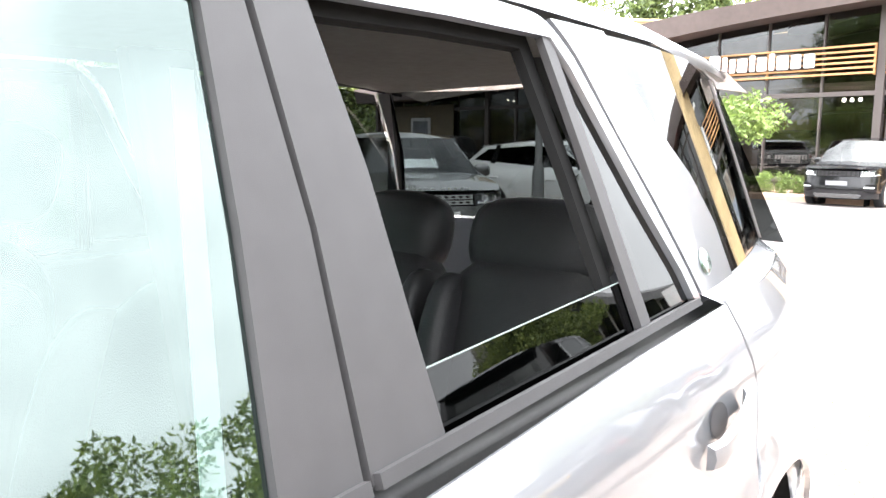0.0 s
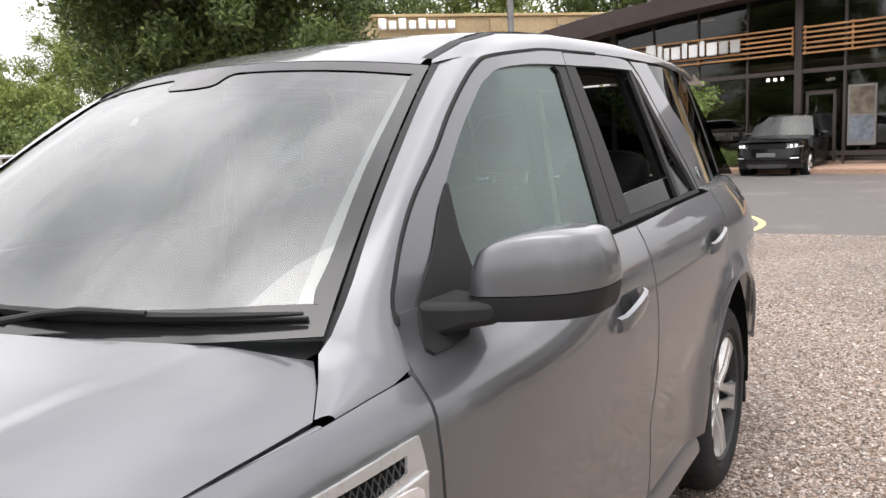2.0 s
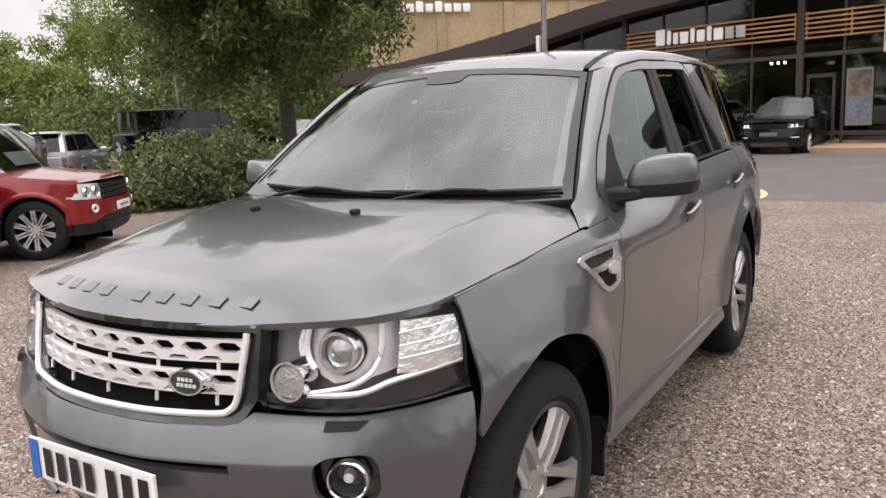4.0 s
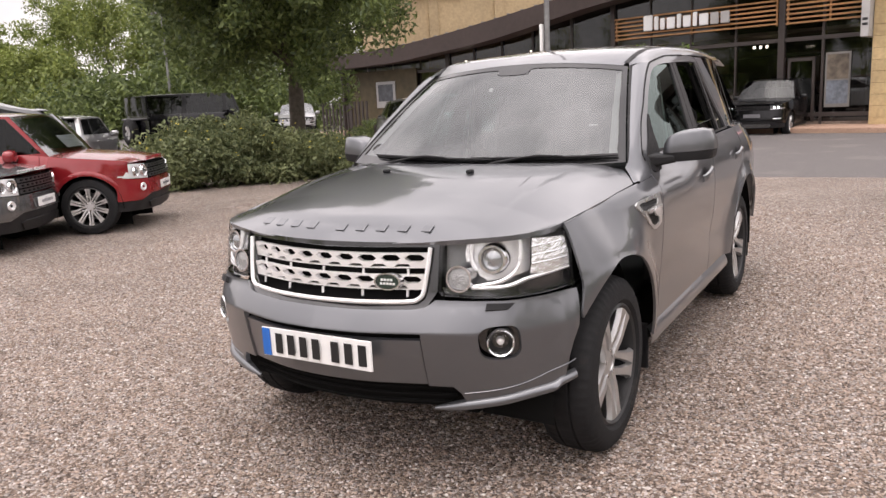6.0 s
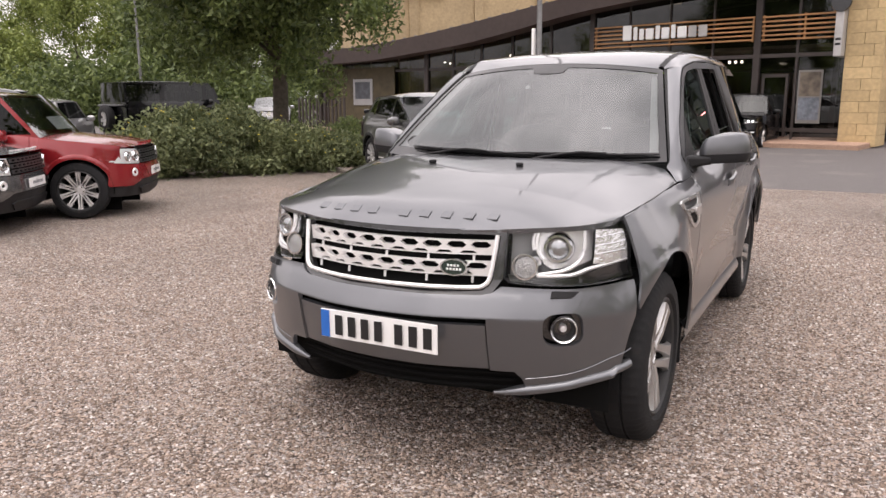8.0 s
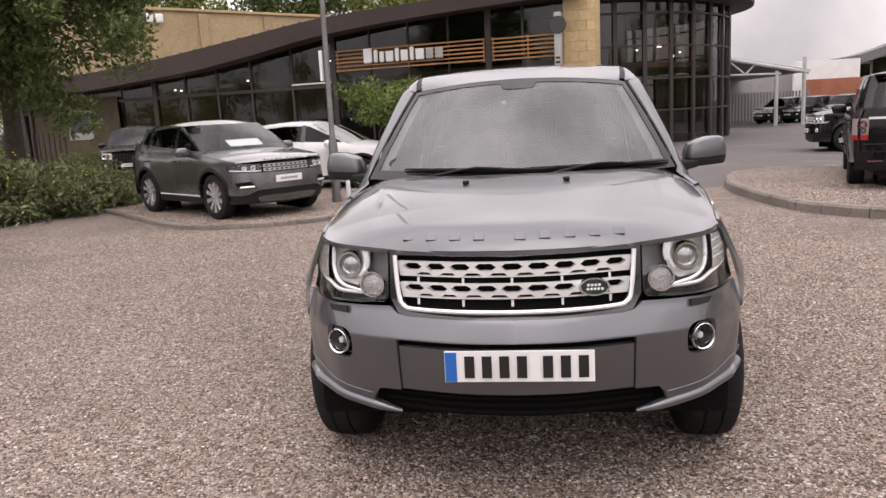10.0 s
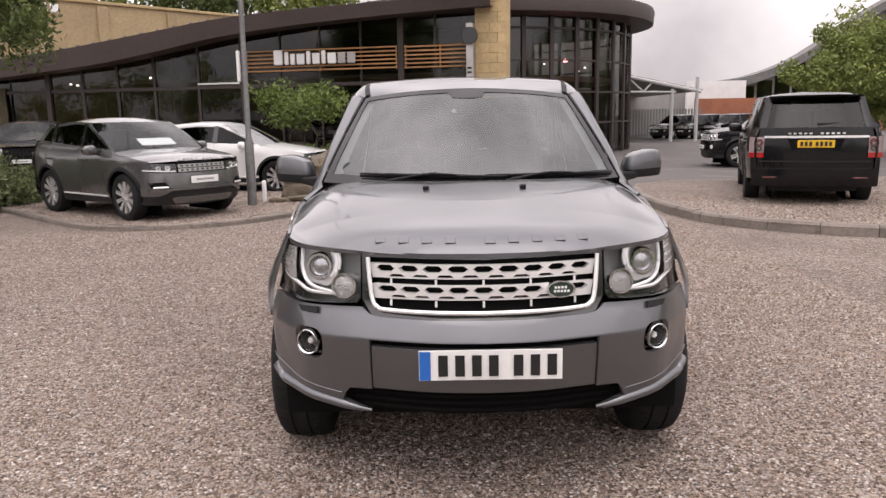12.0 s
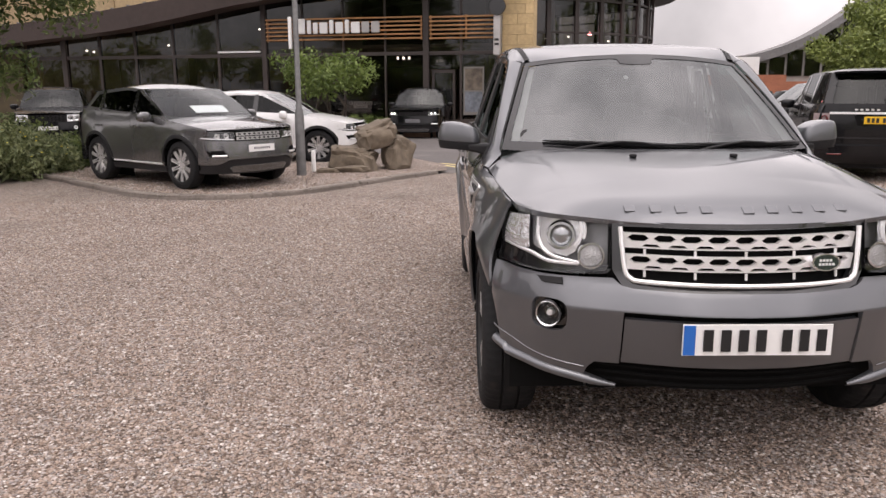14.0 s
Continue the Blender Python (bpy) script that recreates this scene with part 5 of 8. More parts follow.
lip_line = curve([(sx(0.43), 0.362), (sx(0.50), 0.370), (sx(0.60), 0.387), (sx(0.70), 0.405), (sx(0.78), 0.424), (sy(0.36), 0.440), (sy(0.43), 0.452)], 5)
lip_prof = [(-0.02, 0.024), (0.004, 0.018), (0.013, 0.009), (0.018, -0.001), (0.015, -0.012), (-0.02, -0.020)]
for s in (1, -1):
    # a blade-like lip below the corner, thinning out towards its inner end
    g = Geo()
    n_ = len(lip_line)
    g.grid(lambda i, k: (lambda w: face(s * lip_line[i][0], lip_line[i][1] + lip_prof[k][1] * w, -lip_prof[k][0] * w))(0.35 + 0.65 * ease(i / 8) - 0.3 * ease((i - n_ + 9) / 8)), range(n_), range(len(lip_prof)))
    part("bumper_skirt", g, GREY, bumper, "grey lower bumper lip", smooth=50)
    g = Geo()
    g.tube([face(s * u, v, -0.001) for u, v in curve([(sx(0.545), 0.428), (sx(0.64), 0.440), (sx(0.74), 0.462), (sy(0.34), 0.490), (sy(0.43), 0.512)], 5)], 0.0028, 6)
    part("bumper_crease", g, GREY, bumper)
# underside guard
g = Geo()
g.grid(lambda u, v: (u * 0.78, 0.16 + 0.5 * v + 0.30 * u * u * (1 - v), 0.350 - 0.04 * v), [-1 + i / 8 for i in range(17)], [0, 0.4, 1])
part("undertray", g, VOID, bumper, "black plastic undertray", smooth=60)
for s in (1, -1):
    # fog lamp
    c = Vector(face(s * fogc[0], fogc[1], 0.0))
    n = Vector((s * 0.45, -0.89, 0)).normalized()
    look_m = Matrix.Translation(c - n * 0.012) @ n.to_track_quat("Z", "Y").to_matrix().to_4x4()
    g = Geo()
    g.lathe([(0.10, -0.05), (0.02, -0.06), (0, -0.06)], 24, look_m)
    g.grid(lambda u, v: tuple(look_m @ Vector((u * 0.09, v * 0.08, -0.03))), [-1, 0, 1], [-1, 0, 1])
    fl_ = part("fog_lamp", g, PIANO, bumper, "round fog lamp with chrome ring")
    g = Geo()
    g.lathe([(0.041, -0.02), (0.043, 0.010), (0.047, 0.014), (0.051, 0.008), (0.052, -0.02)], 32, look_m)
    part("chrome_ring", g, CHROME, fl_)
    g = Geo()
    g.lathe([(0, 0.012), (0.02, 0.011), (0.041, 0.002)], 28, look_m)
    part("lens", g, LENS, fl_).visible_shadow = False
    g = Geo()
    g.lathe([(0.041, 0.0), (0.03, -0.03), (0.01, -0.045), (0, -0.045)], 24, look_m)
    part("reflector", g, DARKALLOY, fl_)
    g = Geo()
    g.lathe([(0, -0.005), (0.012, -0.008), (0.015, -0.03)], 16, look_m)
    part("bulb_cap", g, SATIN, fl_)
    # headlamp washer cover
    g = panel([(s * u, v) for u, v in XZ([(0.625, 0.735), (0.69, 0.735), (0.705, 0.755), (0.625, 0.758)])], F, 0.05, lip=0.02, shift=0.014)
    part("washer_cover", g, PLASTIC, bumper, "small dark headlamp washer cover")

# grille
# backing sheet is near black, in place of the shade behind the bars
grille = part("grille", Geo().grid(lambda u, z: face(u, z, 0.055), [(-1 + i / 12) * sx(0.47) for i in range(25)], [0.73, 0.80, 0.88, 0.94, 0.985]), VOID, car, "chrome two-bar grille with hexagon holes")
sur_out = XZ([(0.0, 0.974), (0.25, 0.974), (0.462, 0.972), (0.458, 0.80), (0.425, 0.752), (0.38, 0.741), (0.0, 0.739)])
sur_in = XZ([(0.0, 0.957), (0.25, 0.957), (0.437, 0.955), (0.415, 0.80), (0.385, 0.772), (0.36, 0.766), (0.0, 0.763)])
full = lambda h: h + [(-u, v) for u, v in h[::-1][1:-1]]
part("grille_surround", panel(full(sur_out), F, 0.06, holes=(full(sur_in),), lip=0.03, shift=-0.012), PIANO, grille, "gloss black grille surround")
line = curve([(0.432, 0.955), (0.425, 0.88), (0.413, 0.80), (0.395, 0.775), (0.36, 0.766), (0.2, 0.763), (0, 0.762)], 5)
u_line = [face(sx(x), z, -0.004) for x, z in line]
u_line += [(-p[0], p[1], p[2]) for p in u_line[::-1][1:]]
g = Geo()
g.tube(u_line, 0.0085, 8)
part("chrome_frame", g, SATIN, grille, "chrome U-shaped grille frame")
for z0, z1, wx in ((0.878, 0.932, 0.418), (0.802, 0.856, 0.408)):
    holes = []
    zc, pitch_ = z0 + (z1 - z0) * 0.66, sx(wx) / 4.55
    for i in range(9):
        u = (i - 4) * pitch_
        holes.append([(u - 0.040, zc), (u - 0.022, zc + 0.0130), (u + 0.022, zc + 0.0130), (u + 0.040, zc), (u + 0.022, zc - 0.0120), (u - 0.022, zc - 0.0120)])
    for i in range(8):
        u, zl_ = (i - 3.5) * pitch_, z0 + 0.0040
        holes.append([(u - 0.035, zl_), (u - 0.020, zl_ + 0.0110), (u + 0.020, zl_ + 0.0110), (u + 0.035, zl_)])
    out_ = [(-sx(wx), z0), (sx(wx), z0), (sx(wx + 0.01), z1), (-sx(wx + 0.01), z1)]
    part("grille_bar", panel(out_, lambda u, z: face(u, z, 0.012 + (z1 - z) * 0.15), 0.08, holes=holes, lip=0.025), SATIN, grille, "bright silver perforated bar")
    for i in range(5):
        g = Geo()
        u = (i - 2) * sx(0.175)
        g.tube([face(u, z0 - 0.002, 0.02), face(u, z0 - 0.025, 0.022)], 0.005, 6)
        part("grille_strut", g, SATIN, grille)
g = Geo()
bc = Vector(face(sx(0.285), 0.836, -0.004))
bm_ = Matrix.Translation(bc) @ Vector((0.12, -0.98, 0.1)).to_track_quat("Z", "Y").to_matrix().to_4x4() @ Matrix.Diagonal((1.75, 1, 1, 1))
g.lathe([(0, 0.006), (0.026, 0.006), (0.027, 0.002)], 32, bm_)
badge = part("badge", g, GREENBADGE, grille, "oval green badge with silver rim")
g = Geo()
g.lathe([(0.026, 0.0), (0.027, 0.008), (0.031, 0.008), (0.032, -0.02)], 32, bm_)
part("badge_rim", g, CHROME, badge)
for k, n in ((1, 4), (-1, 5)):
    for i in range(n):
        g = Geo()
        g.box(((i - (n - 1) / 2) * 0.0072 + k * -0.001, k * 0.0068, 0.0072), (0.0048, 0.0085, 0.002), bm_)
        part("badge_bar", g, SATIN, badge, smooth=0)

# number plate
plate = part("number_plate", Geo().prism([(-0.235 + 0.02 - 0.025, 0.533), (0.275, 0.533), (0.275, 0.643), (-0.24, 0.643)], 0.008, lambda u, v, d: (u, -0.026 + d + 0.10 * (u - 0.02) ** 2, v)), PLATEWHITE, bumper, "white number plate with blue band", bevel=0.0)
g = Geo()
g.prism([(-0.238, 0.535), (-0.198, 0.535), (-0.198, 0.641), (-0.238, 0.641)], 0.002, lambda u, v, d: (u, -0.0285 + d + 0.10 * (u - 0.02) ** 2, v))
part("blue_band", g, PLATEBLUE, plate)
for i in range(7):
    x0 = -0.176 + i * 0.0605 + (0.028 if i > 3 else 0)
    g = Geo()
    g.prism([(x0 + 0.006, 0.549), (x0 + 0.040, 0.549), (x0 + 0.040, 0.627), (x0 + 0.006, 0.627)], 0.0016, lambda u, v, d: (u, -0.0282 + d + 0.10 * (u - 0.02) ** 2, v))
    part("plate_bar", g, INK, plate, smooth=0)

# headlamps
PROJECTOR = material("projector_glass", (0.34, 0.35, 0.36), 0.06, 0.7, coat=1.0, noise_amt=0.0)
GUIDE = material("white_light_guide", (0.80, 0.80, 0.81), 0.25, 0.35, coat=0.5, noise_amt=0.0)
FROSTED = material("frosted_lamp_glass", (0.42, 0.42, 0.42), 0.2, 0.6, bump=0.8, bump_scale=140)
lamp_out = XZ([(0.463, 0.974), (0.46, 0.80), (0.475, 0.785), (0.58, 0.776), (0.72, 0.773), (0.80, 0.774)]) + [(sy(0.466), 0.778), (sy(0.472), 0.86), (sy(0.470), 0.94), (sy(0.462), 0.972)] + XZ([(0.822, 0.990), (0.79, 0.989), (0.72, 0.985), (0.60, 0.979)])
for s in (1, -1):
    lo = [(s * u, v) for u, v in lamp_out]
    hl = part("headlamp", panel(lo, lambda u, v: face(u, v, 0.075), 0.05, lip=0.0), LAMPGREY, car, "clear headlamp with projector and chrome bezels")
    g, n = Geo(), len(lo)
    for (u0, v0), (u1, v1) in zip(lo, lo[1:] + lo[:1]):
        rim_ = [(u0 + (u1 - u0) * i / 4, v0 + (v1 - v0) * i / 4) for i in range(5)]
        g.grid(lambda k, b: face(*rim_[k], b), range(5), [0.004, 0.04, 0.076])
    part("lamp_rim", g, PIANO, hl, "black sides of the lamp")
    part("lens", panel(lo, F, 0.05, lip=0.004, shift=-0.003), LENS, hl, "clear lamp cover").visible_shadow = False

    def on(x, z, back):
        p = Vector(face(s * sx(x), z, back))
        n = Vector((s * (0.12 + 0.35 * (x - 0.45)), -0.98, 0.10)).normalized()
        return Matrix.Translation(p) @ n.to_track_quat("Z", "Y").to_matrix().to_4x4()

    g = Geo()
    g.lathe([(0, 0.014), (0.022, 0.011), (0.038, 0.0), (0.038, -0.02)], 28, on(0.640, 0.905, 0.030))
    part("projector_lens", g, PROJECTOR, hl)
    g = Geo()
    g.lathe([(0.038, 0.002), (0.041, 0.016), (0.050, 0.016), (0.056, 0.004), (0.058, -0.03)], 32, on(0.640, 0.905, 0.030))
    part("projector_ring", g, CHROME, hl)
    g = Geo()
    g.lathe([(0, 0.006), (0.036, 0.004), (0.041, 0.0)], 28, on(0.530, 0.842, 0.014))
    part("daytime_lamp", g, FROSTED, hl, "round frosted lamp")
    g = Geo()
    g.lathe([(0.041, -0.03), (0.042, 0.009), (0.048, 0.009), (0.052, -0.05)], 32, on(0.530, 0.842, 0.014))
    part("chrome_ring", g, CHROME, hl)
    g = Geo()
    refl = XZ([(0.575, 0.970), (0.566, 0.93), (0.572, 0.88), (0.590, 0.845), (0.62, 0.826), (0.70, 0.834), (0.748, 0.850), (0.757, 0.972), (0.64, 0.972)])
    part("reflector", panel([(s * u, v) for u, v in refl], lambda u, v: face(u, v, 0.050), 0.05, lip=0.0), LAMPSILVER, hl, "bright silver reflector")
    tri = XZ([(0.757, 0.968), (0.747, 0.846), (0.80, 0.836)]) + [(sy(0.462), 0.848), (sy(0.452), 0.955)]
    part("indicator", panel([(s * u, v) for u, v in tri], lambda u, v: face(u, v, 0.016), 0.03, lip=0.0), FACETED, hl, "faceted chrome indicator reflector")
    part("lamp_base", panel([(s * u, v) for u, v in XZ([(0.468, 0.812), (0.56, 0.803), (0.70, 0.806), (0.76, 0.822), (0.81, 0.834)]) + [(sy(0.462), 0.844), (sy(0.462), 0.782)] + XZ([(0.80, 0.776), (0.72, 0.774), (0.58, 0.778), (0.478, 0.788)])], lambda u, v: face(u, v, 0.024), 0.04, lip=0.0), PIANO, hl, "gloss black lamp base")
    for k in range(3):
        g = Geo()
        z = 0.880 + k * 0.030
        g.tube([face(s * sx(0.752), z, 0.013), face(s * sx(0.80), z + 0.002, 0.012), face(s * sy(0.448), z + 0.004, 0.012)], 0.002, 5)
        part("indicator_rib", g, CHROME, hl)
    for path in ([(0.572, 0.968), (0.566, 0.93), (0.572, 0.895), (0.588, 0.87)], [(0.560, 0.966), (0.553, 0.93), (0.558, 0.90)], [(0.725, 0.965), (0.722, 0.90), (0.705, 0.855), (0.665, 0.828), (0.60, 0.815), (0.575, 0.812)], [(0.57, 0.808), (0.68, 0.809), (0.74, 0.829), (0.80, 0.839), (0.83, 0.843)]):
        g = Geo()
        g.tube([face(s * sx(x), z, 0.022) for x, z in curve(path, 5)], 0.0075, 6)
        part("light_guide", g, GUIDE, hl, "bright lamp bezel")

# wing vents
for s in (1, -1):
    vf = (lambda y, z: S(y, z)) if s > 0 else mir(S)
    vo = [(1.074, 0.982)] + curve([(1.090, 0.994), (1.15, 0.999), (1.25, 1.003), (1.352, 1.005)], 3) + [(1.357, 0.95), (1.353, 0.874), (1.330, 0.864)] + curve([(1.285, 0.853), (1.245, 0.859), (1.195, 0.887), (1.12, 0.944), (1.083, 0.968)], 3)
    h1 = [(1.100, 0.981), (1.13, 0.986), (1.318, 0.989), (1.312, 0.965), (1.20, 0.950), (1.135, 0.952)]
    h2 = [(1.172, 0.931), (1.326, 0.929), (1.322, 0.876), (1.266, 0.870), (1.230, 0.884)]
    vent = part("wing_vent", panel(vo, vf, 0.025, holes=(h1, h2), lip=0.012, flip=s < 0, shift=0.007), VENTSILVER, car, "silver side vent with black mesh")
    part("vent_mesh", panel(vo, vf, 0.03, lip=0, flip=s < 0, shift=0.0015), VOID, vent)
    wires = []
    for k in range(17):
        y0 = 1.085 + k * 0.0145
        wires += [(y0, 0.948, y0 + 0.022, 0.992), (y0 + 0.022, 0.948, y0, 0.992)]
    for k in range(8):
        y0 = 1.195 + k * 0.0145
        wires += [(y0, 0.878, y0 + 0.026, 0.930), (y0 + 0.026, 0.878, y0, 0.930)]
    inside = lambda y, z, poly: sum((a[1] > z) != (b[1] > z) and y < (b[0] - a[0]) * (z - a[1]) / (b[1] - a[1]) + a[0] for a, b in zip(poly, poly[1:] + poly[:1])) % 2
    for ya, za, yb, zb in wires:
        run = [(ya + (yb - ya) * i / 12, za + (zb - za) * i / 12) for i in range(13)]
        run = [q for q in run if inside(*q, h1) or inside(*q, h2)]
        if len(run) < 3:
            continue
        (ya, za), (yb, zb) = run[0], run[-1]
        g = Geo()
        off = Vector((s * 0.003, 0, 0))
        g.tube([Vector(vf(ya, za)) + off, Vector(vf((ya + yb) / 2, (za + zb) / 2)) + off, Vector(vf(yb, zb)) + off], 0.0014, 4)
        part("mesh_wire", g, DARKALLOY, vent, smooth=0)
    part("vent_fin", panel([(1.138, 0.950), (1.25, 0.948), (1.352, 0.955), (1.348, 0.943), (1.30, 0.936), (1.190, 0.934)], vf, 0.03, lip=0.01, flip=s < 0, shift=0.014), VENTSILVER, vent, "silver fin across the vent")
    part("side_repeater", panel(curve([(1.245, 0.945), (1.29, 0.948), (1.328, 0.940), (1.322, 0.912), (1.285, 0.910), (1.252, 0.920)], 3, True), vf, 0.03, lip=0.008, flip=s < 0, shift=0.019), material("pale_repeater_lens", (0.48, 0.45, 0.44), 0.25, coat=1.0), vent)

# -- mirrors
for s in (1, -1):
    door_ob = fdoors[0 if s > 0 else 1]

    def shell(z_lo, z_hi, grow, domed):
        """A rounded box standing across the car; its crown falls away towards the door."""
        hx, hy, r = 0.112, 0.080, 0.052
        loop = []
        for cx, cy, a0 in ((hx - r, hy - r, 0), (r - hx, hy - r, 90), (r - hx, r - hy, 180), (hx - r, r - hy, 270)):
            loop += arc(cx, cy, r, a0, a0 + 90, 7)
        loop = [tuple(a + (b - a) * k / 3 for a, b in zip(p, q)) for p, q in zip(loop, loop[1:] + loop[:1]) for k in range(3) if k == 0 or math.dist(p, q) > 0.02]
        levels = [(k / 9, 1.0 - (0.16 * (k / 9) ** 2.2 if domed else 0.08 * (1 - k / 9) ** 2)) for k in range(10)]
        if domed:
            levels += [(1.0 + 0.05 * k, q) for k, q in ((1, 0.80), (1.7, 0.72), (2.3, 0.60), (2.7, 0.40), (2.9, 0.18), (3.0, 0.02))]
        n, rows = len(loop), []
        for tt, q in levels:
            for x0, y0 in loop:
                x, y = x0 * q, y0 * q
                k = x / hx
                crown = z_hi - 0.016 - (0.020 * max(0.0, 0.25 - k) ** 2 + 0.010 * max(0.0, k) ** 3 if domed else 0.0)
                bulge = 0.020 * (1 - k * k) * min(1.0, max(0.0, -y / 0.05))
                rows.append((s * (0.972 + x + math.copysign(grow, x)), 1.680 + y - bulge + 0.26 * x, z_lo + (crown + 0.016 * (not domed) - z_lo) * tt + 0.06 * x))
        m = len(levels)
        f = [(j * n + i, j * n + (i + 1) % n, (j + 1) * n + (i + 1) % n, (j + 1) * n + i) for j in range(m - 1) for i in range(n)]
        f += [tuple(range(n)), tuple(range((m - 1) * n, m * n))]
        return Geo().add(rows, f)

    mb = part("door_mirror", shell(1.124, 1.166, 0.0, False), PLASTIC, door_ob, "black lower mirror shell and arm")
    part("mirror_cap", shell(1.168, 1.274, 0.002, True), GREY, mb, "grey painted mirror cap", smooth=60)
    g = Geo()
    ring = lambda x, y0, y1, z0, z1: [(s * x, y0, z0), (s * x, y1, z0), (s * x, y1, z1), (s * x, y0, z1)]
    sec = [ring(0.795, 1.490, 1.640, 1.080, 1.162), ring(0.840, 1.522, 1.640, 1.098, 1.158), ring(0.880, 1.545, 1.640, 1.110, 1.156), ring(0.93, 1.575, 1.655, 1.118, 1.156)]
    g.add([p for r in sec for p in r], [(4 * i + k, 4 * i + (k + 1) % 4, 4 * i + 4 + (k + 1) % 4, 4 * i + 4 + k) for i in range(3) for k in range(4)] + [(0, 1, 2, 3), (12, 13, 14, 15)])
    part("mirror_arm", g, PLASTIC, mb, bevel=0.012)
    g = Geo()
    g.grid(lambda u, v: (s * (0.975 + 0.072 * u), 1.752 + 0.019 * u, 1.195 + 0.045 * v), [-1, 0, 1], [-1, 0, 1])
    part("mirror_glass", g, CHROME, mb)
    # handles
    for dob, y0, y1, z0 in ((fdoors[0 if s > 0 else 1], 2.165, 2.365, 0.985), (rdoors[0 if s > 0 else 1], 3.10, 3.295, 1.025)):
        n = 10
        f = S if s > 0 else mir(S)
        # no hollow is cut: a flat dark ellipse paints its shade on the door
        bowl = [((y0 * 0.58 + y1 * 0.42) + 0.042 * math.cos(a), z0 + 0.018 + 0.026 * math.sin(a)) for a in (2 * math.pi * i / 20 for i in range(20))]
        hn = part("door_handle", panel(bowl, f, 0.04, lip=0, flip=s < 0, shift=0.0015), TRIM, dob, "grey strap handle over a flat dark patch painted as hollow's shade")
        g = Geo()
        pts, rad = [], []
        for i in range(n + 1):
            t = i / n
            y, z = y0 + (y1 - y0) * t, z0 - 0.012 + 0.035 * t
            o = 0.012 + 0.016 * max(0.0, math.sin(math.pi * t)) ** 0.35
            p = f(y, z)
            pts.append(Vector(p) + Vector((s * o, 0, 0)))
        for i, p in enumerate(pts):
            w = 0.019 + 0.002 * math.sin(math.pi * i / n)
            g.v += [tuple(p + Vector((s * a, 0, b))) for a, b in ((-0.007, -w), (0.004, -w * 0.8), (0.008, 0), (0.004, w * 0.8), (-0.007, w))]
        g.f += [(i * 5 + k, i * 5 + (k + 1) % 5, (i + 1) * 5 + (k + 1) % 5, (i + 1) * 5 + k) for i in range(n) for k in range(5)] + [(0, 1, 2, 3, 4), tuple(range(n * 5, n * 5 + 5))]
        part("grip", g, GREY, hn, smooth=50)

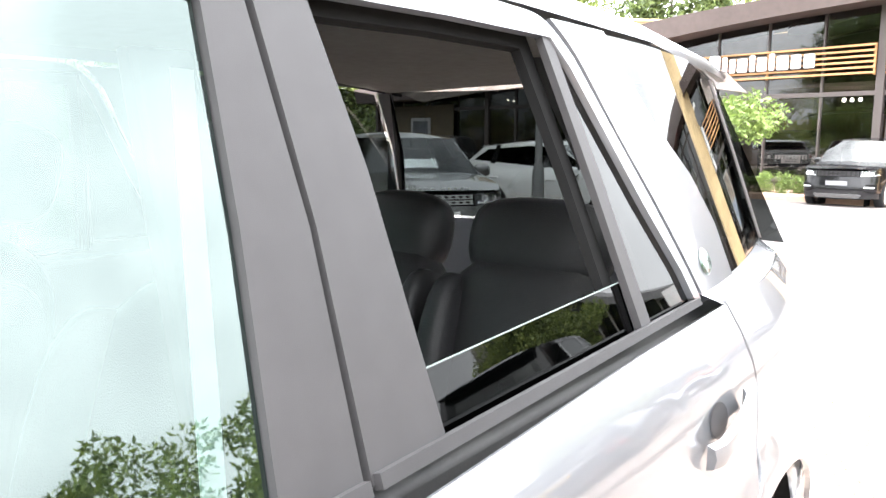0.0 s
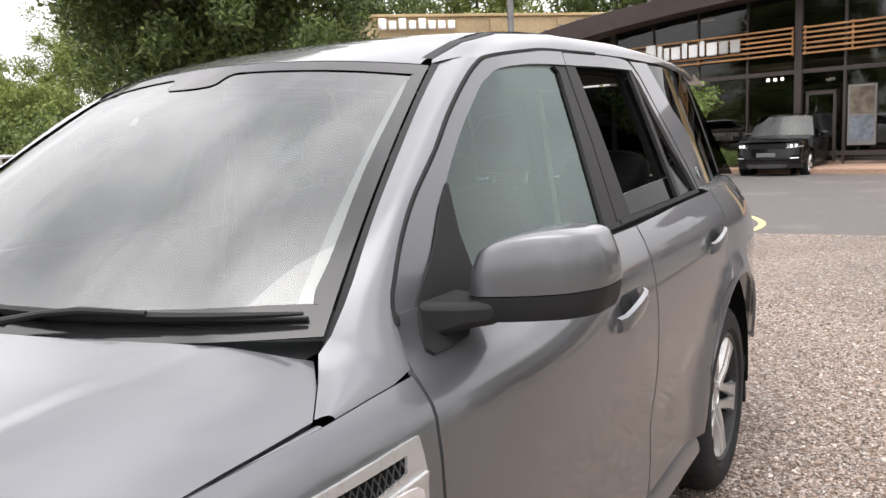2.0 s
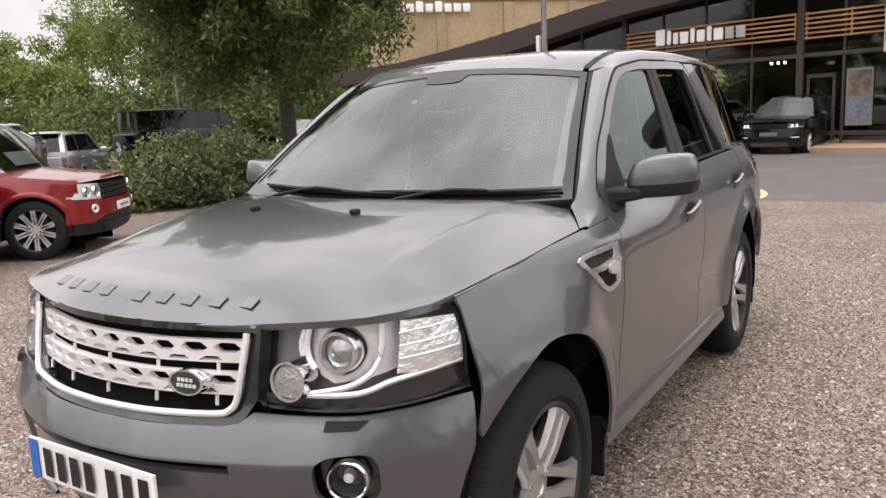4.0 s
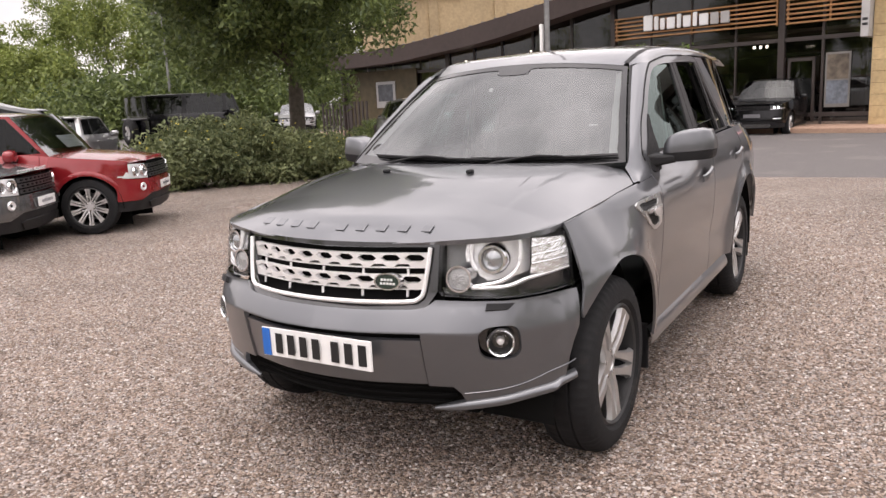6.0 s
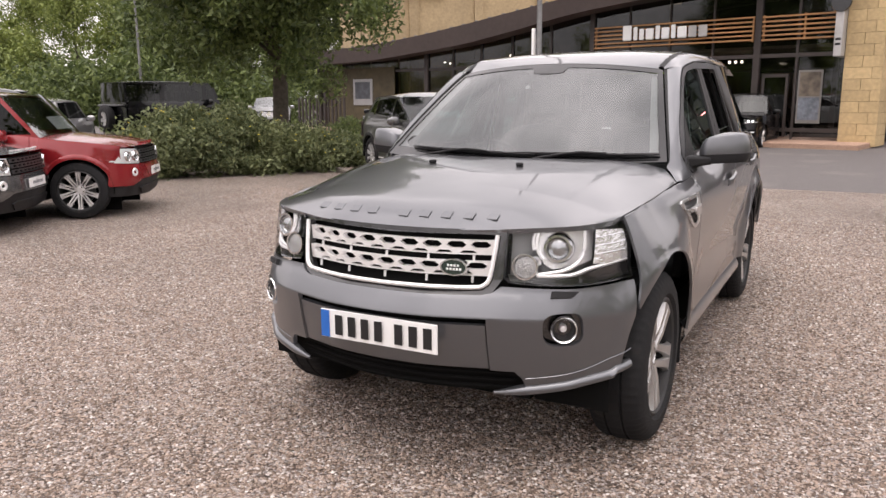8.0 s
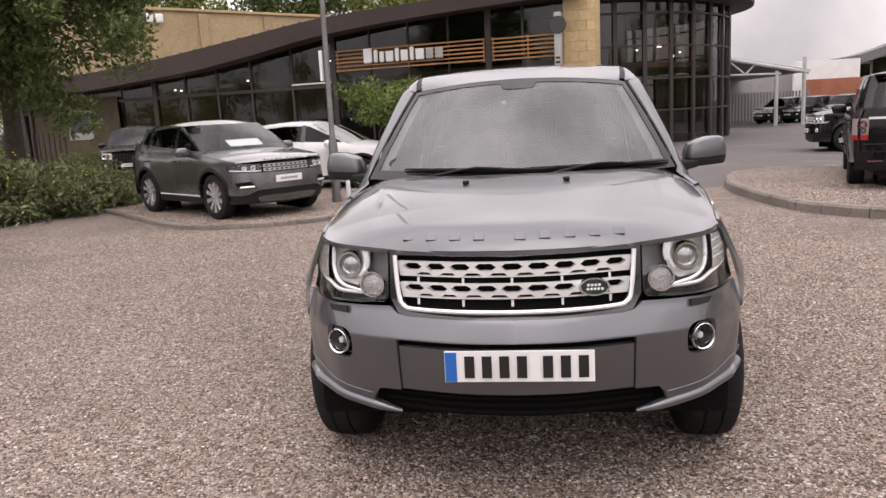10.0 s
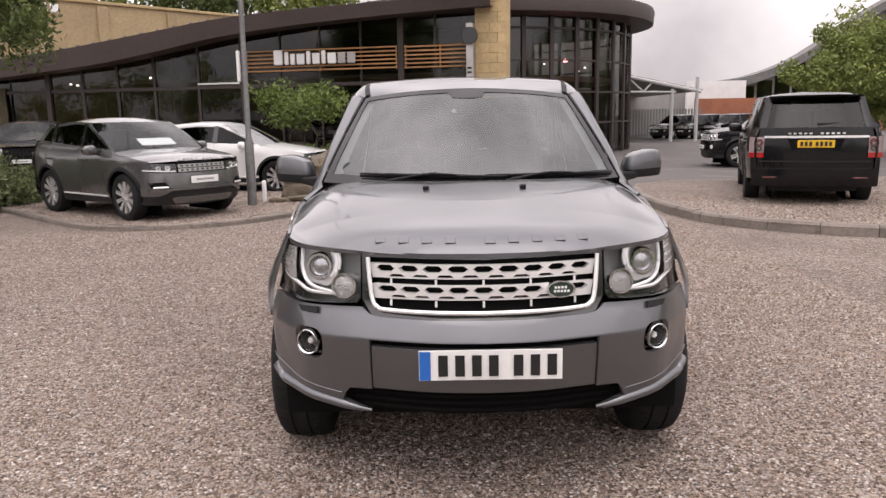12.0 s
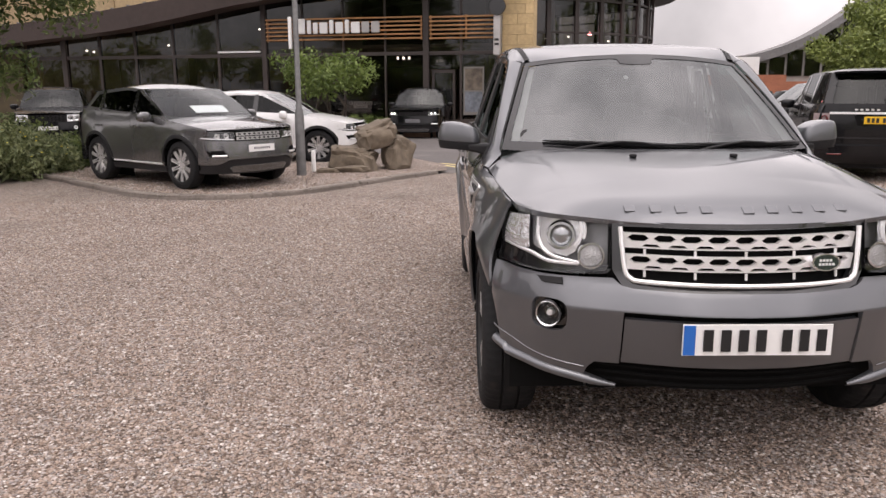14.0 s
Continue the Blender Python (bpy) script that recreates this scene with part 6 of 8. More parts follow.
# -- wheels
def wheel(parent, x, y, z, s, r=0.366, rr=0.248, w=0.235, mat=ALLOY, spokes=10, tread=True, name="wheel", rim_mat=RIMGREY):
    """s: the side it faces. The tyre carries rim, spokes and hub."""
    m = Matrix.Translation((x, y, z)) @ Matrix.Rotation(s * math.pi / 2, 4, "Y")
    h = w / 2
    g = Geo()
    prof = [(rr, -h * 0.86), (rr + 0.02, -h), (r - 0.045, -h * 0.98), (r - 0.015, -h * 0.84), (r - 0.003, -h * 0.6), (r, 0), (r - 0.003, h * 0.6), (r - 0.015, h * 0.84), (r - 0.045, h * 0.98), (rr + 0.02, h), (rr, h * 0.86)]
    if not tread:
        g.lathe(prof, 48, m)
    if tread:
        # tread: shoulder blocks and grooves moulded into one skin
        n = 180
        prof = [(rr, -h * 0.86), (rr + 0.02, -h), (r - 0.05, -h * 0.985), (r - 0.028, -h * 0.90), (r - 0.012, -h * 0.78), (r - 0.003, -h * 0.55), (r - 0.002, -h * 0.34), (r - 0.011, -h * 0.31), (r - 0.011, -h * 0.27), (r, -h * 0.24), (r, h * 0.24), (r - 0.011, h * 0.27), (r - 0.011, h * 0.31), (r - 0.002, h * 0.34), (r - 0.003, h * 0.55), (r - 0.012, h * 0.78), (r - 0.028, h * 0.90), (r - 0.05, h * 0.985), (rr + 0.02, h), (rr, h * 0.86)]
        k0 = len(g.v)
        for j, (q, hh) in enumerate(prof):
            for i in range(n):
                shoulder = abs(hh) > h * 0.5 and q > r - 0.035
                mid = abs(hh) < h * 0.26 and q > r - 0.001
                cutd = 0.005 if (shoulder and i % 3 == 0) or (mid and (i + j) % 5 == 0) else 0.0
                a = 2 * math.pi * i / n
                g.v.append(tuple(m @ Vector(((q - cutd) * math.cos(a), (q - cutd) * math.sin(a), hh))))
        g.f += [(k0 + j * n + i, k0 + j * n + (i + 1) % n, k0 + (j + 1) * n + (i + 1) % n, k0 + (j + 1) * n + i) for j in range(len(prof) - 1) for i in range(n)]
    ty = part(name, g, RUBBER, parent, "black tyre on alloy rim", smooth=35)
    g = Geo()
    g.lathe([(rr + 0.004, h * 0.88), (rr - 0.006, h * 0.93), (rr - 0.016, h * 0.86), (rr - 0.02, h * 0.5), (rr - 0.035, -h * 0.7), (rr - 0.01, -h * 0.86)], 48, m)
    part("rim", g, rim_mat, ty)
    g = Geo()
    g.lathe([(rr * 0.7, -0.01), (rr * 0.68, -0.03), (0, -0.03)], 32, m)
    part("brake_disc", g, DARKALLOY, ty)
    g = Geo()
    for i in range(spokes):
        pair = i // 2
        kw = 10 / spokes
        a = 2 * math.pi * (pair / (spokes / 2)) + (0.21 if i % 2 else -0.21) * kw
        mm = m @ Matrix.Rotation(a, 4, "Z")
        lo, hi = 0.045, rr - 0.012
        tw = (-0.05 if i % 2 else 0.05) * kw
        kw = min(1.0, kw * 1.15)
        v = []
        for t, wd, d in ((0, 0.019 * kw, h * 0.62), (0.4, 0.019 * kw, h * 0.78), (0.8, 0.028 * kw, h * 0.84), (1.0, 0.044 * kw, h * 0.86)):
            q = lo + (hi - lo) * t
            oy = tw * (t - 0.55)
            v += [mm @ Vector((q, oy - wd, d - 0.02)), mm @ Vector((q, oy - wd * 0.72, d)), mm @ Vector((q, oy + wd * 0.72, d)), mm @ Vector((q, oy + wd, d - 0.02)), mm @ Vector((q, oy, d - 0.05))]
        g.add(v, [(a_ * 5 + b, a_ * 5 + (b + 1) % 5, (a_ + 1) * 5 + (b + 1) % 5, (a_ + 1) * 5 + b) for a_ in range(3) for b in range(5)])
    part("spokes", g, mat, ty, "flat polished spokes", smooth=25)
    g = Geo()
    g.lathe([(0.075, h * 0.3), (0.07, h * 0.60), (0.034, h * 0.66), (0.032, h * 0.62), (0, h * 0.62)], 24, m)
    part("hub", g, mat, ty)
    for i in range(5):
        g = Geo()
        mm = m @ Matrix.Rotation(2 * math.pi * (i + 0.5) / 5, 4, "Z")
        g.lathe([(0.010, h * 0.5), (0.010, h * 0.66), (0, h * 0.67)], 6, mm @ Matrix.Translation((0.055, 0, 0)))
        part("wheel_nut", g, CHROME, ty)
    return ty


for y in (HUB_F, HUB_R):
    for s in (1, -1):
        wheel(car, s * 0.782, y, 0.366, s)
# arch liners and mud flaps
for h in (HUB_F, HUB_R):
    for s in (1, -1):
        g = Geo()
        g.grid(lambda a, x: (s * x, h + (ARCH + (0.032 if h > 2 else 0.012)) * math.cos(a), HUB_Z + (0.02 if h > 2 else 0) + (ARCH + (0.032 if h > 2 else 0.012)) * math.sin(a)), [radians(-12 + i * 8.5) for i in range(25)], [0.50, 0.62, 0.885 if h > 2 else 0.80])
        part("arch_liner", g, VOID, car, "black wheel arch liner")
        g = Geo()
        y = h + ARCH + 0.015
        g.box((s * 0.79, y + 0.02, 0.29), (0.17, 0.018, 0.22))
        part("mud_flap", g, PLASTIC, car, "black rubber mud flap", bevel=0.006)
        # near-black box added so that no light shows through the arch
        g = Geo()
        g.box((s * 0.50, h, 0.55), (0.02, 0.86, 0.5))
        part("inner_wing_block", g, VOID, car, smooth=0)
# plain dark boxes added beneath the cabin to block light
g = Geo()
g.box((0, 2.2, 0.36), (1.62, 1.7, 0.22))
g.box((0, 2.2, 0.42), (0.98, 3.7, 0.3))
part("underbody", g, VOID, car, "black boxes under the body, added to block light")

# -- tail
g = Geo()
g.grid(lambda u, z: (u * (0.70 - 0.10 * max(0, z - 0.9)), 4.44 - 0.05 * abs(u) ** 3 - 0.02 * (z - 0.5), z), [-1 + i / 8 for i in range(17)], [0.45 + i * 0.08 for i in range(10)])
part("tailgate", g, GREY, car, "grey tailgate", smooth=60)
g = Geo()
g.grid(lambda u, v: (u * (0.74 - 0.17 * v), 4.43 - 0.18 * v - 0.09 * u * u, 1.18 + 0.45 * v), [-1 + i / 8 for i in range(17)], [0, 0.3, 0.6, 1])
part("rear_window", g, PRIVACY, car, "dark rear window", smooth=60).visible_shadow = False
for s in (1, -1):
    part("tail_lamp", panel([(4.30, 0.90), (4.43, 0.90), (4.41, 1.16), (4.33, 1.16)], S if s > 0 else mir(S), 0.05, lip=0.01, flip=s < 0, shift=0.006), REDLENS, car, "red tail lamp")

# -- cabin
g = Geo()
g.grid(lambda u, v: (u * 0.60, 1.95 + 2.25 * v, r_edge(1.95 + 2.25 * v) - 0.03 + 0.02 * (1 - u * u)), [-1 + i / 6 for i in range(13)], [i / 8 for i in range(9)])
part("headlining", g, HEADLINER, car, "grey headlining", smooth=60)
g = Geo()
g.box((0, 2.6, 0.50), (1.5, 2.6, 0.06))
part("cabin_floor", g, DASH, car, "dark cabin floor", bevel=0.01)
for s in (1, -1):
    g = Geo()
    g.box((s * 0.775, 2.85, 0.83), (0.05, 2.4, 0.62))
    part("door_card", g, DASH, car, "dark door lining", bevel=0.01)
g = Geo()
g.grid(lambda u, v: (u * 0.76, 1.26 + 0.22 * u * u + 0.42 * v, 1.09 + 0.045 * math.sin(v * 2.6) - 0.10 * v * v), [-1 + i / 10 for i in range(21)], [i / 6 for i in range(7)])
g.grid(lambda u, v: (u * 0.76, 1.68 + 0.22 * u * u + 0.05 * v, 1.01 - 0.40 * v), [-1 + i / 10 for i in range(21)], [0, 0.5, 1])
part("dashboard", g, DASH, car, "dark dashboard", smooth=60)
g = Geo()
sw = Matrix.Translation((-0.37, 1.80, 1.02)) @ Matrix.Rotation(radians(66), 4, "X")
g.tube([sw @ Vector((0.185 * math.cos(a), 0.185 * math.sin(a), 0)) for a in (2 * math.pi * i / 28 for i in range(28))], 0.016, 8, True)
for a in (0, 180, 270):
    g.tube([sw @ Vector((0, 0, 0.0)), sw @ Vector((0.18 * math.cos(radians(a)), 0.18 * math.sin(radians(a)), 0))], 0.018, 6)
g.lathe([(0, 0.03), (0.06, 0.02), (0.07, -0.03), (0.03, -0.2)], 16, sw)
part("steering_wheel", g, LEATHER, car, "black steering wheel")


def cushion(c, size, m=None, p=3.2):
    """A soft pad: a swollen rounded block."""
    g = Geo()
    bm = bmesh.new()
    bmesh.ops.create_cube(bm, size=2)
    bmesh.ops.subdivide_edges(bm, edges=bm.edges[:], cuts=5, use_grid_fill=True)
    for v in bm.verts:
        q = v.co.copy()
        k = (abs(q.x) ** p + abs(q.y) ** p + abs(q.z) ** p) ** (1 / p)
        q = q / k
        v.co = Vector((q.x * size[0] / 2, q.y * size[1] / 2, q.z * size[2] / 2))
        v.co = (m @ v.co if m is not None else v.co) + Vector(c)
    bm.verts.index_update()
    g.add([v.co.copy() for v in bm.verts], [[v.index for v in f.verts] for f in bm.faces])
    bm.free()
    return g


tilt = Matrix.Rotation(radians(-16), 4, "X")
for sx_, sy_, wd, front in ((0.37, 2.35, 0.50, 1), (-0.37, 2.35, 0.50, 1), (0.40, 3.18, 0.44, 0), (0.0, 3.18, 0.34, 0), (-0.40, 3.18, 0.44, 0)):
    seat = part("seat", cushion((sx_, sy_ - 0.02, 0.66), (wd, 0.52, 0.20)), LEATHER, car, "black leather seat with headrest")
    hb = 0.62 if front else 0.56
    part("backrest", cushion((sx_, sy_ + 0.27, 0.66 + hb / 2), (wd, 0.16, hb), tilt), LEATHER, seat)
    for k in (-1, 1):
        part("bolster", cushion((sx_ + k * wd * 0.40, sy_ + 0.22, 0.66 + hb / 2 - 0.02), (wd * 0.2, 0.18, hb * 0.88), tilt), LEATHER, seat)
    if front:
        part("headrest", cushion((sx_, sy_ + 0.40, 1.395), (0.27, 0.12, 0.20), tilt), LEATHER, seat)
        for k in (-1, 1):
            g = Geo()
            g.tube([(sx_ + k * 0.06, sy_ + 0.37, 1.25), (sx_ + k * 0.06, sy_ + 0.39, 1.34)], 0.008, 6)
            part("headrest_rod", g, CHROME, seat)
    else:
        part("headrest", cushion((sx_, sy_ + 0.36, 1.235), (wd * 0.82, 0.13, 0.20), tilt), LEATHER, seat)
for s in (1, -1):
    g = Geo()
    for a, b in (((s * 0.70, 2.52, 0.75), (s * 0.585, 2.47, 1.55)),):
        a, b = Vector(a), Vector(b)
        g.prism([(0, -0.05), (1, -0.035), (1, 0.035), (0, 0.05)], 0.03, lambda u, v, d: tuple(a.lerp(b, u) + Vector((-s * d, v, 0))))
    part("pillar_cover", g, DASH, car, "dark grey door pillar cover", bevel=0.006)
    g = Geo()
    g.prism([(0, -0.012), (1, -0.014), (1, 0.014), (0, 0.012)], 0.003, lambda u, v, d: tuple(Vector((s * 0.605, 2.475, 1.53)).lerp(Vector((s * 0.70, 2.430, 0.95)), u) + Vector((-s * d, v, 0))))
    part("seat_belt", g, BELT, car, "pale seat belt hanging by the pillar")
    g = Geo()
    g.grid(lambda u, v: tuple(Vector(screen(s * u, v)) + Vector((0, 0.02 + 0.25 * (0.93 - u), -0.012 - 0.1 * (0.93 - u)))), [0.900, 0.915, 0.935, 0.962], [0.10 + i * 0.084 for i in range(11)])
    part("pillar_cover", g, PALETRIM, car, "pale grey windscreen pillar cover")
    g = Geo()
    g.prism([(0, -0.10), (1, -0.06), (1, 0.06), (0, 0.10)], 0.03, lambda u, v, d: tuple(Vector((s * 0.74, 3.45, 1.18)).lerp(Vector((s * 0.61, 3.22, 1.60)), u) + Vector((-s * d, v, 0))))
    part("pillar_cover", g, DASH, car)
g = Geo()
g.box((0, 0, 0), (0.24, 0.03, 0.075), Matrix.Translation((0.0, 1.84, 1.50)) @ Matrix.Rotation(radians(10), 4, "X"))
part("rear_view_mirror", g, PLASTIC, car, "black rear view mirror", bevel=0.02)
g = Geo()
p = Vector(screen(-0.12, 0.74)) + Vector((0, 0.006, -0.006))
g.lathe([(0, 0), (0.013, 0), (0.013, 0.002), (0, 0.002)], 20, Matrix.Translation(p) @ Matrix.Rotation(radians(48), 4, "X"))
part("sticker", g, PAPER, car, "small round white sticker on windscreen")
g = Geo()
p = Vector(screen(-0.86, 0.16)) + Vector((0, 0.006, -0.006))
g.lathe([(0, 0), (0.035, 0), (0.035, 0.002), (0, 0.002)], 24, Matrix.Translation(p) @ Matrix.Rotation(radians(48), 4, "X"))
part("tax_disc", g, TRIM, car, "dark round disc on windscreen")


SMOKED = material("smoked_red_lamp", (0.10, 0.012, 0.013), 0.1, coat=1.0, noise_amt=0.0)
CLEARTAIL = material("clear_tail_lamp", (0.34, 0.26, 0.26), 0.12, 0.2, coat=1.0, noise_amt=0.0)
LAMPLIT = emitter("lit_headlamp", (1.0, 0.97, 0.92), 14.0)
DIMGLASS = glass("dark_low_gloss_glass", (0.07, 0.075, 0.075), 0.8, 1.45)
GREYBAR = material("grey_plate_print", (0.16, 0.16, 0.17), 0.5, noise_amt=0.0)
NOTICESCREEN = glass("clear_car_windscreen", (0.74, 0.78, 0.78), 0.9, 1.6)
SOFTSCREEN = glass("dim_reflecting_windscreen", (0.16, 0.17, 0.17), 0.45, 1.9)
CARSCREEN = glass("parked_car_windscreen", (0.34, 0.37, 0.37), 1.0, 2.6)


# ---- other parked vehicles: one builder with measures for each ----
def suv(name, label, m, body, L=4.65, W=1.92, H=1.80, ax=(0.86, 3.61), wr=0.37, hood=1.02, cowl=1.14, belt=1.16, ws=(1.22, 1.95), tail=(4.15, 4.5), roof_mat=None, glassm=None, spokes=10, lampw=0.40, floating=False, box=False, plate_mat=None, notice=False, grille_mat=None, spare=False, rear=True, group="", rise=0.03, lamp="square", clad=None, ramp=0.0, lit=False, screen_mat=None):
    root = tagged(new(name), label, "car", group)
    roof_mat, glassm = roof_mat or body, glassm or PRIVACY
    hw, arch = W / 2, wr + 0.05
    yf, yr = ax
    prof = spl([0.2, 0.45, 0.75, belt - 0.2, belt - 0.05, belt + 0.05], [hw - 0.075, hw - 0.035, hw - 0.005, hw - 0.002, hw - 0.03, hw - 0.075])
    cut = spl([0.0, 0.2, 0.4, 0.7, 1.0, L - 0.6, L - 0.2, L], [0.30, 0.15, 0.07, 0.015, 0, 0, 0.03 if box else 0.05, 0.08 if box else 0.17])

    def sd(y, z):
        x = prof(z) - cut(y)
        for h in ax:
            x += 0.018 * math.exp(-(((math.hypot(y - h, z - wr) - arch) / 0.07) ** 2))
        return x

    bl = lambda y: belt + rise * max(0.0, (y - ws[0]) / (L - ws[0]))
    top = spl([0.0, 0.3, ws[0] - 0.1, ws[0] + 0.3, L * 0.6, L], [hood - 0.14, hood - 0.05, cowl - 0.03, bl(ws[0] + 0.3), bl(L * 0.6), bl(L)])
    re = spl([ws[1] - 0.3, ws[1], ws[1] + 0.5, L * 0.62, tail[0], L], [H - 0.14, H - 0.10, H - 0.075, H - 0.072, H - 0.09 - ramp, H - 0.10 - ramp])
    gx = lambda y, z: hw - 0.075 - (z - belt) * (0.10 if box else 0.30) - max(0, y - (L - 1.2)) ** 1.5 * (0.02 if box else 0.09) - max(0, 2.0 - y) * 0.02
    Sd, Gl = (lambda y, z: (sd(y, z), y, z)), (lambda y, z: (gx(y, z), y, z))
    af = lambda a0, a1: arc(yf, wr, arch, a0, a1, 14)
    ar = lambda a0, a1: arc(yr, wr, arch, a0, a1, 14)
    y_f0, y_d1, y_d2, y_d3 = 0.26, yf + arch + 0.12, (yf + yr) / 2 + 0.1, yr - 0.12
    lo = 0.36
    tp = lambda y0, y1, n=6: [(y0 + (y1 - y0) * i / n, top(y0 + (y1 - y0) * i / n)) for i in range(n + 1)]
    a_lo = math.degrees(math.asin(max(-1, min(1, (lo - wr) / arch))))
    shapes = [
        ("front_wing", tp(y_f0, y_d1) + [(y_d1, lo)] + af(a_lo, 180 - a_lo) + [(y_f0, lo + 0.05)]),
        ("front_door", tp(y_d1 + 0.008, y_d2) + [(y_d2, lo), (y_d1 + 0.008, lo)]),
        ("rear_door", tp(y_d2 + 0.008, y_d3 + 0.16, 4) + [(y_d3 + 0.15, wr + arch + 0.10)] + [(yr - (arch + 0.02) * math.cos(t), wr + (arch + 0.02) * math.sin(t)) for t in (1.25, 0.9, 0.5, 0.05)] + [(y_d2 + 0.008, lo)]),
        ("rear_quarter", tp(y_d3 + 0.168, L - 0.10) + [(L - 0.06, 0.9), (L - 0.08, 0.45)] + ar(max(a_lo, 4), 176 - max(a_lo, 4) + 2)[0:] + [(yr - (arch + 0.012) * math.cos(t), wr + (arch + 0.012) * math.sin(t)) for t in (0.05, 0.5, 0.9, 1.25)] + [(y_d3 + 0.158, wr + arch + 0.10)]),
    ]
    for nm, out in shapes:
        for s in (1, -1):
            part(nm, panel(out, Sd if s > 0 else mir(Sd), 0.12, lip=0.012, flip=s < 0), body, root)
    sillo = [(yf + arch, 0.26), (yf + arch - 0.01, lo - 0.01), (yr - arch + 0.01, lo - 0.01), (yr - arch, 0.26)]
    for s in (1, -1):
        part("sill", panel(sillo, (lambda y, z: (sd(y, z) - 0.015, y, z)) if s > 0 else mir(lambda y, z: (sd(y, z) - 0.015, y, z)), 0.3, flip=s < 0), TRIM, root)
    for h in ax:
        for s in (1, -1):
            lip = arc(h, wr, arch + 0.055, 175, 5, 16) + arc(h, wr, arch - 0.004, 5, 175, 16)
            fn = lambda y, z: (sd(y, max(z, 0.3)) + 0.004 - 0.35 * max(0.0, math.hypot(y - h, z - wr) - arch - 0.03), y, z)
            part("arch_flare", panel(lip, fn if s > 0 else mir(fn), 0.05, lip=0.03, flip=s < 0, shift=0.006), clad or body, root)
    if clad:
        for s in (1, -1):
            g = Geo()
            g.tube([(s * (sd(y, lo) + 0.004), y, lo + 0.03) for y in (yf + arch + 0.06, (yf + yr) / 2, yr - arch - 0.06)], 0.016, 8)
            part("side_strip", g, SATIN, root, "bright strip along the sill")
    # glasshouse
    wt = H - 0.13
    side_gl = [(ws[0] + 0.16, bl(ws[0]) + 0.012), (ws[0] + 0.50, belt + 0.25), (ws[1] + 0.06, re(ws[1]) - 0.035), (ws[1] + 0.45, re(ws[1] + 0.45) - 0.045), (L * 0.62, re(L * 0.62) - 0.045), (tail[0] - 0.10, re(tail[0]) - 0.045), (tail[1] - 0.20, bl(L) + 0.02), (L * 0.6, bl(L * 0.6) + 0.012)]
    if box:
        side_gl = [(ws[0] + 0.1, belt + 0.01), (ws[1] + 0.03, wt), (tail[0] - 0.06, wt), (tail[1] - 0.10, belt + 0.01)]
    for s in (1, -1):
        fl = s < 0
        f = Gl if s > 0 else mir(Gl)
        part("side_glass", panel(side_gl, f, 0.25, lip=0, flip=fl), glassm, root, "dark side windows").visible_shadow = False
        for y0, w, k in ((y_d2, 0.06, 0.04), (y_d3 + 0.12, 0.07, 0.10)):
            part("pillar", panel([(y0 - w, belt), (y0 + w, belt), (y0 + w * 0.8 - k, wt + 0.02), (y0 - w * 0.8 - k, wt + 0.02)], f, 0.3, lip=0.004, flip=fl, shift=0.006), PIANO if floating else body, root)
        # edge round the glass
        line = [ws[1] - 0.02 + (tail[0] - ws[1] + 0.02) * i / 6 for i in range(7)]
        ring_o = [(ws[0] - 0.02, belt - 0.06)] + [(y, re(y)) for y in line] + [(tail[1] - 0.02, bl(L) - 0.02), (L * 0.6, bl(L * 0.6) - 0.035)]
        part("window_surround", panel(ring_o, f, 0.25, holes=(side_gl,), lip=0.01, flip=fl, shift=0.004), body, root)
    # windscreen, roof, rear window
    wx0, wx1 = gx(ws[0], belt), gx(ws[1], H - 0.1)
    g = Geo()
    g.grid(lambda u, v: (u * (wx0 + (wx1 - wx0) * v), ws[0] - 0.02 + (ws[1] - ws[0]) * v - 0.16 * (1 - u * u), cowl - 0.04 + (H - 0.085 - cowl + 0.04) * v + 0.03 * math.sin(math.pi * v) - 0.02 * u * u), [-1 + i / 8 for i in range(17)], [i / 5 for i in range(6)])
    part("windscreen", g, screen_mat or (NOTICESCREEN if notice else CARSCREEN), root, "windscreen reflecting the sky").visible_shadow = False
    if notice:
        g = Geo()
        ang_ = math.atan2(H - 0.045 - cowl, ws[1] - ws[0])
        g.box((0, 0, 0), (0.66, 0.22, 0.004), Matrix.Translation((0.0, ws[0] - 0.18 + (ws[1] - ws[0]) * 0.32 + 0.035, cowl - 0.04 + (H - 0.045 - cowl) * 0.32 + 0.012)) @ Matrix.Rotation(ang_, 4, "X"))
        part("notice", g, PAPER, root, "white paper notice inside the windscreen")
    g = Geo()
    bow = lambda u: 0.10 * (1 - abs(u) ** 3) * (0.3 if box else 1)
    g.grid(lambda u, v: (lambda y0, y1: (lambda y: (u * gx(y, re(y)) , y, re(y) + (0.035 if box else 0.07) * (1 - abs(u) ** 2.5) * min(1.0, 0.35 + v * 3, 0.5 + (1 - v) * 3)))(y0 + (y1 - y0) * v))(ws[1] - 0.02 - 0.16 * (1 - u * u), tail[0] + bow(u)), [-1 + i / 8 for i in range(17)], [i / 10 for i in range(11)])
    part("roof", g, roof_mat, root, "", smooth=60)
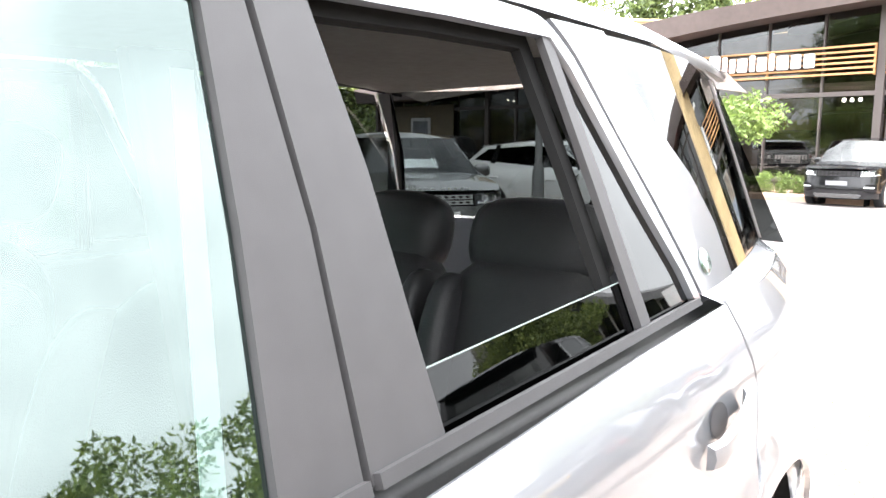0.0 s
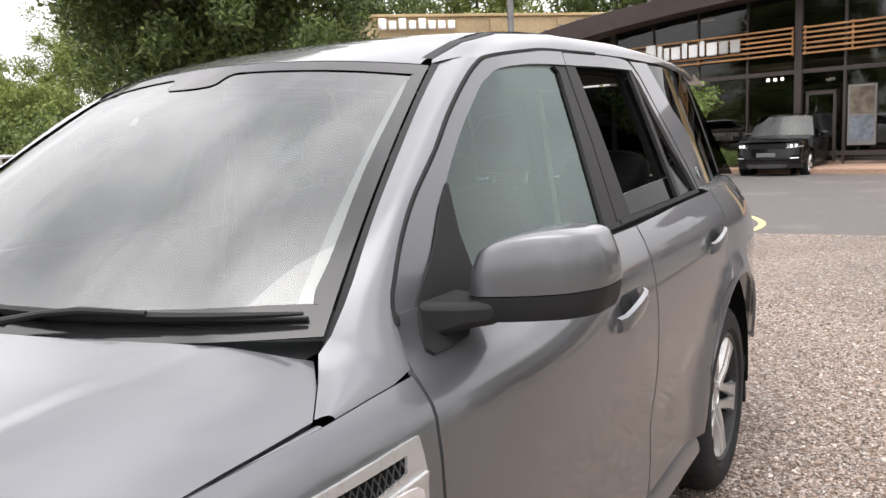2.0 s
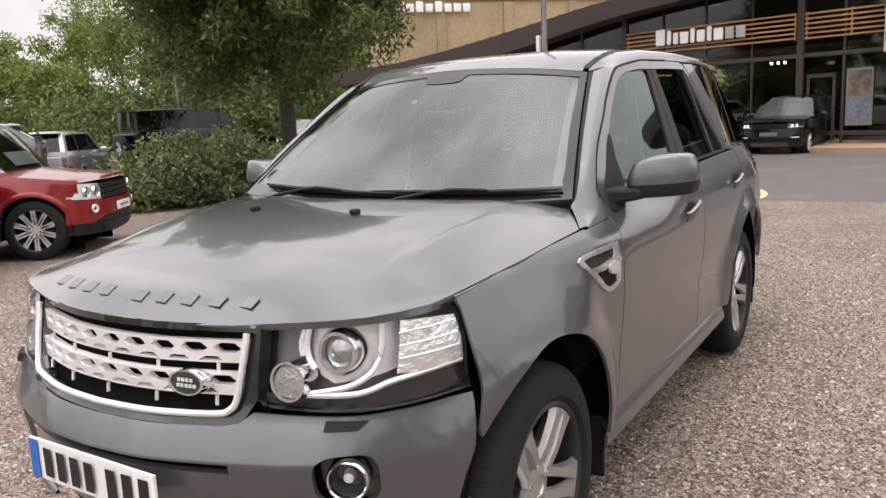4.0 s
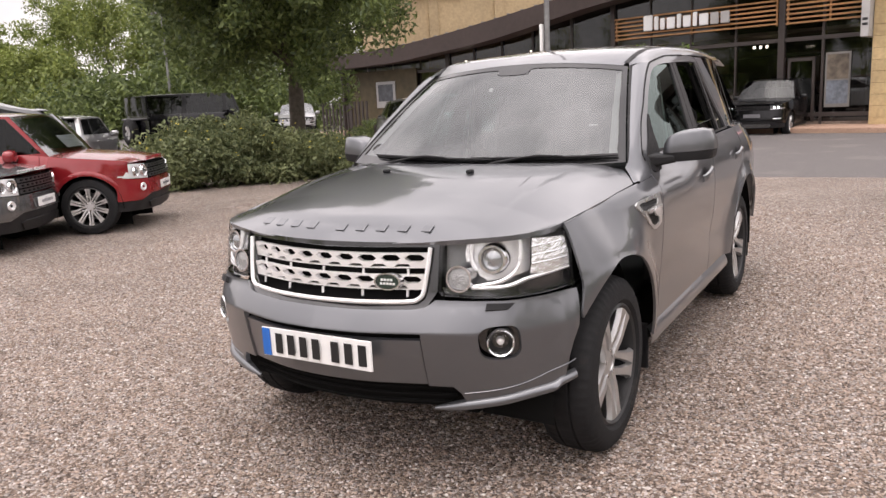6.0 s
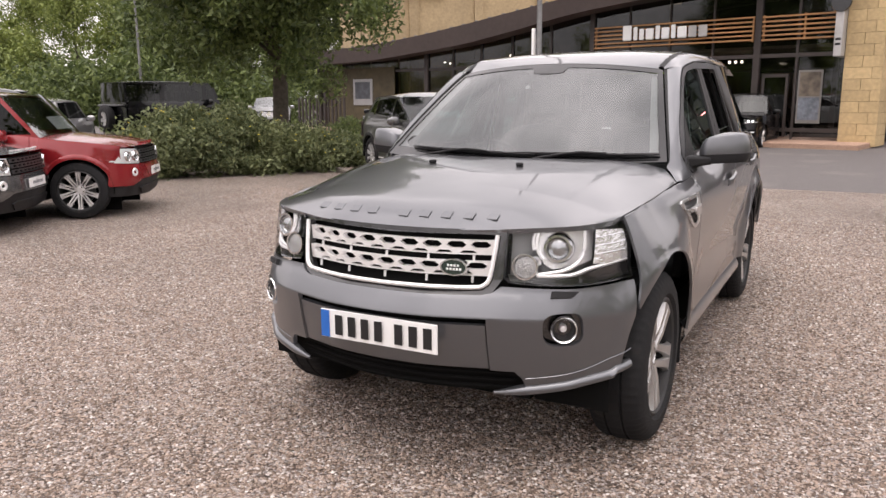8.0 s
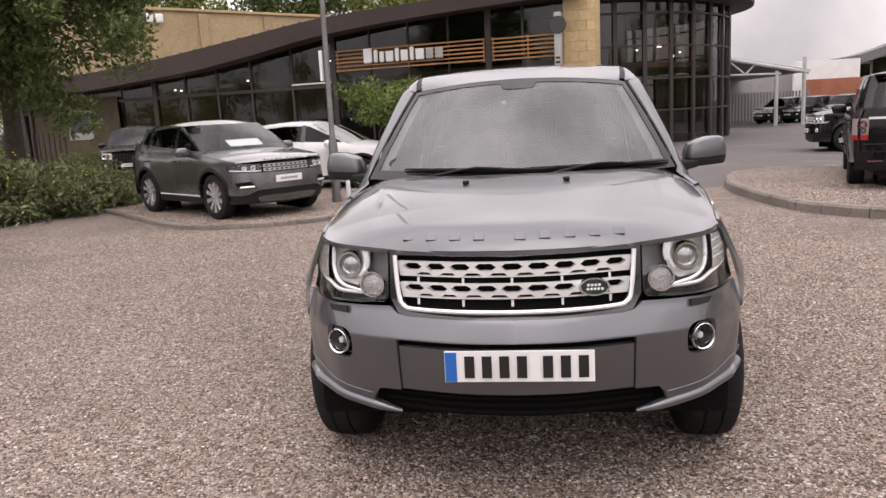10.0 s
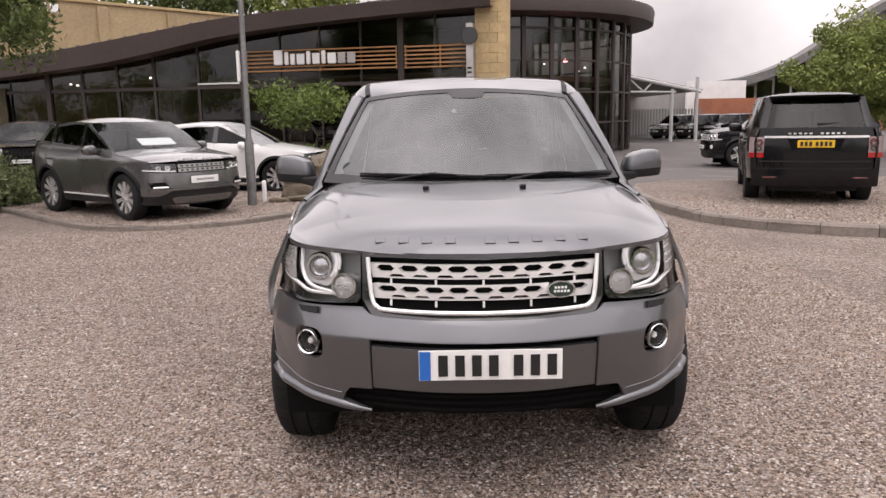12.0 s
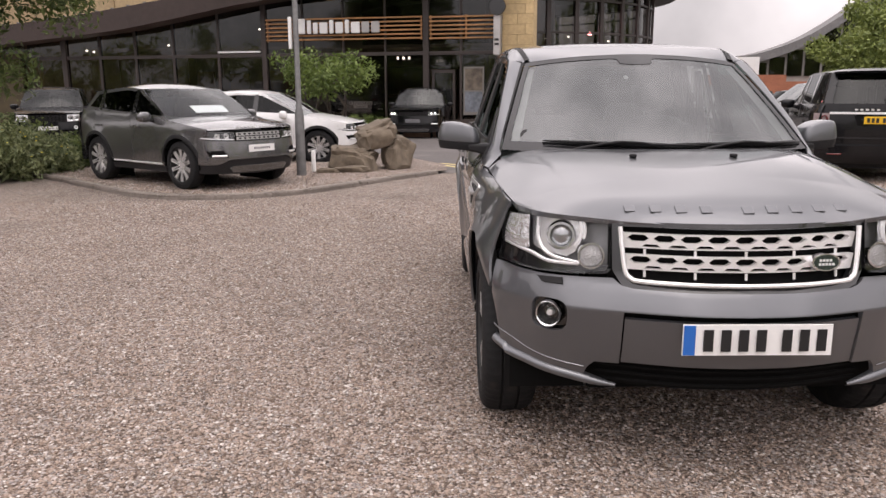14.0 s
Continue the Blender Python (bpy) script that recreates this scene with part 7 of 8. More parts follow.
    if not box:
        g = Geo()
        xs_ = gx(tail[0], re(tail[0])) - 0.02
        g.grid(lambda u, v: (u * xs_, tail[0] - 0.06 + bow(u) + 0.20 * v, re(tail[0]) + (0.045 - 0.035 * v) * (1 - abs(u) ** 4) + 0.01), [-1 + i / 8 for i in range(17)], [0, 0.5, 0.95, 1.0])
        g.grid(lambda u, v: (u * xs_, tail[0] - 0.06 + bow(u) + 0.20 - 0.08 * v, re(tail[0]) + 0.01 * (1 - abs(u) ** 4) + 0.01 - 0.03 * v), [-1 + i / 8 for i in range(17)], [0, 1])
        part("roof_spoiler", g, body, root, "", smooth=40)
    g = Geo()
    tw = hw - 0.06
    te = lambda u: 0.13 * abs(u) ** 3 if not box else 0.03 * abs(u) ** 3
    g.grid(lambda u, z: (u * (tw - 0.02 * abs(z - 0.8) - 0.30 * max(0, z - belt + 0.08)), L - te(u) - 0.05 * max(0, z - 0.9) - (0.16 if not box else 0.0) * max(0, z - 1.1), z), [-1 + i / 8 for i in range(17)], [0.52, 0.62, 0.72, 0.85, 1.0, bl(L) + 0.015])
    part("tailgate", g, body, root, "", smooth=60)
    g = Geo()
    g.grid(lambda u, v: (lambda y, z: (u * gx(y, z), y + bow(u), z))(tail[1] - 0.02 + (tail[0] - tail[1] + 0.02) * v, bl(L) - 0.01 + (re(tail[0]) - bl(L) + 0.005) * v), [-1 + i / 8 for i in range(17)], [0, 0.33, 0.66, 1])
    part("rear_window", g, DIMGLASS, root, "dark rear window", smooth=60)
    if not box:
        for k in (-1, 1):
            g = Geo()
            g.grid(lambda u, v: (lambda y, z: (k * u * (gx(y, z) + 0.006), y + bow(u) + 0.006, z))(tail[1] - 0.02 + (tail[0] - tail[1] + 0.02) * v, bl(L) - 0.012 + (re(tail[0]) - bl(L) + 0.005) * v), [0.86, 0.90, 0.95, 1.0], [0, 0.25, 0.5, 0.75, 1])
            part("tail_pillar", g, body, root, smooth=60)
        g = Geo()
        g.tube([(0.0, tail[1] + 0.11, bl(L) + 0.06), (-0.30, tail[1] + 0.095, bl(L) + 0.075)], [0.016, 0.010], 6)
        part("rear_wiper", g, PLASTIC, root)
    g = Geo()
    bmx = lambda u, z: (u * (hw - 0.075), L + 0.06 - 0.16 * abs(u) ** 3 - 0.5 * max(0, 0.40 - z) ** 1.0 + (-0.05 if z > 0.60 else 0.0), z)
    g.grid(bmx, [-1 + i / 8 for i in range(17)], [0.33, 0.36, 0.40, 0.50, 0.60, 0.62])
    part("rear_bumper", g, body, root, smooth=35)
    g = Geo()
    g.grid(lambda u, z: (u * (hw - 0.34), L - 0.03 - 0.16 * abs(u) ** 3 - 0.6 * (0.36 - z), z), [-1 + i / 8 for i in range(17)], [0.25, 0.30, 0.36])
    part("bumper_lower", g, PLASTIC, root, smooth=35)
    if rear:
        for s in (1, -1):
            g = Geo()
            g.grid(lambda u, z: (lambda q: (s * (tw - 0.02 * abs(z - 0.8)) * q, L - te(q) - 0.05 * max(0, z - 0.9) + 0.012 if q <= 1 else L - te(1) - (q - 1) * 1.2, z))(u), [0.80, 0.86, 0.92, 0.97, 1.0, 1.02, 1.035], [0.78, 0.86, 0.94, 1.02, 1.09])
            tl = part("tail_lamp", g, CLEARTAIL, root, "clear tail lamp with red lower part", smooth=50)
            for zc, rr_, mt in ((1.01, 0.055, SMOKED), (0.915, 0.040, DARKALLOY)):
                g = Geo()
                xq = s * (hw - 0.175)
                yq = L - te(xq / tw) + 0.016
                g.lathe([(rr_ * 0.55, 0.006), (rr_ * 0.8, 0.012), (rr_, 0.006), (rr_ * 1.02, -0.01)], 20, Matrix.Translation((xq, yq, zc)) @ Matrix.Rotation(radians(s * -24), 4, "Z") @ Matrix.Rotation(-math.pi / 2, 4, "X"))
                part("lamp_ring", g, mt, tl)
            g = Geo()
            g.grid(lambda q, z: (s * (tw - 0.02 * abs(z - 0.8)) * q, L - te(q) + 0.018 if q <= 1 else L - te(1) + 0.006 - (q - 1) * 1.2, z), [0.80, 0.86, 0.92, 0.97, 1.0, 1.02, 1.04], [0.775, 0.81, 0.85])
            part("red_lens", g, REDLENS, tl, "red lower lens", smooth=50)
            g = Geo()
            g.box((s * (hw - 0.34), L + 0.045, 0.47), (0.20, 0.02, 0.022))
            part("rear_reflector", g, SMOKED, root, bevel=0.004)
        g = Geo()
        g.grid(lambda u, z: (u * tw * 0.80, L - te(u * 0.8) - 0.05 * max(0, z - 0.9) + 0.012, z), [-1 + i / 8 for i in range(17)], [1.075, 1.08, 1.105, 1.11])
        part("tailgate_strip", g, SATIN, root, "bright strip across the tailgate", smooth=50)
        g = Geo()
        g.grid(lambda u, z: (u * tw * 0.86, L - te(u * 0.86) - 0.05 * max(0, z - 0.9) + 0.010, z), [-1 + i / 8 for i in range(17)], [0.708, 0.712, 0.722, 0.726])
        part("tailgate_seam", g, TRIM, root, "grey seam below the tailgate", smooth=50)
        # flat near-black patch paints the shade of a sunken plate area
        g = Geo()
        g.prism([(-0.34, 0.905), (0.34, 0.905), (0.40, 1.07), (-0.40, 1.07)], 0.004, lambda u, v, d: (u, L - te(u / tw) - 0.05 * max(0, v - 0.9) + 0.004 - d, v))
        part("plate_recess_shade", g, VOID, root, smooth=0)
        for i in range(10):
            g = Geo()
            g.box(((i - 4.5) * 0.075 + (0.04 if i > 4 else -0.04), L + 0.002, 1.145), (0.042, 0.008, 0.024))
            part("badge_bar", g, SATIN, root, smooth=0)
        g = Geo()
        g.box((0, L + 0.012, 0.985), (0.52, 0.012, 0.112))
        pl = part("number_plate", g, PLATEYELLOW, root, "yellow rear number plate", bevel=0.003)
        for i in range(7):
            g = Geo()
            g.box((-0.20 + i * 0.062 + (0.028 if i > 3 else 0), L + 0.0195, 0.985), (0.040, 0.003, 0.070))
            part("plate_bar", g, INK, pl, smooth=0)
    if spare:
        sp = wheel(root, 0.1, L + 0.13, 0.98, 1, 0.38, 0.21, 0.22, mat=ALLOY, tread=False, spokes=10, name="spare_wheel")
        sp.matrix_basis = Matrix.Translation((0.1, L + 0.13, 0.98)) @ Matrix.Rotation(math.pi / 2, 4, "Z") @ Matrix.Translation((-0.1, -L - 0.13, -0.98))
    # bonnet
    nose_y = lambda u: 0.02 + 0.20 * abs(u) ** 2.6
    bw = lambda y: min(hw - 0.05, sd(y, top(y)) - 0.005)
    g = Geo()
    g.grid(lambda u, v: (lambda y: (u * bw(max(y, 0.26)), y, top(max(y, 0.26)) + 0.05 * (1 - abs(u) ** 2.2) * min(1, v * 3 + 0.35) - 0.09 * max(0, 0.2 - v) ** 1.0))(nose_y(u) + (ws[0] - 0.02 - nose_y(u)) * v), [-1 + i / 10 for i in range(21)], [0, 0.04, 0.1, 0.18, 0.3, 0.5, 0.75, 1])
    part("bonnet", g, body, root, "", smooth=60)
    # nose
    pl_pts = curve([(0, 0.0), (hw * 0.4, 0.02), (hw * 0.7, 0.09), (hw * 0.86, 0.19), (hw - 0.085, 0.30), (hw - 0.06, 0.42)], 6)
    pl_s = [0.0]
    for a, b in zip(pl_pts, pl_pts[1:]):
        pl_s.append(pl_s[-1] + math.dist(a, b))
    ln = spl([0.2, 0.35, 0.5, 0.7, hood], [0.10, 0.04, 0.0, 0.02, 0.07])
    fc = lambda s, z: (math.copysign(float(np.interp(abs(s), pl_s, [p[0] for p in pl_pts])), s), float(np.interp(abs(s), pl_s, [p[1] for p in pl_pts])) + ln(z), z)
    px = lambda x: math.copysign(float(np.interp(abs(x), [p[0] for p in pl_pts], pl_s)), x)
    se = pl_s[-1]
    ztop = hood - 0.11
    slim = lamp == "slim"
    zl = ztop - (0.135 if slim else 0.20)
    xg = hw - lampw - 0.08
    half_ = [(0, zl - 0.01), (px(xg), zl - 0.01), (se, zl + 0.02), (se, 0.42), (px(hw - 0.22), 0.42), (px(hw - 0.40), 0.50), (0, 0.50)]
    part("front_bumper", panel(half_ + [(-u, v) for u, v in half_[::-1][1:-1]], fc, 0.12, lip=0.02), body, root)
    half_ = [(0, 0.49), (px(hw - 0.41), 0.49), (px(hw - 0.22), 0.41), (se, 0.41), (se * 0.97, 0.28), (0, 0.24)]
    part("lower_intake", panel(half_ + [(-u, v) for u, v in half_[::-1][1:-1]], fc, 0.2, lip=0.02, shift=-0.02), TRIM, root)
    half_ = [(0, 0.395), (px(hw - 0.46), 0.395), (px(hw - 0.40), 0.37), (px(hw - 0.46), 0.29), (0, 0.28)]
    part("skid_plate", panel(half_ + [(-u, v) for u, v in half_[::-1][1:-1]], fc, 0.2, lip=0.02, shift=0.004), EVGREY if slim else TRIM, root)
    for s in (1, -1):
        slot = [(s * px(x), z) for x, z in ((hw - 0.38, 0.545), (hw - 0.12, 0.555), (hw - 0.10, 0.64), (hw - 0.30, 0.645))]
        if slim:
            # slot's inner shade as a flat near-black panel on the bumper
            part("fog_slot_shade", panel(slot, fc, 0.08, lip=0.01, shift=0.003), VOID, root)
            g = Geo()
            c = [Vector(fc(s * px(x), 0.562)) + Vector((0, -0.012, 0)) for x in (hw - 0.34, hw - 0.24, hw - 0.14)]
            g.tube(c, 0.016, 8)
            part("fog_lamp", g, SATIN, root, "bright lamp strip")
        else:
            g = Geo()
            c = Vector(fc(s * px(hw - 0.24), 0.60))
            g.lathe([(0.02, 0.002), (0.04, 0.012), (0.05, 0.012), (0.058, 0.0)], 18, Matrix.Translation(c + Vector((0, -0.004, 0))) @ Matrix.Rotation(radians(s * 25), 4, "Z") @ Matrix.Rotation(math.pi / 2, 4, "X"))
            part("fog_lamp", g, SATIN, root)
        lo_ = [(s * px(xg + 0.01), zl), (s * se, zl + 0.03), (s * se, ztop + 0.03), (s * px(xg + 0.01), ztop)]
        hl = part("headlamp", panel(lo_, fc, 0.06, lip=0.02, shift=-0.012), PIANO if slim else LAMPSILVER, root, "clear headlamp with bright reflectors")
        for k, rr_ in (((0.12, 0.040), (0.24, 0.036)) if slim else ((0.09, 0.078), (0.25, 0.066))):
            g = Geo()
            c = Vector(fc(s * px(xg + k * lampw / 0.4 + 0.02), (zl + ztop) / 2 + 0.008))
            g.lathe([(0, -0.012), (rr_ * 0.45, -0.008), (rr_ * 0.5, 0.006), (rr_ * 0.62, 0.006), (rr_ * 0.7, -0.004), (rr_, 0.010), (rr_ * 1.06, -0.012)], 20, Matrix.Translation(c + Vector((0, -0.002, 0))) @ Matrix.Rotation(radians(s * 14), 4, "Z") @ Matrix.Rotation(math.pi / 2, 4, "X"))
            part("lamp_reflector", g, CHROME if not slim else LAMPSILVER, hl)
            g = Geo()
            g.lathe([(0, 0.004), (rr_ * 0.3, 0.002), (rr_ * 0.46, -0.006)], 16, Matrix.Translation(c + Vector((0, -0.002, 0))) @ Matrix.Rotation(math.pi / 2, 4, "X"))
            part("lamp_bulb", g, LAMPLIT if lit else DARKALLOY, hl)
        bar = [(s * px(xg + 0.03), zl + 0.012), (s * se * 0.97, zl + 0.042), (s * se * 0.97, zl + 0.060), (s * px(xg + 0.03), zl + 0.028)]
        part("light_guide", panel(bar, fc, 0.08, lip=0.0, shift=-0.004), LAMPSILVER, hl)
        part("lens", panel(lo_, fc, 0.08, lip=0.0, shift=0.012), LENS, hl).visible_shadow = False
    # near-black sheet in place of shade behind the perforated bars
    gr = part("grille", panel([(-px(xg), zl + 0.0), (px(xg), zl + 0.0), (px(xg), ztop + 0.01), (-px(xg), ztop + 0.01)], fc, 0.15, lip=0.02, shift=-0.02), VOID, root, "slatted grille")
    rows_ = 2 if slim else 3
    pitch = (ztop - zl) / rows_
    for k in range(rows_):
        z0, z1 = zl + pitch * (k + 0.12), zl + pitch * (k + 0.88)
        wx = px(xg - 0.02)
        holes = []
        nh = 9
        zc, hh = (z0 + z1) / 2, (z1 - z0) * 0.26
        for i in range(nh):
            c, q = (i - (nh - 1) / 2) * wx * 2 / (nh + 0.4), wx / nh * 0.72
            holes.append([(c - q, zc), (c - q * 0.5, zc + hh), (c + q * 0.5, zc + hh), (c + q, zc), (c + q * 0.5, zc - hh), (c - q * 0.5, zc - hh)])
        part("grille_bar", panel([(-wx, z0), (wx, z0), (wx, z1), (-wx, z1)], fc, 0.15, holes=holes, lip=0.015, shift=0.0), grille_mat or SATIN, gr, "perforated silver bar")
    for i in range(10):
        g = Geo()
        c = (i - 4.5) * 0.078 + (0.03 if i > 4 else -0.03)
        y = nose_y(c / hw) + 0.075
        g.box((c, y, top(max(y, 0.26)) + 0.05 * min(1, 0.06 * 3 + 0.35) - 0.004), (0.046, 0.026, 0.014))
        part("bonnet_lettering", g, SATIN if body is EVGREY else body, root, smooth=0)
    g = Geo()
    zp = 0.585 if not slim else 0.66
    g.box((0, ln(zp) - 0.012, zp), (0.52, 0.014, 0.112))
    pl = part("number_plate", g, plate_mat or PLATEWHITE, root, "white front plate", bevel=0.003)
    for i in range(8):
        g = Geo()
        g.box(((i - 3.5) * 0.042, ln(zp) - 0.0205, zp), (0.026, 0.003, 0.034))
        part("plate_bar", g, GREYBAR, pl, smooth=0)
    # wheels, arches, mirrors
    for y in ax:
        for s in (1, -1):
            wheel(root, s * (hw - 0.135), y, wr, s, wr, wr * 0.70, 0.24, mat=BRIGHTALLOY, tread=False, spokes=spokes)
            g = Geo()
            g.grid(lambda a, x: (s * x, y + (arch + 0.01) * math.cos(a), wr + (arch + 0.01) * math.sin(a)), [radians(-5 + i * 12) for i in range(17)], [hw - 0.4, hw - 0.06])
            g.box((s * (hw - 0.42), y, wr + 0.05), (0.02, arch * 2, arch * 1.7))
            part("arch_liner", g, VOID, root)
    # dark boxes added below to block light
    g = Geo()
    g.box((0, L / 2, 0.42), (W - 0.9, L - 0.7, 0.35))
    g.box((0, (yf + yr) / 2, 0.40), (W - 0.24, yr - yf - 2 * arch, 0.28))
    g.box((0, L - 0.45, 0.5), (W - 0.5, 0.7, 0.25))
    part("underbody", g, VOID, root, smooth=0)
    g = Geo()
    g.box((0, (ws[0] + tail[0]) / 2 + 0.3, belt - 0.08), (W - 0.3, tail[0] - ws[0] - 0.3, 0.06))
    for k in (-1, 1):
        for yy in (ws[1] + 0.42, ws[1] + 1.25):
            g.box((k * 0.38, yy, belt + 0.10), (0.46, 0.14, 0.42))
            g.box((k * 0.38, yy + 0.03, belt + 0.38), (0.26, 0.10, 0.18))
    part("cabin", g, LEATHER, root, "dark seats inside", bevel=0.03)
    for s in (1, -1):
        g = cushion((s * (hw + 0.10), ws[0] + 0.42, belt - 0.0), (0.24, 0.15, 0.17), p=3)
        mr = part("door_mirror", g, body, root)
        g = Geo()
        g.tube([(s * (hw - 0.06), ws[0] + 0.40, belt - 0.06), (s * (hw + 0.03), ws[0] + 0.42, belt - 0.05)], 0.03, 6)
        part("mirror_arm", g, TRIM, mr)
        for y0 in (y_d2 - 0.18, y_d3 - 0.02):
            g = Geo()
            g.box((s * (sd(y0, belt - 0.16) + 0.012), y0, belt - 0.16), (0.03, 0.2, 0.035))
            part("door_handle", g, body, root, bevel=0.01)
    root.matrix_world = m
    return root


def at_axle(x, y, z, turn, front_axle, size=1.0):
    """The pose of a car whose front axle's middle stands at (x, y)."""
    return Matrix.Translation((x, y, z)) @ Matrix.Rotation(radians(turn), 4, "Z") @ Matrix.Scale(size, 4) @ Matrix.Translation((0, -front_axle, 0))


EVO = dict(L=4.36, W=1.96, H=1.63, ax=(0.87, 3.53), wr=0.375, hood=0.965, cowl=1.08, belt=1.09, ws=(1.18, 2.08), tail=(3.80, 4.22), floating=True, lampw=0.44, rise=0.13, lamp="slim", clad=PLASTIC, ramp=0.05, spokes=20)
DISCO = dict(L=4.75, W=1.92, H=1.74, ax=(0.80, 3.66), wr=0.38, hood=1.02, cowl=1.10, belt=1.12, ws=(1.24, 1.72), tail=(4.62, 4.80), box=True, lampw=0.34, spokes=20)
RRS = dict(L=4.78, W=1.95, H=1.80, ax=(0.88, 3.625), wr=0.38, hood=1.08, cowl=1.17, belt=1.19, ws=(1.30, 1.98), tail=(4.28, 4.60), floating=True, lampw=0.38, spokes=10)
RR = dict(RRS, lamp="slim", L=4.95, ax=(0.90, 3.82), tail=(4.45, 4.80), H=1.82, ws=(1.42, 1.88), lit=True)
suv("car", "grey metallic crossover parked on gravel with white notice in windscreen", Matrix.Translation((-4.27, 9.10, 0.05)) @ Matrix.Rotation(radians(52.5), 4, "Z") @ Matrix.Scale(0.89, 4) @ Matrix.Translation((0, -0.87, 0)), EVGREY, notice=True, grille_mat=ALLOY, **dict(EVO, L=4.10, ax=(0.87, 3.33), tail=(3.55, 3.96), H=1.70, hood=1.035, cowl=1.12, belt=1.15, wr=0.39))
suv("car", "white crossover parked behind a lamp post", Matrix.Translation((-3.40, 13.6, 0.0)) @ Matrix.Rotation(radians(84), 4, "Z") @ Matrix.Scale(0.90, 4) @ Matrix.Translation((0, -0.87, 0)), WHITEPAINT, **EVO)
suv("car", "black luxury four-wheel-drive parked before the showroom doors", Matrix.Translation((-1.93, 21.55, -0.08)) @ Matrix.Rotation(radians(-8), 4, "Z") @ Matrix.Scale(0.90, 4), BLACKPAINT, grille_mat=TRIM, plate_mat=GREYBAR, screen_mat=SOFTSCREEN, **RR)
suv("car", "black four-wheel-drive seen from behind with yellow plate on raised gravel", Matrix.Translation((5.58, 9.5, 0.07)) @ Matrix.Rotation(radians(161), 4, "Z") @ Matrix.Scale(0.94, 4) @ Matrix.Translation((0, -3.625, 0)), BLACKPAINT, **RRS)
suv("car", "red tall four-wheel-drive parked in a row on gravel", at_axle(-7.39, 4.50, 0.0, 127, 0.80, 0.924), RED, notice=True, grille_mat=DARKALLOY, screen_mat=CARSCREEN, **DISCO)
suv("car", "mid grey tall four-wheel-drive parked beside a red one", at_axle(-7.34, 2.75, 0.0, 127, 0.80, 0.924), EVGREY, grille_mat=DARKALLOY, **DISCO)
suv("car", "silver four-wheel-drive seen from behind in the far row", Matrix.Translation((-14.95, 8.5, 0.0)) @ Matrix.Rotation(radians(222), 4, "Z") @ Matrix.Scale(0.84, 4) @ Matrix.Translation((0, -4.78, 0)), SILVER, **RRS)
suv("car", "grey tall four-wheel-drive with sloping roof behind a red one", Matrix.Translation((-12.4, 7.35, 0.0)) @ Matrix.Rotation(radians(-28), 4, "Z") @ Matrix.Scale(1.14, 4) @ Matrix.Translation((0, -4.78, 0)), EVGREY, ramp=0.30, **RRS)
suv("car", "black square utility four-wheel-drive with spare wheel on its tail", Matrix.Translation((-16.45, 12.05, 0.0)) @ Matrix.Rotation(radians(164), 4, "Z") @ Matrix.Scale(0.98, 4) @ Matrix.Translation((0, -4.4, 0)), BLACKPAINT, L=4.4, W=1.79, H=2.05, ax=(0.55, 3.34), wr=0.40, hood=1.12, cowl=1.25, belt=1.42, ws=(1.55, 1.75), tail=(4.36, 4.40), box=True, lampw=0.3, spare=True, rear=False, glassm=SOFTSCREEN)
suv("car", "black four-wheel-drive half hidden behind shrubs", at_axle(-11.7, 18.7, -0.035, 20, 0.86, 0.90), BLACKPAINT, screen_mat=SOFTSCREEN, grille_mat=TRIM, **RRS)
suv("car", "dark grey four-wheel-drive parked across the far road", at_axle(8.03, 19.25, -0.035, -97, 0.86, 0.946), BLACKPAINT, **RRS)
for i, (x, y, t) in enumerate(((12.5, 43.5, -60), (13.8, 42.9, -60), (15.25, 42.4, -60), (17.0, 40.8, -62))):
    suv("car", "dark four-wheel-drive in the far row beyond the road", at_axle(x + 0.5, y, -0.035, t, 0.86, 0.80), BLACKPAINT, rear=False, group="far row of dark cars", screen_mat=DIMGLASS, **RRS)
suv("car", "silver car far off beside a tree trunk", at_axle(-25.5, 29, -0.03, 40, 0.86), SILVER, rear=False, **EVO)
suv("car", "dark car standing inside the glazed showroom", at_axle(-4.2, 27.6, 0.2, 10, 0.87), BLACKPAINT, rear=False, **EVO)


# ---- trees and shrubs ----
BARK = material("grey_brown_bark", (0.085, 0.07, 0.055), 0.95, noise_amt=0.3, scale=14, bump=0.8, bump_scale=18)
LEAF = leaf_material("green_leaves", (0.032, 0.055, 0.017), (0.23, 0.285, 0.080))
LEAFLIGHT = leaf_material("fresh_green_leaves", (0.07, 0.11, 0.025), (0.22, 0.29, 0.065))
LEAFWOOD = leaf_material("woodland_leaves", (0.085, 0.120, 0.026), (0.36, 0.41, 0.110))
LEAFGREY = leaf_material("grey_green_leaves", (0.075, 0.098, 0.042), (0.31, 0.34, 0.155))
FLOWER = material("yellow_flower", (0.62, 0.50, 0.05), 0.6)


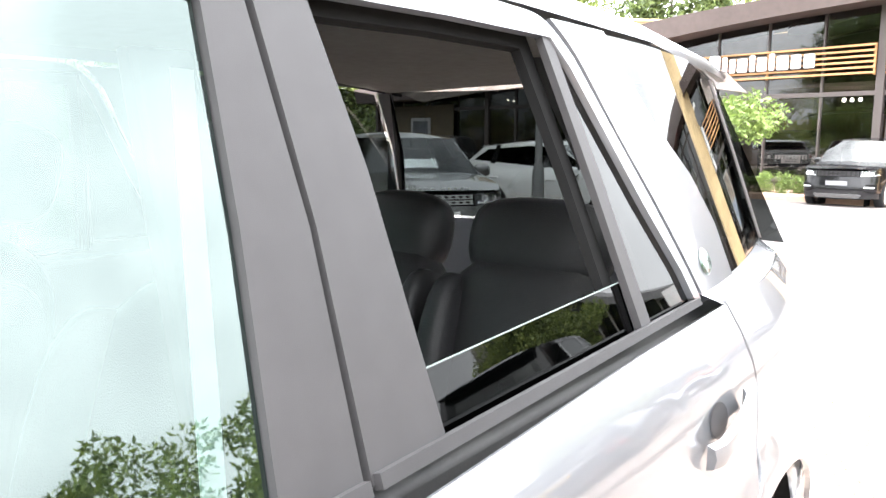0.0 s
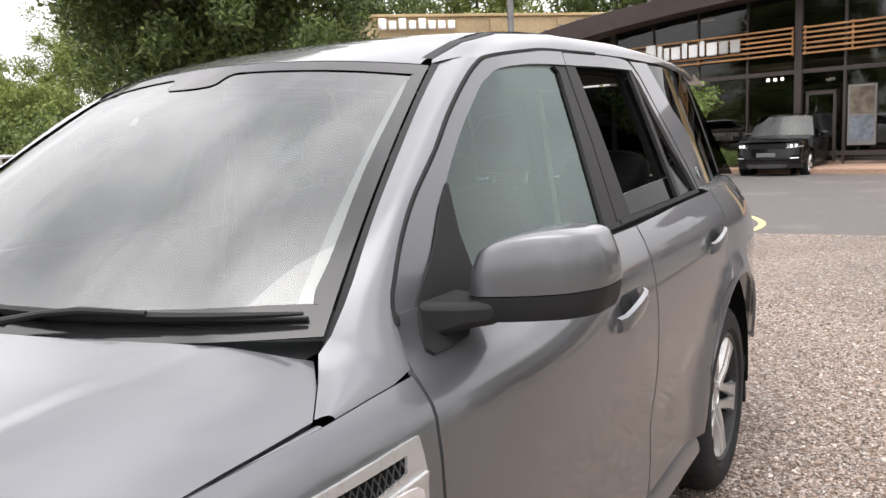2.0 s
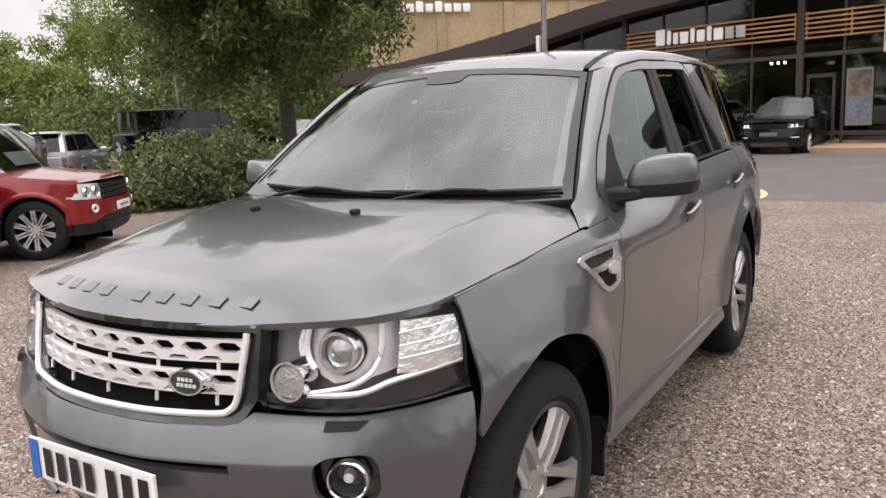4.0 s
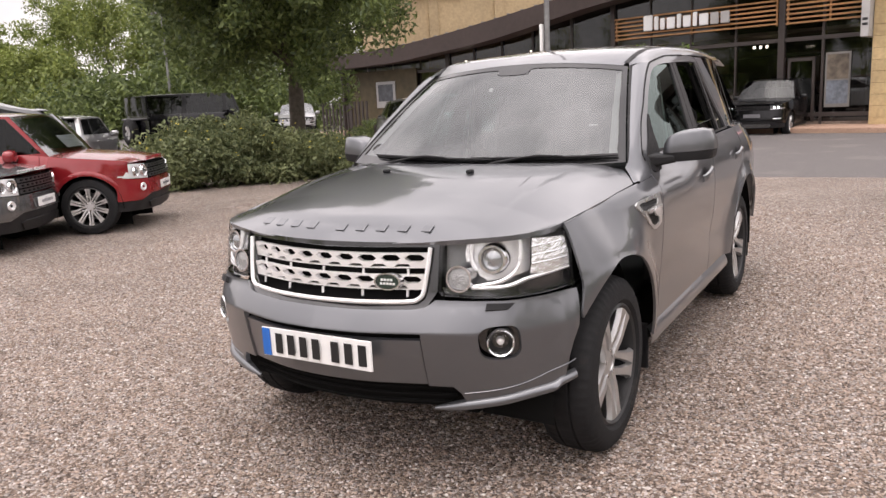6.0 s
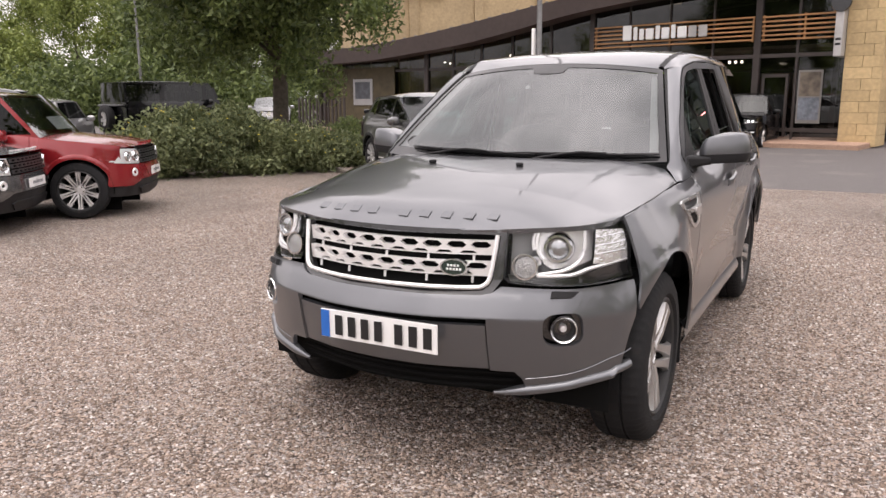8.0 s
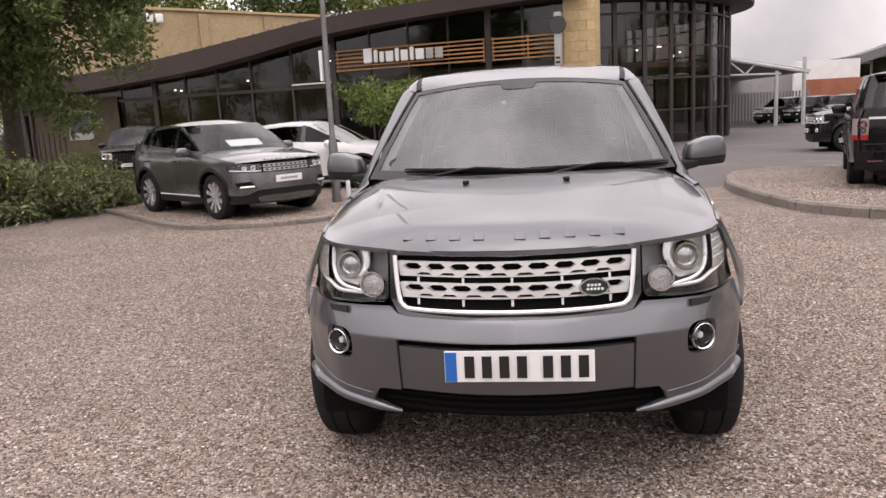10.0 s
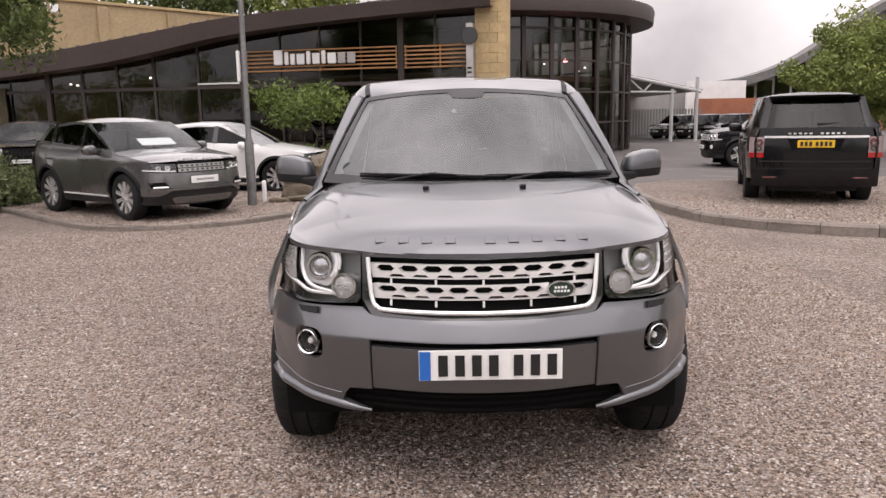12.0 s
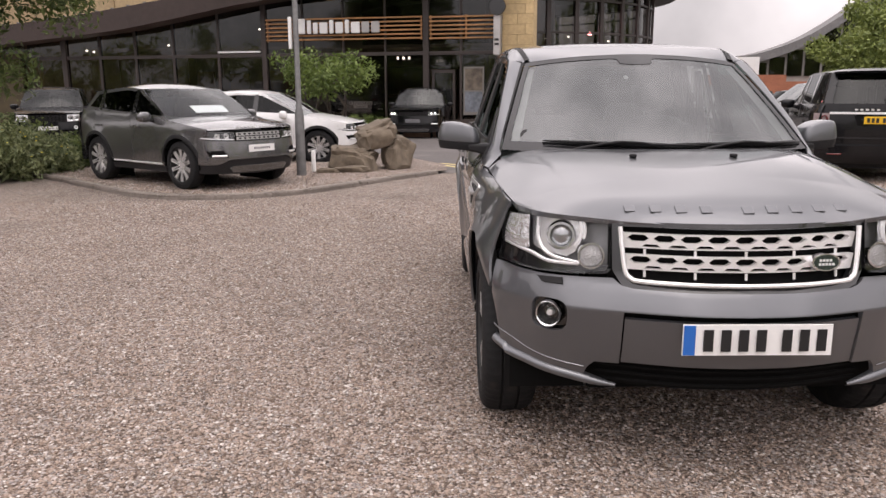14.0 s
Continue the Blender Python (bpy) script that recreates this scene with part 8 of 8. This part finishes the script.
def leaf_cloud(centres, radii, per, size, seed, shape=(1, 1, 1), flat=0.0):
    """Small two-sided leaf blades scattered in clumps."""
    rng = np.random.default_rng(seed)
    c = np.repeat(np.array(centres, float), per, 0)
    r = np.repeat(np.array(radii, float), per)
    d = rng.normal(size=c.shape)
    d /= np.linalg.norm(d, axis=1)[:, None]
    p = c + d * (r * rng.random(len(c)) ** 0.45)[:, None] * np.array(shape)
    a = rng.normal(size=c.shape)
    a[:, 2] *= 1 - flat
    a /= np.linalg.norm(a, axis=1)[:, None]
    b = np.cross(a, rng.normal(size=c.shape))
    b /= np.linalg.norm(b, axis=1)[:, None]
    s = size * (0.6 + 0.8 * rng.random(len(c)))[:, None]
    v = np.stack([p - a * s, p + b * s * 0.38 - a * s * 0.1, p + a * s, p - b * s * 0.38 - a * s * 0.1], 1).reshape(-1, 3)
    g = Geo()
    g.v = v
    g.f = np.arange(len(v)).reshape(-1, 4)
    return g


def leaves(name, g, mat, parent=None, label=""):
    me = bpy.data.meshes.new(name)
    me.from_pydata(g.v.tolist(), [], g.f.tolist())
    me.materials.append(mat)
    ob = new(name, me)
    if parent is not None:
        ob.parent = parent
    if label:
        ob["label"] = label
    return ob


def clumps(c, r, n, rad, seed, shell=0.6):
    rng = np.random.default_rng(seed)
    out = []
    while len(out) < n:
        d = rng.normal(size=3)
        d /= np.linalg.norm(d)
        k = shell + (1 - shell) * rng.random()
        q = np.array(c) + d * np.array(r) * k * (0.82 + 0.36 * rng.random())
        out.append(q)
    return out, [rad * (0.55 + 0.8 * rng.random()) for _ in range(n)]


def tree(name, x, y, trunk_h, trunk_r, crown_c, crown_r, n, per, leaf, mat, seed, label, clump=0.7, shell=0.55, z=0.0, stems=1):
    t = tagged(new(name), label, "tree")
    rnd = random.Random(seed)
    cs, rs = clumps(crown_c, crown_r, n, clump, seed, shell)
    g = Geo()
    for k in range(stems):
        ox, oy = (rnd.uniform(-0.3, 0.3), rnd.uniform(-0.3, 0.3)) if stems > 1 else (0, 0)
        pts = [(x + ox * 0.3, y + oy * 0.3, z - 0.1)] + [(x + ox * (0.4 + i * 0.5) + rnd.uniform(-0.06, 0.06), y + oy * (0.4 + i * 0.5) + rnd.uniform(-0.06, 0.06), z + trunk_h * i / 3) for i in range(1, 4)]
        top = Vector(crown_c) * 0.6 + Vector((x + ox, y + oy, z + trunk_h)) * 0.4
        pts += [tuple(top), (crown_c[0] + ox, crown_c[1] + oy, crown_c[2] + crown_r[2] * 0.6)]
        g.tube(pts, [trunk_r * k_ / math.sqrt(stems) for k_ in (1.25, 1.0, 0.92, 0.85, 0.55, 0.15)], 10)
    part("trunk", g, BARK, t, "rough grey-brown trunk")
    for i in range(0, min(n, 26 if leaf < 0.1 else 8)):
        g = Geo()
        a = Vector((x, y, z + trunk_h * rnd.uniform(0.75, 1.0))).lerp(Vector(crown_c), rnd.uniform(0.0, 0.7))
        b = Vector(cs[i])
        mid = a.lerp(b, 0.5) + Vector((rnd.uniform(-0.2, 0.2), rnd.uniform(-0.2, 0.2), rnd.uniform(0.05, 0.35)))
        g.tube([a, mid, b], [trunk_r * 0.28, trunk_r * 0.17, trunk_r * 0.05], 6)
        part("limb", g, BARK, t)
    leaves("crown", leaf_cloud(cs, rs, per, leaf, seed + 1), mat, t, "uneven leafy crown")
    return t


tree("tree", -10.4, 11.9, 2.5, 0.19, (-9.75, 11.0, 4.75), (3.6, 3.1, 2.85), 240, 400, 0.070, LEAF, 7, "broad leafy green tree behind a flowering shrub", 0.62, 0.35)
tree("tree", 13.6, 23.0, 1.2, 0.14, (13.6, 23.0, 2.7), (2.6, 2.2, 2.0), 110, 260, 0.08, LEAFWOOD, 17, "bushy mid-green tree behind a parked car", 0.6, 0.3)
tree("small_tree", -4.4, 20.6, 1.0, 0.06, (-4.4, 20.6, 1.95), (1.40, 1.1, 0.66), 60, 70, 0.070, LEAFLIGHT, 23, "small light green feathery tree before the showroom", 0.34, 0.45, stems=4)
for i, (x, y, zc, r) in enumerate(((-67.5, 45, 10.0, 4.6), (-60.5, 44, 9.6, 4.8), (-54.5, 45, 9.0, 4.2), (-49, 43, 8.4, 3.8))):
    tree("tree", x, y, 5, 0.17, (x, y, zc), (r, 3.5, 5.2), 120, 95, 0.15, LEAFWOOD, 31 + 3 * i, "thin see-through tree against the sky", 1.0, 0.12)
tree("tree", -40, 38, 3, 0.25, (-40, 38, 6.5), (6, 4, 5.0), 130, 260, 0.19, LEAF, 41, "dark leafy tree beyond the yard", 1.3, 0.3)
for i, (x, y, r, zc) in enumerate(((-27, 52, 5.5, 10.4), (-18, 54, 5.0, 10.0), (-10.5, 56, 4.6, 8.8), (-34, 50, 6.0, 9.5))):
    tree("tree", x, y, 4, 0.3, (x, y, zc), (r, 3.5, 4.2), 90, 130, 0.2, LEAF if i % 2 else LEAFWOOD, 50 + i, "leafy tree rising behind the brick building", 1.3, 0.35)


def woods(name, line, depth, height, n, per, leaf, mat, seed, label):
    rng = np.random.default_rng(seed)
    cs, rs = [], []
    for _ in range(n):
        k = rng.random() * (len(line) - 1)
        i = int(k)
        f = k - i
        x, y = [line[i][j] * (1 - f) + line[i + 1][j] * f for j in (0, 1)]
        hgt = height * (0.75 + 0.25 * math.sin(k * 7.3) + 0.2 * math.sin(k * 17.0))
        cs.append((x + rng.normal() * depth, y + rng.normal() * depth, hgt * rng.random() ** 0.8))
        rs.append(1.1 + 0.8 * rng.random())
    ob = leaves(name, leaf_cloud(cs, rs, per, leaf, seed), mat)
    return tagged(ob, label, "woodland", kind="stuff")


# rounded crowns of the wood beyond the car park
cs, rs = [], []
for i, (x, y, zc, rx, ry, rz) in enumerate(((-92, 42, 5.6, 7, 4, 6.4), (-84, 40, 5.6, 6.5, 4, 6.0), (-76, 41, 5.4, 6, 4, 6.0), (-69, 39, 5.0, 5.2, 3.6, 5.4), (-63, 39, 4.3, 4.4, 3.2, 4.6), (-58.5, 38, 2.8, 3.2, 2.8, 3.2), (-53, 43, 3.6, 4.5, 3, 4.2), (-46, 43, 4.6, 5, 3, 4.8), (-40, 45, 5.2, 5, 3, 5.0), (-34, 46, 5.0, 5, 3, 5.0), (-80, 36, 2.2, 6, 3, 2.8), (-70, 35.5, 1.8, 6, 2.5, 2.4), (-48, 40, 1.8, 6, 2.5, 2.6))):
    c_, r_ = clumps((x, y, zc), (rx, ry, rz), 120, 0.95, 200 + i, 0.5)
    cs += c_
    rs += r_
tagged(leaves("woodland", leaf_cloud(cs, rs, 120, 0.185, 61), LEAFWOOD), "dense green woodland edge beyond the car park", "woodland", kind="stuff")
woods("woodland", [(-45, 30), (-40, 30), (-34, 33), (-30, 36)], 1.5, 3.5, 220, 160, 0.18, LEAF, 67, "dark undergrowth beyond the car park")
woods("woodland", [(44, 46), (40, 26), (38, 8), (38, -16), (30, -42), (0, -52), (-30, -48), (-60, -30), (-80, 0), (-90, 42)], 3.0, 9.0, 900, 130, 0.26, LEAFWOOD, 71, "line of trees round the yard")

# clipped hedge and flowering shrubs
shrub_line = curve([(-10.15, 8.0), (-9.8, 8.4), (-9.1, 9.2), (-8.5, 10.2), (-8.3, 11.4)], 4)
for i, (x, y) in enumerate(shrub_line[::3]):
    sh = tagged(new("shrub"), "dense grey-green shrub with small yellow flowers", "shrub", "flowering shrubs along a kerb")
    h = (1.12, 1.30, 1.32, 1.16, 0.82, 0.55)[i]
    cs, rs = clumps((x, y, h * 0.48), (0.78, 0.78, h * 0.52), 46, 0.30, 80 + i, 0.45)
    leaves("foliage", leaf_cloud(cs, rs, 230, 0.046, 90 + i), LEAFGREY, sh)
    rng = np.random.default_rng(100 + i)
    g = Geo()
    for _ in range(20):
        d = rng.normal(size=3)
        d /= np.linalg.norm(d)
        d[2] = abs(d[2]) * 0.9
        p = np.array((x, y, h * 0.5)) + d * np.array((0.92, 0.92, h * 0.60))
        g.lathe([(0.0, 0.008), (0.016, 0.003), (0.019, -0.006), (0.0, -0.009)], 6, Matrix.Translation(p.tolist()))
    tagged(part("flowers", g, FLOWER, sh, "small yellow flowers"), kind="stuff")
for i, (x, y, h) in enumerate(((-9.3, 12.6, 0.75), (-8.1, 12.2, 0.5), (-10.5, 10.4, 1.15))):
    sh = tagged(new("shrub"), "low dark green shrub under a tree", "shrub")
    cs, rs = clumps((x, y, h * 0.45), (0.8, 0.8, h * 0.5), 40, 0.3, 120 + i, 0.45)
    leaves("foliage", leaf_cloud(cs, rs, 150, 0.045, 130 + i), LEAF, sh)
hedge = tagged(new("hedge"), "low clipped box hedge before the showroom", "hedge")
rng = np.random.default_rng(5)
cs = [(-6.0 + 3.1 * rng.random(), 23.2 + 0.5 * rng.random(), 0.08 + 0.5 * rng.random()) for _ in range(120)]
leaves("foliage", leaf_cloud(cs, [0.13] * 120, 90, 0.03, 6), LEAFLIGHT, hedge)
hedge2 = tagged(new("hedge"), "low clipped green hedge beside a wall", "hedge")
cs = [(-17.2 + 2.4 * rng.random(), 23.0 + 0.5 * rng.random(), 0.08 + 0.6 * rng.random()) for _ in range(90)]
leaves("foliage", leaf_cloud(cs, [0.15] * 90, 90, 0.035, 8), LEAF, hedge2)

# ---- loose stones of the yard ----
def pebbles(n, x0, x1, y0, y1, size, seed, z=0.0):
    rng = np.random.default_rng(seed)
    base = np.array([(1, 0, 0), (-1, 0, 0), (0, 1, 0), (0, -1, 0), (0, 0, 1), (0, 0, -0.6)], float)
    tri = np.array([(0, 2, 4), (2, 1, 4), (1, 3, 4), (3, 0, 4), (2, 0, 5), (1, 2, 5), (3, 1, 5), (0, 3, 5)])
    p = np.stack([rng.uniform(x0, x1, n), rng.uniform(y0, y1, n), np.full(n, z)], 1)
    s = size * np.exp(np.clip(rng.normal(0, 0.30, n), -0.7, 0.55))
    a = rng.uniform(0, 2 * np.pi, n)
    v = base[None] * (0.72 + 0.5 * rng.random((n, 6, 1)))
    v = v * np.stack([np.ones(n), 0.55 + 0.4 * rng.random(n), 0.35 + 0.35 * rng.random(n)], 1)[:, None, :] * s[:, None, None]
    tl = rng.normal(0, 0.35, n)
    y_, z_ = v[:, :, 1] * np.cos(tl)[:, None] - v[:, :, 2] * np.sin(tl)[:, None], v[:, :, 1] * np.sin(tl)[:, None] + v[:, :, 2] * np.cos(tl)[:, None]
    x_ = v[:, :, 0] * np.cos(a)[:, None] - y_ * np.sin(a)[:, None]
    yy = v[:, :, 0] * np.sin(a)[:, None] + y_ * np.cos(a)[:, None]
    v = np.stack([x_, yy, z_ + s[:, None] * 0.22], 2) + p[:, None, :]
    f = (tri[None] + 6 * np.arange(n)[:, None, None]).reshape(-1, 3)
    return v.reshape(-1, 3), f


vs, fs, k = [], [], 0
for n, x0, x1, y0, y1, size, seed in ((105000, -4.5, 3.6, -2.2, 1.6, 0.0078, 1), (46000, -5.5, 3.1, 1.6, 6.0, 0.0085, 2), (26000, 1.0, 3.1, 1.6, 5.5, 0.0080, 3), (14000, -7, 3.1, 6.0, 7.6, 0.010, 4)):
    v, f = pebbles(n, x0, x1, y0, y1, size, seed)
    vs.append(v)
    fs.append(f + k)
    k += len(v)
# stones of the two raised beds, inside their kerbs
for n, x0, x1, y0, y1, size, seed, z, kx, ky in ((26000, 3.3, 8.6, 5.0, 10.2, 0.013, 5, 0.10, (3.25, 3.58, 4.1, 4.9, 6.5, 9.5), (8.3, 7.45, 6.85, 6.33, 5.73, 4.98)), (20000, -8.2, -1.6, 7.9, 12.0, 0.012, 6, 0.055, (-9.4, -7.7, -6.1, -5.2, -4.4, -3.5, -2.8, -2.0, -1.0), (11.6, 10.5, 8.95, 8.13, 7.9, 8.1, 8.7, 9.9, 11.3))):
    v, f = pebbles(n, x0, x1, y0, y1, size, seed, z)
    c = v.reshape(-1, 6, 3).mean(1)
    ok = c[:, 1] > np.interp(c[:, 0], kx, ky)
    v = v.reshape(-1, 6, 3)[ok].reshape(-1, 3)
    f = f[: 8 * int(ok.sum())]
    vs.append(v)
    fs.append(f + k)
    k += len(v)
me = bpy.data.meshes.new("gravel_stones")
V, Fc = np.concatenate(vs), np.concatenate(fs)
me.from_pydata(V.tolist(), [], Fc.tolist())
me.materials.append(STONES)
tagged(new("gravel_stones", me), "loose brown, grey and white gravel stones", "gravel", kind="stuff")
